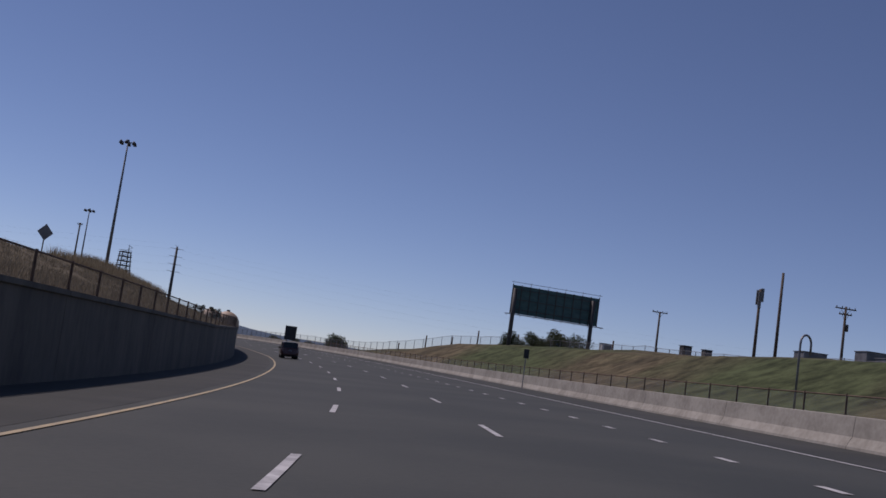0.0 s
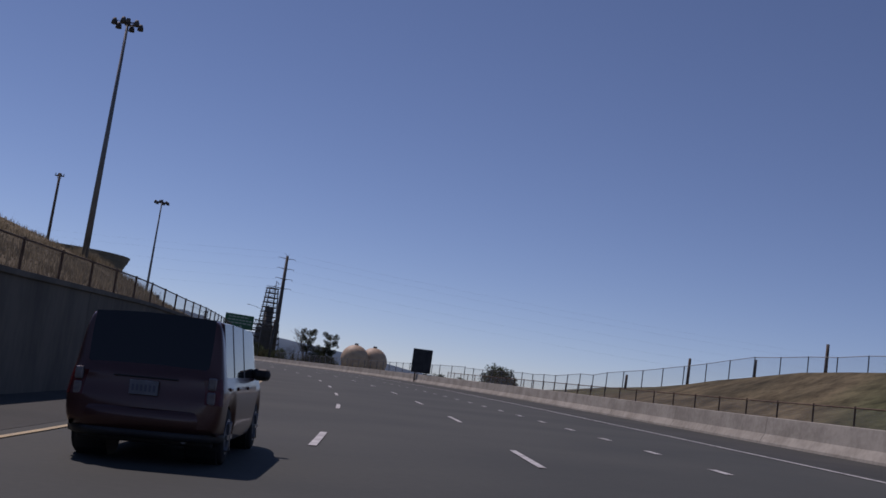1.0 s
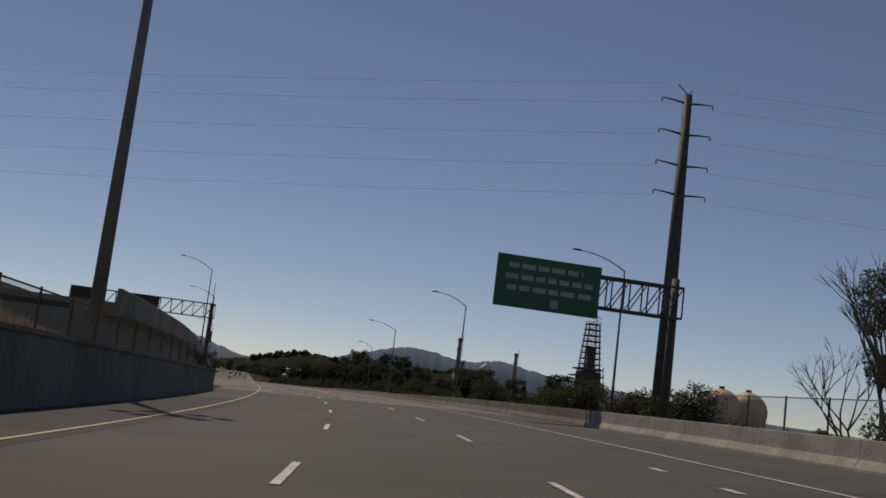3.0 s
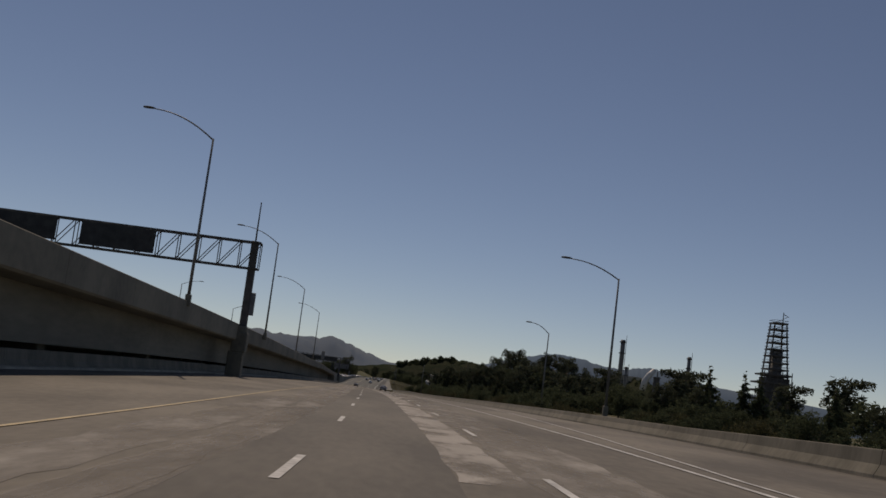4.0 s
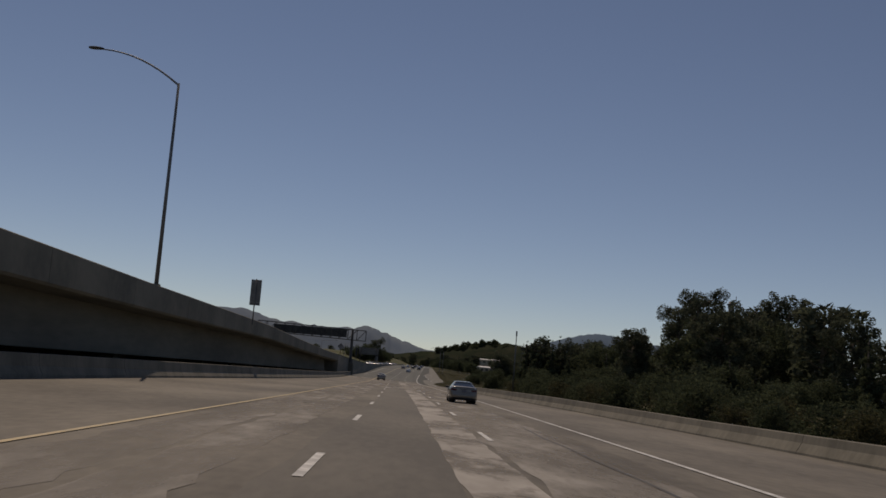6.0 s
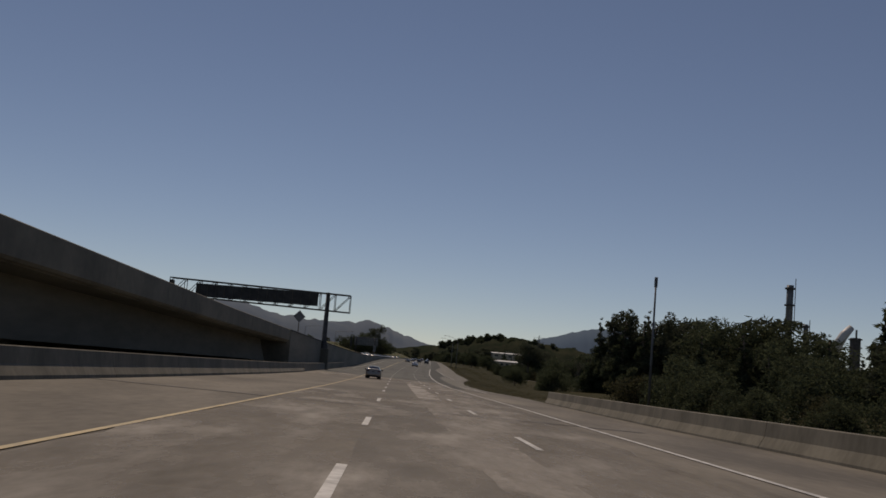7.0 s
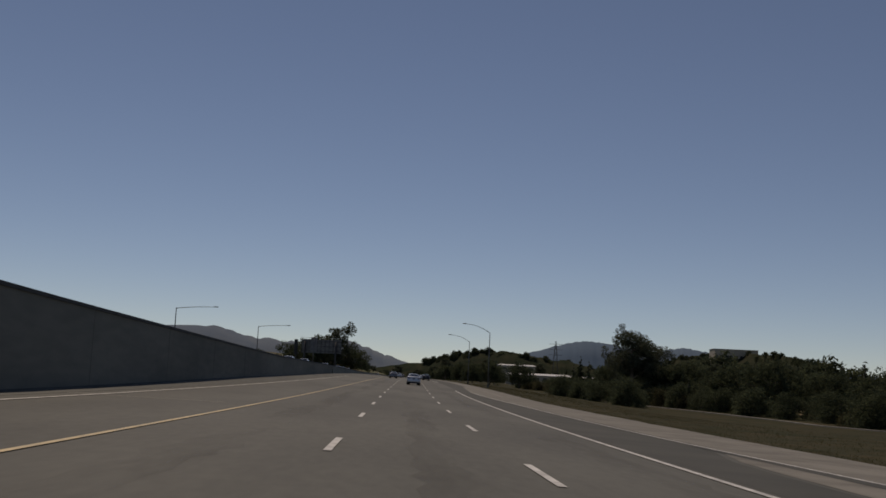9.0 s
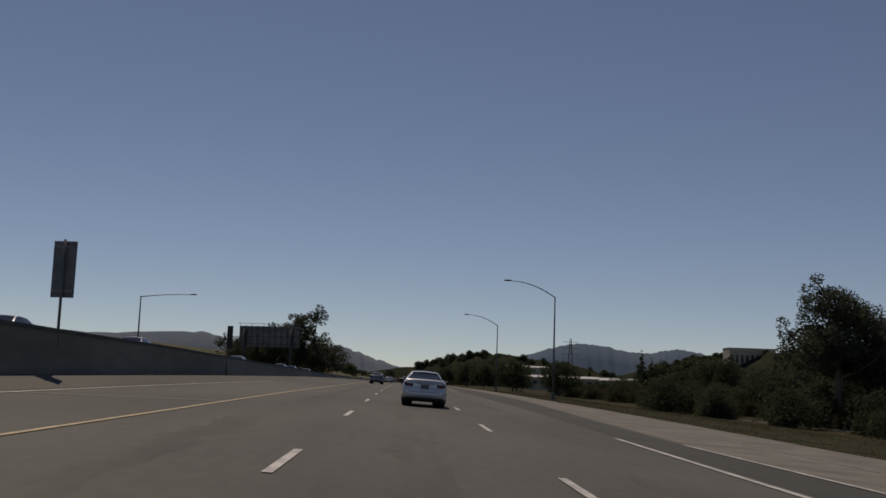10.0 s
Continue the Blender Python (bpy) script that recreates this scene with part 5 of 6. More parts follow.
# green direction sign on a cantilever
gs = thing("direction_sign", stand(Vector((23.2, -585.5, 0.8))), "green motorway direction sign on a steel cantilever", "road sign")
b = bmesh.new()
tube(b, ((0, 0, -1), (0, 0, 10.8)), (0.34, 0.26), 12)
part("post", b, DARK_STEEL, gs, smooth=True)
b = bmesh.new()
truss(b, (-8.2, -0.5, 8.2), (0.4, -0.5, 8.2), 1.0, 2.0, 7)
part("truss", b, DARK_STEEL, gs)
panel = sign_panel(gs, (-12.3, -0.75, 0), (-5.4, -0.75, 0), 7.4, 10.7, 0.0, SIGN_GREEN, "dark green sheet with white lettering", False)
for z, x0, x1 in ((10.05, -11.5, -6.6), (9.35, -11.7, -5.9), (8.65, -11.5, -5.9)):
    x = x0
    rr = random.Random(int(z * 100))
    while x < x1:
        w = rr.uniform(0.35, 0.95)
        b = bmesh.new()
        box(b, x, min(x + w, x1), -0.8, -0.785, z - 0.16, z + 0.16)
        part("lettering_bar", b, SIGN_WHITE, panel)
        x += w + 0.2
b = bmesh.new()
box(b, -8.6, -8.1, -0.8, -0.785, 7.65, 8.15)
part("lettering_bar", b, SIGN_WHITE, panel)


def panel_sign(x, y, z0, z1, w, base, turn, label):
    root = thing("panel_sign", stand(Vector((x, y, base)), turn), label, "road sign", "panel signs")
    b = bmesh.new()
    box(b, -w / 2, w / 2, -0.02, 0.02, z0 - base, z1 - base, 0.008)
    part("panel", b, SIGN_BACK, root)
    for zz in (0.12, 0.9):
        b = bmesh.new()
        box(b, -w / 2 + 0.05, w / 2 - 0.05, -0.055, -0.02, (z0 - base) + (z1 - z0) * zz - 0.03, (z0 - base) + (z1 - z0) * zz + 0.03)
        part("brace", b, STEEL, root)
    b = bmesh.new()
    tube(b, ((0, -0.08, -0.5), (0, -0.08, z1 - base + 0.05)), 0.05, 8)
    part("post", b, POLE_GREY, root, smooth=True)


panel_sign(-9.87, -287.0, 5.9, 7.95, 0.85, 4.85, -6, "narrow grey back of a tall sign on the ramp")
panel_sign(-10.88, 35.5, 3.72, 5.6, 0.78, 2.55, -6, "narrow grey back of a tall sign beside the wall")


def diamond_sign(x, y, base, h, r, label):
    root = thing("diamond_sign", stand(Vector((x, y, base)), 10), label, "road sign", "diamond signs")
    b = bmesh.new()
    tube(b, ((0, 0, -0.6), (0, 0, h + r)), 0.045, 8)
    part("post", b, WOOD_POLE, root)
    b = bmesh.new()
    box(b, -r * 0.72, r * 0.72, -0.045, -0.02, -r * 0.72, r * 0.72, 0.008)
    for v in b.verts:
        v.co = Matrix.Rotation(radians(45), 3, "Y") @ v.co + Vector((0, 0, h))
    part("plate", b, SIGN_BACK, root)


diamond_sign(-88.8, -834.8, 2.6, 2.5, 0.55, "dark back of a diamond warning sign on the slope")
diamond_sign(-15.5, -633.7, 4.3, 1.9, 0.5, "dark back of a diamond warning sign on the slope")
diamond_sign(-10.86, -169.2, 3.1, 1.95, 0.62, "grey back of a diamond warning sign beside the ramp")

# dark square sign back behind the right barrier
ds = thing("roadside_sign", stand(Vector((-3.1, -714.6, 0.9)), -45), "dark square back of a roadside sign on two posts", "road sign")
b = bmesh.new()
box(b, -1.2, 1.2, -0.05, 0.05, 1.15, 3.95, 0.02)
part("panel", b, SIGN_DARK, ds)
for x in (-0.7, 0.7):
    b = bmesh.new()
    box(b, x - 0.07, x + 0.07, 0.06, 0.2, -0.6, 3.8, 0.015)
    part("post", b, WOOD_POLE, ds)
# small sign by the barrier
ss = thing("marker_sign", stand(Vector((-66.6, -858.6, 0.0)), -30), "small dark marker sign on a thin post", "road sign")
b = bmesh.new()
box(b, -0.16, 0.16, -0.02, 0.02, 1.2, 1.75, 0.01)
part("plate", b, SIGN_DARK, ss)
b = bmesh.new()
tube(b, ((0, 0.04, -0.6), (0, 0.04, 1.7)), 0.03, 6)
part("post", b, STEEL, ss)


# ---- billboards ----
def billboard(name, a, b_, z0, z1, base, mat, posts, label, catwalk=True):
    a, b_ = Vector(a), Vector(b_)
    d = b_ - a
    L = d.length
    ang = math.degrees(math.atan2(d.y, d.x))
    root = thing(name, stand(Vector((a.x, a.y, base)), ang), label, "billboard", "billboards")
    b = bmesh.new()
    box(b, 0, L, -0.12, 0.12, z0 - base, z1 - base, 0.02)
    part("board", b, mat, root)
    k = 0.0
    while k <= L + 0.01:
        b = bmesh.new()
        box(b, k - 0.05, k + 0.05, -0.2, -0.122, z0 - base - 0.1, z1 - base + 0.1)
        part("rib", b, DARK_STEEL, root)
        k += L / 10
    for q in (0.15, 0.5, 0.85):
        b = bmesh.new()
        box(b, 0.05, L - 0.05, -0.24, -0.2, z0 - base + (z1 - z0) * q - 0.05, z0 - base + (z1 - z0) * q + 0.05)
        part("rail", b, DARK_STEEL, root)
    b = bmesh.new()
    bar(b, (-0.3, -0.3, z1 - base + 0.42), (L + 0.3, -0.3, z1 - base + 0.42), 0.06)
    for q in range(6):
        bar(b, (L * q / 5, -0.1, z1 - base - 0.1), (L * q / 5, -0.3, z1 - base + 0.6), 0.04)
    part("top_rail", b, STEEL, root)
    for x, r in posts:
        b = bmesh.new()
        tube(b, ((x, -0.5, -1.0), (x, -0.5, z1 - base - 0.5)), r, 12)
        part("post", b, DARK_STEEL, root, smooth=True)
    if catwalk:
        b = bmesh.new()
        box(b, -0.8, L + 0.8, -0.9, -0.25, z0 - base - 0.2, z0 - base - 0.12)
        for q in range(8):
            bar(b, (-0.6 + (L + 1.2) * q / 7, -0.6, z0 - base - 0.4), (-0.6 + (L + 1.2) * q / 7, -0.2, z0 - base - 0.12), 0.05)
        part("catwalk", b, DARK_STEEL, root)


billboard("billboard", (-10.6, -790.7, 0), (1.8, -795.8, 0), 9.55, 13.6, 3.6, BOARD_GREEN, ((0.3, 0.3), (12.4, 0.3)), "large dark green billboard back on two posts")
billboard("billboard", (-25.5, 182.0, 0), (-15.2, 179.0, 0), 7.4, 10.9, 2.4, SIGN_BACK, ((1.0, 0.22), (9.4, 0.22)), "grey ribbed back of a distant billboard", False)
bp = thing("sign_post", stand(Vector((-26.6, 178.0, 2.4))), "dark post carrying a narrow panel", "road sign")
b = bmesh.new()
box(b, -0.45, 0.45, -0.15, 0.15, 4.4, 8.2, 0.03)
part("panel", b, SIGN_DARK, bp)
b = bmesh.new()
tube(b, ((0, 0, -1), (0, 0, 4.5)), 0.15, 8)
part("post", b, DARK_STEEL, bp)


# ---- fences ----
def fence(name, s0, s1, gap, at, ground_z, height, mat, post_mat, label, rail=True, r=0.035, rise=lambda s: 1.0):
    root = new(name)
    tagged(root, label, "fence", kind="structure")
    ss = along(s0, s1, gap)
    post = None
    for s in ss:
        p = spot(s, at(s), ground_z(s))
        if post is None:
            b = bmesh.new()
            tube(b, ((0, 0, -0.4), (0, 0, height + 0.06)), r, 6)
            post = mesh_of("post", b, post_mat)
        o = new("post", post)
        o.parent = root
        o.matrix_basis = Matrix.Translation(p * K) @ Matrix.Diagonal((1, 1, rise(s), 1))
    b = sweep(s0, s1, gap, lambda s: [(at(s), ground_z(s) + 0.04), (at(s), ground_z(s) + height * rise(s))], closed=False)
    part("netting", b, mat, root, "wire netting")
    if rail:
        b = bmesh.new()
        tube(b, [spot(s, at(s), ground_z(s) + height * rise(s)) for s in ss], 0.025, 5)
        part("top_rail", b, post_mat, root)
    return root


fence("fence_slope", -60, 335, 3.0, lambda s: -8.95, lambda s: wall_profile(s)[2][1] - 0.05, 1.05, NETTING_DENSE, RUST_POST, "rusty chain-link fence along the top of the retaining wall", rise=lambda s: steps(s, ((-60, 0.7), (140, 0.72), (168, 0.95), (335, 0.98))))
fence("fence_bank", -60, 207, 3.0, lambda s: steps(s, GUARD_U) + 1.1, lambda s: surf(s, 15) - 0.1, 1.6, NETTING, RUST_POST, "chain-link fence with brown posts behind the barrier")
FENCE_TOP = ((-60, 46), (100, 44), (150, 36), (185, 25), (225, 18.5), (330, 17.0))
fence("fence_plateau", -60, 218, 2.45, lambda s: steps(s, FENCE_TOP), lambda s: ground_height(s, steps(s, FENCE_TOP)), 2.5, NETTING, POLE_GREY, "grey chain-link fence along the crest of the bank", r=0.045, rise=lambda s: steps(s, ((-60, 0.52), (130, 0.52), (155, 0.57), (185, 0.6), (200, 0.7), (218, 0.95))))
fence("fence_low", 218, 330, 3.7, lambda s: steps(s, FENCE_TOP), lambda s: ground_height(s, steps(s, FENCE_TOP)), 2.5, NETTING, POLE_GREY, "tall grey chain-link fence behind the barrier", r=0.045)
for s, u, h in ((163, 32.5, 2.4), (153.5, 35.5, 1.9), (130, 39.8, 1.9), (184, 25.9, 1.2), (176.5, 28.3, 2.1), (169.5, 30.5, 1.3), (70, 47, 2.2)):
    po = thing("wooden_post", stand(spot(s, u, ground_height(s, u))), "dark upright wooden post by the fence", "post", "wooden posts")
    b = bmesh.new()
    tube(b, ((0, 0, -0.5), (0.03, 0, h)), (0.13, 0.11), 8)
    part("post", b, WOOD_POLE, po, smooth=True)


def cabinet(s, u, w, d, h, mat, label):
    """A weatherproof equipment cabinet with a door, a roof and a plinth."""
    root = thing("equipment_cabinet", stand(spot(s, u, ground_height(s, u)), math.degrees(heading(s))), label, "cabinet", "plateau equipment")
    for nm, m2, dims, bev in (("plinth", RAMP, (-w / 2 - 0.1, w / 2 + 0.1, -d / 2 - 0.1, d / 2 + 0.1, -0.5, 0.15), 0.02), ("body", mat, (-w / 2, w / 2, -d / 2, d / 2, 0.15, h), 0.03), ("roof", POLE_GREY, (-w / 2 - 0.08, w / 2 + 0.08, -d / 2 - 0.08, d / 2 + 0.08, h, h + 0.08), 0.02), ("door", POLE_GREY, (-w * 0.32, w * 0.32, -d / 2 - 0.03, -d / 2, 0.3, h - 0.2), 0.01)):
        b = bmesh.new()
        box(b, *dims, bev)
        part(nm, b, m2, root)


for s, u, w, d, h, mat, label in ((148.5, 47.5, 1.6, 1.2, 2.3, ROOF_PALE, "white equipment cabinet behind the plateau fence"), (114.5, 49, 4.6, 1.9, 1.3, ROOF_PALE, "long low white equipment box on the plateau"), (101, 49, 2.6, 2.0, 2.4, SIGN_BACK, "grey transformer cabinet on the plateau"), (97, 50, 3.4, 2.0, 1.7, ROOF_PALE, "pale switch cabinet on the plateau"), (91, 49, 2.2, 2.0, 2.6, SIGN_BACK, "grey transformer cabinet on the plateau"), (128, 49, 1.2, 1.2, 2.5, DARK_STEEL, "dark upright equipment box on the plateau"), (123.5, 49.5, 1.0, 1.0, 2.2, DARK_STEEL, "dark upright equipment box on the plateau"), (86, 48, 2.8, 1.8, 1.9, SIGN_BACK, "grey transformer cabinet on the plateau")):
    cabinet(s, u, w, d, h, mat, label)


# ---- trees and brush ----
def leaf_cloud(rng, centres, count, size, flat=1.0):
    """Many small folded leaf sprays scattered in round clumps, as plain vertex and face lists."""
    vs, fs = [], []
    weights = [r * r for _, r in centres]
    for c, r in rng.choices(centres, weights, k=count):
        d = Vector((rng.gauss(0, 1), rng.gauss(0, 1), rng.gauss(0, 1))).normalized() * r * rng.uniform(0.35, 1.0) ** 0.6
        p = c + Vector((d.x, d.y, d.z * flat))
        a = Vector((rng.gauss(0, 1), rng.gauss(0, 1), rng.gauss(0, 0.7))).normalized()
        n = Vector((rng.gauss(0, 1), rng.gauss(0, 1), rng.gauss(0, 1)))
        b = a.cross(n).normalized()
        w = size * rng.uniform(0.6, 1.4)
        i = len(vs)
        vs += [p - a * w, p + b * w * 0.55, p + a * w]
        fs.append((i, i + 1, i + 2))
    me = bpy.data.meshes.new("crown")
    me.from_pydata([v * K for v in vs], [], fs)
    return me


def tree(seed, height, spread, mat, label, style="round", leaves=2600, category="tree", size=0.26):
    """A tapered trunk that forks into limbs, each ending in clumps of leaves."""
    rng = random.Random(seed)
    root = new("shrub" if category == "shrub" else "tree")
    tagged(root, label, category, "trees beside the motorway")
    trunk = bmesh.new()
    centres = []
    stems = 5 if style == "brush" else 1
    for k in range(stems):
        lean = Vector((rng.uniform(-0.06, 0.06), rng.uniform(-0.06, 0.06), 0)) if stems == 1 else Vector((rng.uniform(-0.55, 0.55), rng.uniform(-0.55, 0.55), 0))
        top = height * {"round": 0.66, "tall": 0.82, "gum": 0.86, "cone": 0.92, "brush": 0.6}[style]
        path = [Vector((lean.x * top * q, lean.y * top * q, top * q - (0.5 if q == 0 else 0))) + Vector((rng.uniform(-1, 1), rng.uniform(-1, 1), 0)) * 0.025 * height * q for q in (0, 0.2, 0.45, 0.7, 1)]
        r0 = 0.024 * height / (1 if stems == 1 else 2)
        tube(trunk, path, [r0 * 1.25, r0, r0 * 0.8, r0 * 0.55, r0 * 0.2], 7)
        limbs = {"round": 17, "tall": 16, "gum": 13, "cone": 22, "brush": 4}[style]
        for j in range(limbs):
            low = {"round": 0.22, "tall": 0.3, "gum": 0.4, "cone": 0.08, "brush": 0.1}[style]
            q = low + (1 - low) * (j + rng.uniform(0, 0.9)) / limbs
            i = min(int(q * 4), 3)
            p = path[i].lerp(path[i + 1], q * 4 - i) if i < 4 else path[-1]
            a = j * 2.4 + rng.uniform(-0.5, 0.5)
            shape = {"round": math.sin(math.pi * (0.2 + 0.62 * q)), "tall": 0.55 + 0.45 * rng.random(), "gum": 0.4 + 0.6 * rng.random(), "cone": 1.08 - q, "brush": 0.8}[style]
            reach = spread * shape * rng.uniform(0.6, 1.0)
            up = {"round": 0.1, "tall": 0.12, "gum": 0.13, "cone": -0.01, "brush": 0.2}[style] * height * rng.uniform(0.4, 1.2)
            e = p + Vector((math.cos(a) * reach, math.sin(a) * reach, up))
            tube(trunk, (p, p.lerp(e, 0.5) + Vector((0, 0, -0.02 * height)), e), (r0 * 0.45, r0 * 0.28, r0 * 0.1), 5)
            rr = spread * rng.uniform(0.22, 0.4) * (0.85 if style == "tall" else 0.78 if style == "gum" else 1 if style != "cone" else (1.12 - q))
            centres.append((e, rr))
            centres.append((p.lerp(e, 0.55) + Vector((0, 0, rr * 0.4)), rr * 0.9))
            if style in ("tall", "round", "gum"):
                for _ in range(3):
                    o = Vector((rng.uniform(-1, 1), rng.uniform(-1, 1), rng.uniform(-0.8, 0.9))) * spread * 0.34
                    centres.append((e + o, rr * rng.uniform(0.35, 0.7)))
            if style == "brush":
                centres.append((Vector((e.x, e.y, max(0.25, e.z * 0.35))), rr * 1.1))
        centres.append((path[-1] + Vector((0, 0, height * 0.04)), spread * 0.3 * (1 if style != "cone" else 0.2)))
        if style == "cone":
            centres += [(path[0].lerp(path[-1], 0.1 + 0.09 * k2), spread * 0.42 * (1.05 - 0.1 * k2)) for k2 in range(10)]
    zmax = max(c.z + r for c, r in centres)
    centres = [(Vector((c.x, c.y, c.z * height / zmax)), r) for c, r in centres]
    part("trunk", trunk, BARK, root, smooth=True)
    me = leaf_cloud(rng, centres, leaves, size)
    me.materials.append(mat)
    cr = new("crown", me)
    cr.parent = root
    return root


KINDS = {
    "oak": tree(1, 8.0, 4.4, LEAF, "dark green broad-leaved tree beside the motorway", "round", 8200, size=0.25),
    "oak_b": tree(2, 7.0, 4.0, LEAF, "dense dark green tree beside the motorway", "round", 7600, size=0.23),
    "tall": tree(3, 14.0, 4.0, LEAF_GREY, "tall grey-green eucalyptus with an open crown", "tall", 8000, size=0.28),
    "tall_b": tree(4, 12.5, 4.4, LEAF_GREY, "tall grey-green eucalyptus with an open crown", "tall", 8000, size=0.28),
    "gum": tree(13, 14.0, 4.0, LEAF_GREY, "tall thin eucalyptus with bare limbs between leaf clumps", "gum", 11000, size=0.17),
    "gum_b": tree(17, 12.8, 5.4, LEAF_GREY, "broad eucalyptus with bare limbs between leaf clumps", "gum", 16000, size=0.19),
    "cone": tree(5, 10.0, 3.0, LEAF, "dark pointed conifer beside the motorway", "cone", 8200, size=0.22),
    "brush": tree(6, 3.2, 2.6, LEAF_BRUSH, "low dusty shrub on the verge", "brush", 5200, "shrub", 0.15),
    "brush_b": tree(7, 4.2, 3.0, LEAF, "dense green bush on the verge", "brush", 6400, "shrub", 0.17),
    "round": tree(8, 10.5, 5.6, LEAF, "large round dark green tree", "round", 11000, size=0.29),
    "far_oak": tree(9, 8.0, 4.4, LEAF, "distant dark green broad-leaved tree", "round", 1900, size=0.52),
    "far_round": tree(10, 10.5, 5.6, LEAF, "distant large round dark tree", "round", 2400, size=0.62),
    "far_cone": tree(11, 10.0, 3.0, LEAF, "distant dark pointed conifer tree", "cone", 1900, size=0.48),
    "far_tall": tree(12, 13.0, 4.2, LEAF_GREY, "distant tall grey-green eucalyptus tree", "tall", 2000, size=0.52),
}
first_use = set()
trng = random.Random(21)


FAR_TREES = []


def grow(kind, x, y, z, size=1.0, turn=None):
    a = trng.uniform(0, 360) if turn is None else turn
    m = Matrix.Translation(Vector((x, y, z)) * K) @ Matrix.Rotation(radians(a), 4, "Z")
    src = KINDS[kind]
    if kind.startswith("far_"):
        FAR_TREES.append((kind, m @ Matrix.Diagonal((size, size, size * trng.uniform(0.9, 1.12), 1))))
        return src
    if kind not in first_use:
        first_use.add(kind)
        src.matrix_basis = m @ Matrix.Scale(size, 4)
        return src
    keep = src.scale.copy()
    src.scale = (size, size, size * trng.uniform(0.9, 1.12))
    o = copy_thing(src, m)
    src.scale = keep
    return o


def grow_su(kind, s, u, size=1.0):
    p = spot(s, u)
    return grow(kind, p.x, p.y, ground_height(s, u) - 0.1, size)


# dense belt on the right past the bend
BELT = ((440, 0.52), (480, 0.56), (505, 0.73), (545, 0.64), (600, 0.75), (640, 0.9), (680, 0.88), (720, 0.95), (780, 1.0))
for i in range(92):
    s = 398 + i * 3.7 + trng.uniform(-2, 2)
    grow_su(trng.choice(("brush_b", "brush", "brush_b", "brush")), s, steps(s, ((395, 16.8), (430, 15.8), (520, 16.4), (545, 16.4), (600, 15.2), (628, 17.5), (700, 19.5), (760, 22))) + trng.uniform(0, 4), trng.uniform(0.6, 1.0) * min(1.0, steps(s, BELT)))
for i in range(62):
    s = 440 + i * 5.2 + trng.uniform(-3, 3)
    grow_su(trng.choice(("oak", "oak_b", "cone", "cone", "tall", "oak_b")), s, steps(s, ((440, 33), (660, 31), (695, 36), (800, 38))) + trng.uniform(-4, 10), trng.uniform(0.5, 0.85) * steps(s, BELT))
for i in range(96):
    s = 470 + i * 4.0 + trng.uniform(-5, 5)
    grow_su(trng.choice(("far_oak", "far_cone", "far_cone", "far_tall", "far_cone")), s, 50 + trng.uniform(-8, 30), trng.uniform(0.6, 1.0) * min(1.1, steps(s, BELT) + 0.15))
# tall eucalyptus group and its neighbours
for x, y, z, size, k in ((48.3, -202.6, 1.0, 1.28, "gum"), (53.0, -207.0, 1.0, 1.22, "tall_b"), (43.8, -208.0, 1.0, 1.12, "gum"), (58.0, -196.0, 1.0, 1.25, "tall_b"), (51.5, -193.0, 1.0, 1.28, "tall"), (62.0, -205.0, 1.0, 1.2, "tall"), (47.0, -216.0, 1.0, 1.1, "round"), (56.0, -214.0, 1.0, 1.15, "round"), (78.0, -146.6, 1.0, 1.5, "tall"), (84.0, -150.0, 1.0, 1.3, "tall_b"), (73.0, -152.0, 1.0, 1.15, "gum")):
    grow(k, x, y, z, size)
for x, y, size in ((36.7, -102.5, 1.25), (41.0, -97.0, 1.1), (46.5, -104.0, 1.2), (38.0, -112.0, 0.9)):
    grow("cone", x, y, 0.0, size)
for s, u, k, size in ((742, 23, "brush_b", 1.1), (750, 26, "brush_b", 1.2), (757, 22, "brush", 1.1), (728, 30, "oak_b", 0.7), (815, 22.5, "brush_b", 1.0), (832, 25, "brush_b", 1.15), (775, 34, "cone", 0.8), (851.5, 20.4, "oak", 0.5), (800, 44, "oak", 0.9), (818, 52, "round", 0.8)):
    grow_su(k, s, u, size)
for s, u, k, size in ((820, 34, "tall", 0.9), (823, 31.3, "cone", 1.16), (821.5, 32.9, "cone", 1.26), (823, 36.5, "cone", 1.3), (817, 38, "tall_b", 0.98), (827, 40, "cone", 1.3), (812, 36, "cone", 1.15), (816, 33.5, "cone", 1.2), (830, 44, "tall", 0.9), (824, 46, "tall_b", 1.0), (815, 48, "oak", 1.5), (805, 52, "round", 1.35), (796, 46, "cone", 1.15), (786, 52, "oak", 1.3), (823, 29, "brush_b", 0.9), (826, 39, "brush_b", 1.25), (812, 40, "brush_b", 1.2), (802, 41, "oak_b", 0.8)):
    grow_su(k, s, u, size)
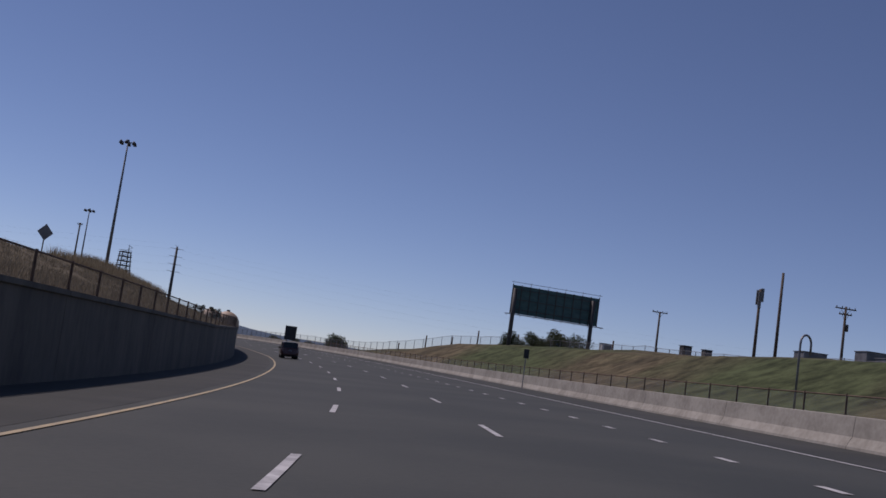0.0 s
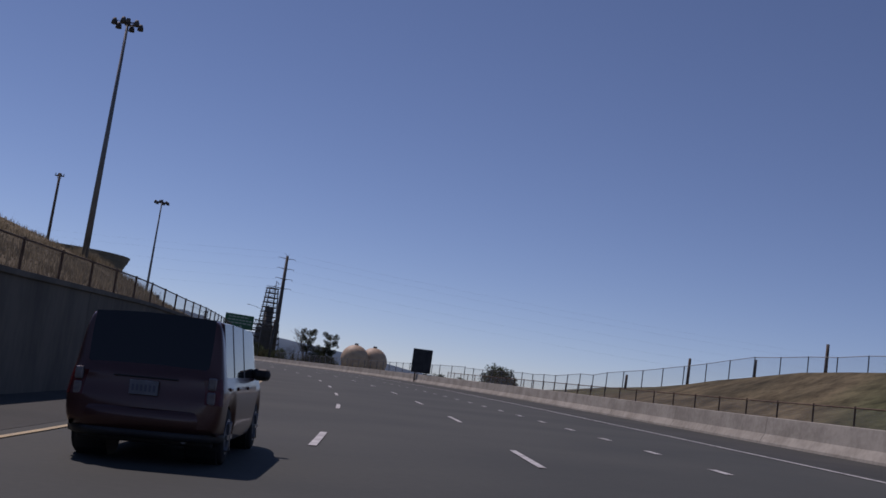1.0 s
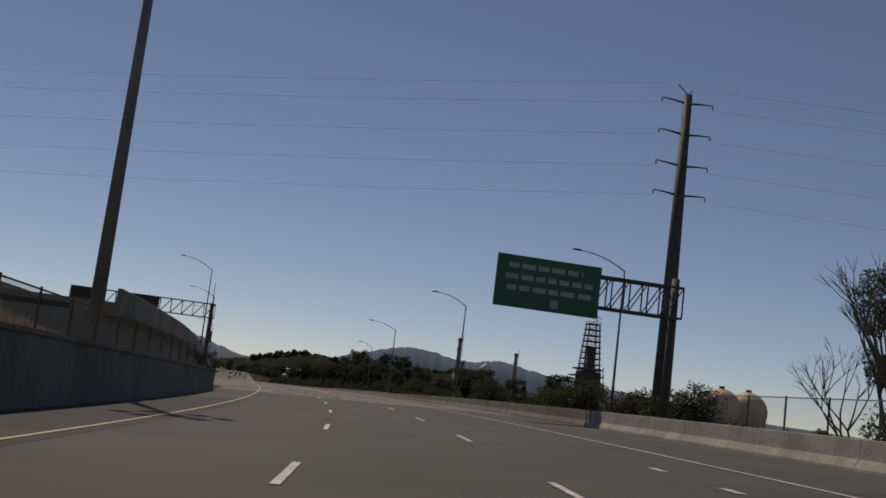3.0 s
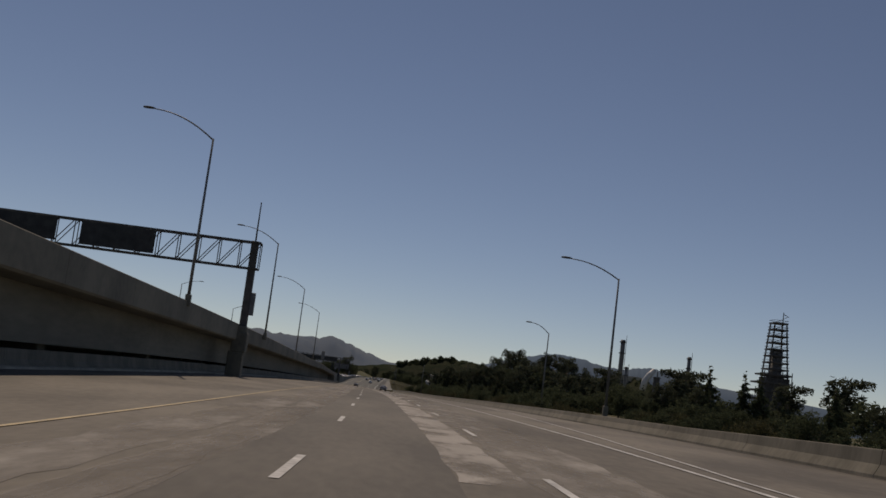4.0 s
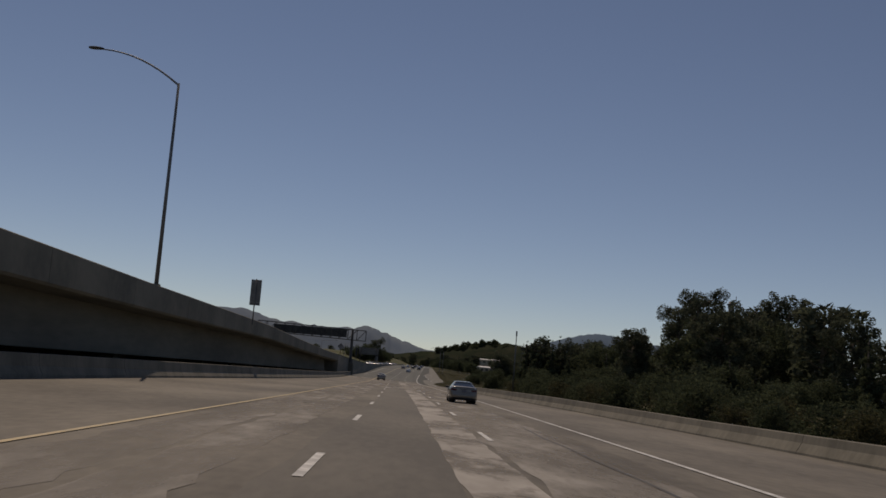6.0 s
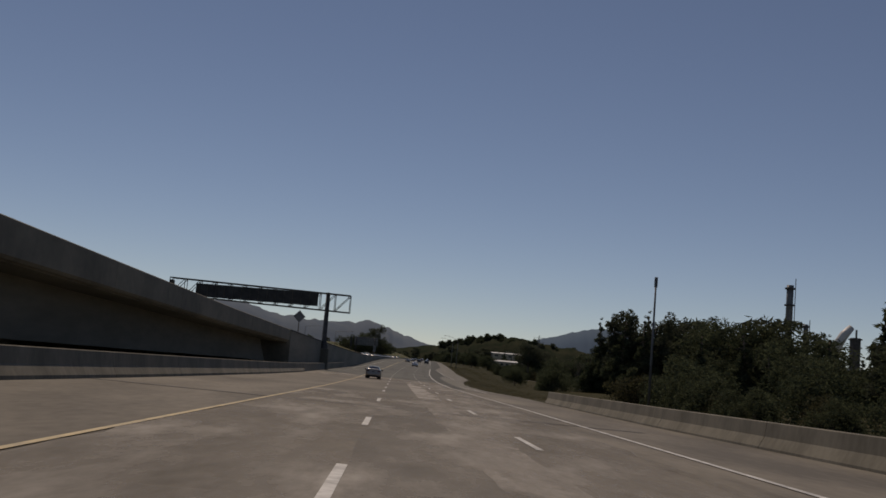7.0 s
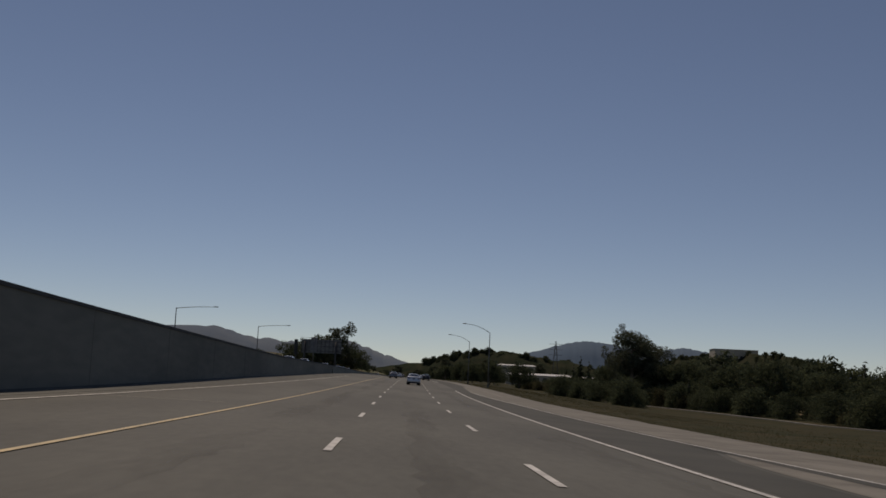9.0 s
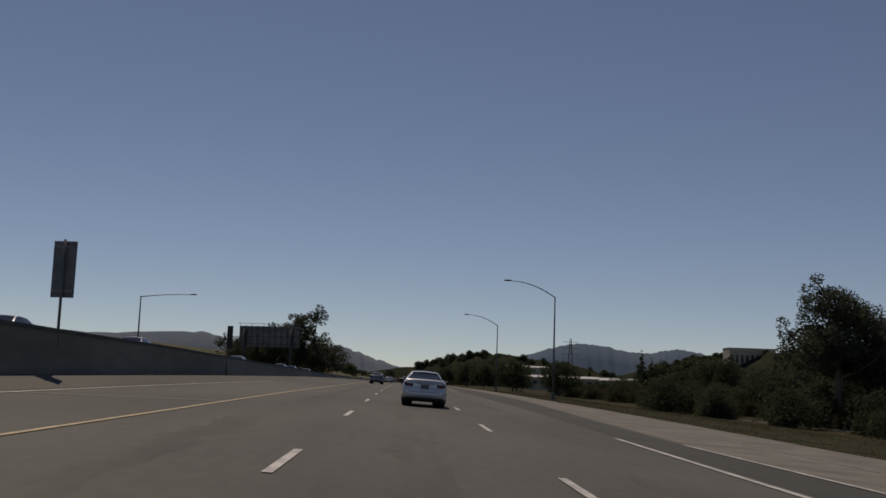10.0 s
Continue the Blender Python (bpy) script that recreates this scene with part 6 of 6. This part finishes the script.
# open field with scattered trees towards the end
WOOD_EDGE = ((840, 40), (900, 47), (960, 47), (1000, 43), (1030, 37), (1060, 40), (1100, 38), (1200, 34))
for i in range(46):
    s = 880 + i * 5 + trng.uniform(-4, 4)
    grow_su(trng.choice(("oak", "oak_b", "brush_b", "oak_b", "oak")), s, steps(s, WOOD_EDGE) + trng.uniform(6, 18), trng.uniform(0.72, 1.05))
for i in range(70):
    grow_su(trng.choice(("far_oak", "far_round", "far_cone", "far_oak")), 870 + i * 4 + trng.uniform(-4, 4), 66 + trng.uniform(0, 40), trng.uniform(0.75, 1.1))
for x, y, k, size in ((55, 232, "cone", 1.2), (59, 239, "cone", 1.05), (64, 235, "oak", 1.0), (50, 226, "oak_b", 0.95), (48, 200, "cone", 0.9)):
    grow(k, x, y, -0.8, size)
for i in range(64):
    s = 850 + i * 5.2 + trng.uniform(-4, 4)
    grow_su(trng.choice(("brush_b", "brush", "brush_b")), s, steps(s, WOOD_EDGE) + trng.uniform(-1, 7), trng.uniform(0.65, 1.1))
for i in range(26):
    s = 850 + i * 15 + trng.uniform(-5, 5)
    grow_su(trng.choice(("far_oak", "far_oak", "far_round", "far_cone")), s, 62 + trng.uniform(-12, 34), trng.uniform(0.55, 0.9))
for s, u, k, size in ((1026.5, 39.4, "gum_b", 1.12), (1029, 43.0, "gum_b", 1.04), (1033, 48, "oak", 0.85), (1034, 57, "tall", 0.62), (1012, 49, "cone", 0.55), (1008, 45, "cone", 0.5), (1150, 32, "oak", 0.9), (1185, 26, "oak", 1.0), (1205, 29, "oak_b", 1.1), (1250, 24, "round", 0.8), (1290, 21, "oak", 1.0)):
    grow_su(k, s, u, size)
for s, u, k, size in ((1068, 50, "brush_b", 1.4), (1072, 57, "oak_b", 0.9), (1066, 62, "brush_b", 1.5), (1062, 44, "brush_b", 1.2), (1070, 70, "oak", 0.8), (1060, 53, "brush", 1.5), (1064, 66, "oak_b", 0.8)):
    grow_su(k, s, u, size)
for k in range(22):
    grow_su("brush_b", 992 + k * 4 + trng.uniform(-3, 3), 34 + trng.uniform(-3, 13), trng.uniform(0.7, 1.05))
# far belts
for i in range(46):
    grow(trng.choice(("far_oak", "far_round", "far_cone", "far_tall")), 40 + trng.uniform(0, 330), 330 + trng.uniform(0, 420), 3.0, trng.uniform(0.8, 1.4))
for i in range(34):
    grow(trng.choice(("far_oak", "far_round", "far_cone")), -40 - trng.uniform(0, 190), 330 + trng.uniform(0, 480), 3.0, trng.uniform(0.8, 1.3))
for i in range(15, 28):
    grow(trng.choice(("far_oak", "far_round", "far_cone")), 150 + trng.uniform(-60, 140), -480 + i * 20 + trng.uniform(-10, 10), 0.5, trng.uniform(0.9, 1.5))
for x, y, k, size in ((-19.9, 229.7, "tall_b", 1.25), (-24.0, 226.0, "round", 1.1), (-31.0, 232.0, "round", 1.0), (-15.0, 236.0, "oak", 1.1)):
    grow(k, x, y, 2.2, size)
# scrub on the near hills
for crest, n, lo, hi in ((((-260, 600, 22), (-150, 560, 19), (-90, 520, 14), (-55, 480, 8)), 44, 0.4, 0.8), (((324, 1310, 36), (354, 1305, 44), (375, 1300, 54), (401, 1290, 56), (437, 1230, 59), (408, 1000, 47), (375, 850, 33), (353, 760, 21)), 190, 0.5, 0.95), (((60, 2220, 52), (170, 2180, 76), (290, 2150, 70), (470, 2150, 40)), 90, 0.9, 1.9)):
    for k in range(n):
        q = trng.uniform(0, len(crest) - 1.001)
        p = Vector(crest[int(q)]).lerp(Vector(crest[int(q) + 1]), q - int(q))
        back = trng.uniform(0, 0.3)
        grow(trng.choice(("far_oak", "far_round", "far_oak")), p.x - 12 * back, p.y - 60 * back, p.z * (1 - 0.75 * back) - 2.5, trng.uniform(lo, hi))
# woods closing the view at the far end of the road
for i in range(150):
    s = 1330 + 640 * trng.random() ** 0.8
    side = trng.choice((-1, 1, 1))
    u = (16 if side > 0 else 34) + 70 * trng.random() ** 1.5
    p = spot(s, side * u)
    grow(trng.choice(("far_oak", "far_round", "far_oak", "far_tall", "far_cone")), p.x, p.y, p.z - 0.3, trng.uniform(0.7, 1.2))
for i in range(70):
    grow(trng.choice(("far_oak", "far_round", "far_tall")), trng.uniform(-150, 190), trng.uniform(1620, 1760), 7.0, trng.uniform(1.2, 1.9))
# far row of round trees beyond the bend
for i in range(11):
    q = i / 10 + trng.uniform(-0.012, 0.012)
    grow(trng.choice(("far_round", "far_oak", "far_round", "far_tall")), mixed(255, 360, q) + trng.uniform(-8, 8), mixed(-195, -258, q) + trng.uniform(-8, 8), 2.0, trng.uniform(0.4, 0.62))
# between the bend and the power pole
for s, u, k, size in ((320.6, 21.3, "gum", 0.62), (321.2, 26.2, "gum", 0.6), (321.8, 24.9, "gum", 0.42), (320, 22.9, "brush_b", 0.95), (321, 24.2, "brush_b", 0.9), (322, 25.6, "brush_b", 1.0), (319, 20.9, "brush", 0.9), (323, 27.2, "brush_b", 0.8), (320, 30.2, "brush", 0.5), (247.5, 34.1, "oak_b", 0.62), (246.5, 33.2, "brush_b", 0.85), (248.5, 36.2, "oak_b", 0.45), (292, 36, "brush_b", 0.5), (288, 39, "oak_b", 0.36), (284, 41, "brush_b", 0.55), (268, 20, "brush", 0.3), (250, 19.5, "brush", 0.25), (352, 24, "brush_b", 1.0), (362, 23, "brush", 1.1), (372, 22, "brush_b", 1.1), (384, 22, "brush", 1.1), (396, 20, "brush_b", 0.9)):
    grow_su(k, s, u, size)
for x, y, size in ((-7.5, -788.5, 0.75), (-5.0, -790.0, 0.9), (-2.0, -791.5, 1.0), (0.5, -792.8, 0.9), (-4.0, -793.5, 0.8)):
    grow("brush_b", x, y, 4.0, size)
for s, u, k, size in ((288, -13.0, "brush_b", 0.3), (295, -13.2, "brush", 0.42), (302, -12.6, "brush_b", 0.3)):
    grow_su(k, s, u, size)


def woods(name, trees, label):
    """Far trees that nobody could count, joined into one object."""
    vs, sizes, loops, mats, base = [], [], [], [], 0
    slots = (BARK, LEAF, LEAF_GREY)
    for kind, m in trees:
        for ob in KINDS[kind].children:
            me = ob.data
            co = np.empty(len(me.vertices) * 3)
            me.vertices.foreach_get("co", co)
            lv, ct = np.empty(len(me.loops), int), np.empty(len(me.polygons), int)
            me.loops.foreach_get("vertex_index", lv)
            me.polygons.foreach_get("loop_total", ct)
            r = np.array(m)
            vs.append(co.reshape(-1, 3) @ r[:3, :3].T + r[:3, 3])
            loops.append(lv + base)
            sizes.append(ct)
            mats.append(np.full(len(ct), slots.index(me.materials[0])))
            base += len(me.vertices)
    vs, sizes, loops, mats = (np.concatenate(q) for q in (vs, sizes, loops, mats))
    me = bpy.data.meshes.new(name)
    me.vertices.add(len(vs))
    me.vertices.foreach_set("co", vs.ravel())
    me.loops.add(len(loops))
    me.loops.foreach_set("vertex_index", loops)
    me.polygons.add(len(sizes))
    me.polygons.foreach_set("loop_start", np.concatenate(([0], np.cumsum(sizes)[:-1])))
    for q in slots:
        me.materials.append(q)
    me.polygons.foreach_set("material_index", mats)
    me.update(calc_edges=True)
    tagged(new(name, me), label, "trees", kind="stuff")


belt_end = 60 * K
woods("belt_woods", [q for q in FAR_TREES if q[1].translation.y < belt_end and q[1].translation.x < 160 * K], "dense dark woods behind the roadside trees")
woods("distant_woods", [q for q in FAR_TREES if not (q[1].translation.y < belt_end and q[1].translation.x < 160 * K)], "distant dark woods and scrub on the hills")
for kind in [k for k in KINDS if k.startswith("far_")]:
    for ob in (*KINDS[kind].children, KINDS[kind]):
        bpy.data.objects.remove(ob)


def bare_tree(x, y, z, height, seed):
    """A leafless tree: forked branches, thinner at each fork."""
    rng = random.Random(seed)
    root = thing("bare_tree", stand(Vector((x, y, z))), "leafless grey tree with forked branches", "tree")
    b = bmesh.new()

    def limb(p, d, length, r, depth):
        q = p + d * length
        tube(b, (p, p.lerp(q, 0.5) + Vector((rng.uniform(-1, 1), rng.uniform(-1, 1), 0)) * length * 0.05, q), (r, r * 0.8, r * 0.55), 5)
        if depth:
            for _ in range(rng.choice((2, 3, 3))):
                e = (d + Vector((rng.uniform(-0.75, 0.75), rng.uniform(-0.75, 0.75), rng.uniform(-0.1, 0.5)))).normalized()
                limb(q, e, length * rng.uniform(0.5, 0.75), r * 0.55, depth - 1)

    for k in range(3):
        limb(Vector((0, 0, -0.3)), Vector((rng.uniform(-0.5, 0.5), rng.uniform(-0.3, 0.3), 1)).normalized(), height * 0.36, 0.014 * height, 4)
    part("crown", b, BARK, root)


bare_tree(22.3, -611.4, 1.0, 10.4, 3)
bare_tree(20.2, -612.0, 0.9, 6.0, 8)
bare_tree(35.5, -76.0, -0.4, 8.5, 5)
bare_tree(33.2, -72.0, -0.4, 6.0, 12)


# ---- grass ----
def tufts(name, count, place, mat, size, label):
    """Blades of dry grass standing in tufts."""
    rng = random.Random(len(name) + count)
    vs, fs = [], []
    for _ in range(count):
        p = place(rng)
        for _ in range(8):
            a = rng.uniform(0, 2 * math.pi)
            h = size * rng.uniform(0.5, 1.3)
            o = Vector((rng.gauss(0, 0.16), rng.gauss(0, 0.16), 0))
            d = Vector((math.cos(a), math.sin(a), 0))
            lean = Vector((rng.uniform(-0.3, 0.3), rng.uniform(-0.3, 0.3), 1)) * h
            i = len(vs)
            vs += [p + o - d * 0.024, p + o + d * 0.024, p + o + lean]
            fs.append((i, i + 1, i + 2))
    me = bpy.data.meshes.new(name)
    me.from_pydata([v * K for v in vs], [], fs)
    me.materials.append(mat)
    tagged(new(name, me), label, "grass", kind="stuff")


def on_slope(rng):
    s, u = rng.uniform(-20, 345), -9.3 - abs(rng.gauss(0, 7))
    return spot(s, u, ground_height(s, u) - 0.03)


def on_verge(rng):
    s = rng.uniform(740, 1120)
    u = edge_right(s) + 0.8 + abs(rng.gauss(0, 8))
    return spot(s, u, ground_height(s, u) - 0.03)


tufts("slope_grass", 22000, on_slope, BLADES, 0.3, "long dry straw-coloured grass on the slope")


def on_crest(rng):
    s, u = rng.uniform(*rng.choice(((96, 140), (205, 335), (205, 335)))), rng.uniform(-26, -17)
    return spot(s, u, ground_height(s, u) - 0.03)


tufts("crest_grass", 4200, on_crest, BLADES, 1.0, "tall dry grass stalks along the crest of the slope")
tufts("verge_grass", 22000, on_verge, WEEDS, 0.11, "dull green and dry weeds on the verge")


# ---- industry and buildings in the distance ----
tower = thing("refinery_tower", stand(Vector((289.5, 198.0, 0))), "tall open steel refinery tower with platforms", "industrial tower")
b = bmesh.new()
for x in (-6, 6):
    for y in (-6, 6):
        bar(b, (x * 1.6, y * 1.6, 0), (x * 0.72, y * 0.72, 80), 0.9)
part("frame", b, DARK_STEEL, tower)
for k in range(13):
    z = 22 + k * 4.8
    w = 9.2 - (z - 22) * 0.068
    b = bmesh.new()
    box(b, -w, w, -w, w, z - 0.5, z + 0.5)
    deck = part("platform", b, DARK_STEEL, tower)
    for p0, p1 in (((-w, -w), (-w, w)), ((w, -w), (w, w)), ((-w, -w), (w, -w)), ((-w, w), (w, w))):
        b = bmesh.new()
        bar(b, (*p0, z + 2), (*p1, z + 2), 0.25)
        part("rail", b, DARK_STEEL, deck)
    b = bmesh.new()
    bar(b, (-w * 0.8, -w * 0.8, z), (w * 0.8, -w * 0.8, z + 4.8), 0.35)
    part("brace", b, DARK_STEEL, tower)
b = bmesh.new()
tube(b, ((0, 0, 0), (0, 0, 60)), 4.6, 16)
part("column", b, POLE_GREY, tower, smooth=True)
b = bmesh.new()
box(b, -8.5, 8.5, -8, 8, 0, 40, 0.4)
part("core", b, DARK_STEEL, tower, "dark vessels and pipework inside the frame")
for k, (w, off) in enumerate(((17, -3), (16.5, -2), (15, -1.5), (13, -1), (11, 0))):
    z = 18 + k * 6.0
    b = bmesh.new()
    box(b, off - w, off + w * 0.85, -10, 10, z - 0.6, z + 0.6)
    deck = part("platform", b, DARK_STEEL, tower)
    for q in (-1, -0.6, -0.2, 0.2, 0.55, 0.85):
        b = bmesh.new()
        bar(b, (off + w * q, -9.6, z - 6.5), (off + w * q, -9.6, z + 2.4), 0.5)
        part("column", b, DARK_STEEL, deck)
    for q in (-0.8, 0.3):
        b = bmesh.new()
        bar(b, (off + w * q, -9.6, z - 5.4), (off + w * (q + 0.4), -9.6, z), 0.35)
        part("brace", b, DARK_STEEL, deck)
b = bmesh.new()
bar(b, (3, 0, 80), (3, 0, 88), 0.5)
bar(b, (3, 0, 87), (7, 0, 85), 0.4)
part("jib", b, DARK_STEEL, tower)


def stack(x, y, top, r, label):
    root = thing("stack", stand(Vector((x, y, 0))), label, "chimney", "refinery stacks")
    b = bmesh.new()
    tube(b, ((0, 0, 0), (0, 0, top * 0.8), (0, 0, top)), (r * 1.15, r, r), 14)
    part("shaft", b, POLE_GREY, root, smooth=True)
    for q in (0.82, 0.97):
        b = bmesh.new()
        tube(b, ((0, 0, top * q - 0.4), (0, 0, top * q + 0.4)), r * 1.5, 14)
        part("collar", b, DARK_STEEL, root)
    b = bmesh.new()
    bar(b, (r * 1.2, -r, top * 0.3), (r * 1.2, -r, top * 1.06), 0.3)
    part("ladder", b, DARK_STEEL, root)


stack(193.2, 268.5, 58.0, 1.8, "grey refinery chimney rising behind the trees")
stack(224.5, 192.0, 46.8, 1.3, "thin dark refinery chimney")
stack(190.0, 235.0, 36.0, 1.2, "short dark refinery chimney")


sl = thing("silo_tower", stand(Vector((209.0, 229.0, 0))), "white leaning silo duct beside a dark steel frame", "industrial tower")
b = bmesh.new()
tube(b, ((-7, 0, 20), (-5.5, 0, 27), (-2.5, 0, 32), (1.0, 0, 36)), (2.4, 2.4, 2.2, 1.6), 14)
part("duct", b, ROOF_PALE, sl, smooth=True)
b = bmesh.new()
box(b, 1.2, 5.0, -2, 2, 0, 31)
for k in range(6):
    box(b, 0.6, 5.6, -2.4, 2.4, 10 + k * 4, 10.6 + k * 4)
part("frame", b, DARK_STEEL, sl)
b = bmesh.new()
bar(b, (3.5, 0, 31), (3.5, 0, 35), 0.7)
part("vent", b, DARK_STEEL, sl)


def tank(x, y, z, r):
    root = thing("storage_tank", stand(Vector((x, y, 0))), "tan spherical storage tank", "storage tank", "storage tanks")
    b = bmesh.new()
    bmesh.ops.create_uvsphere(b, u_segments=28, v_segments=18, radius=r)
    bmesh.ops.translate(b, verts=b.verts, vec=(0, 0, z))
    part("sphere", b, TANK, root, smooth=True)
    for k in range(8):
        a = k * math.pi / 4
        b = bmesh.new()
        tube(b, ((r * 0.95 * math.cos(a), r * 0.95 * math.sin(a), 0), (r * 0.95 * math.cos(a), r * 0.95 * math.sin(a), z)), 0.35, 8)
        part("leg", b, TANK, root)
    b = bmesh.new()
    tube(b, ((0, 0, z + r - 0.3), (0, 0, z + r + 1.0)), 1.2, 10)
    part("hatch", b, DARK_STEEL, root)


tank(209.4, -212.4, 13.2, 8.8)
tank(223.7, -209.6, 13.2, 8.8)


def shed(x, y, z, w, d, h, turn, label, bays=8, pitch=0.13):
    root = thing("warehouse", stand(Vector((x, y, z)), turn), label, "building", "low buildings")
    b = bmesh.new()
    box(b, -w / 2, w / 2, -d / 2, d / 2, -1, h)
    part("wall", b, STUCCO, root)
    b = bmesh.new()
    loft(b, [[(xx, -d / 2 - 0.5, h), (xx, 0, h + pitch * d), (xx, d / 2 + 0.5, h), (xx, d / 2 + 0.5, h - 0.25), (xx, -d / 2 - 0.5, h - 0.25)] for xx in (-w / 2 - 0.5, w / 2 + 0.5)], True, True)
    bmesh.ops.recalc_face_normals(b, faces=b.faces)
    part("roof", b, ROOF_PALE, root)
    for k in range(bays):
        x0 = -w / 2 + (k + 0.25) * w / bays
        b = bmesh.new()
        box(b, x0, x0 + w / bays * 0.5, -d / 2 - 0.06, -d / 2 + 0.1, h * 0.35, h * 0.7)
        part("window", b, WINDOW_DARK, root)


shed(62.0, 382.0, 3.5, 26, 16, 3.6, 4, "long low pale warehouse among trees", 8, 0.055)
shed(86.0, 372.0, 3.5, 24, 16, 3.2, -6, "long low pale warehouse among trees", 8, 0.055)
shed(72.0, 565.0, 11.0, 22, 18, 4.0, 4, "low pale warehouse on the slope", 4, 0.05)
shed(424.0, 1240.0, 36.0, 54, 30, 27, -3, "large flat-roofed tan building on the hill", 9, 0.01)
py = thing("lattice_pylon", stand(Vector((101.8, 597.0, 2.0))), "distant lattice power pylon", "pylon")
b = bmesh.new()
for x in (-2.4, 2.4):
    for y in (-2.4, 2.4):
        bar(b, (x, y, 0), (x * 0.12, y * 0.12, 31), 0.2)
for k in range(7):
    z, w = k * 4.2, 2.4 * (1 - k * 4.2 / 33)
    bar(b, (-w, -w, z), (w, -w, z + 4.0), 0.14)
    bar(b, (w, -w, z), (-w, -w, z + 4.0), 0.14)
for z in (22, 25.5, 29):
    bar(b, (-4.5, 0, z), (4.5, 0, z), 0.2)
part("lattice", b, DARK_STEEL, py)
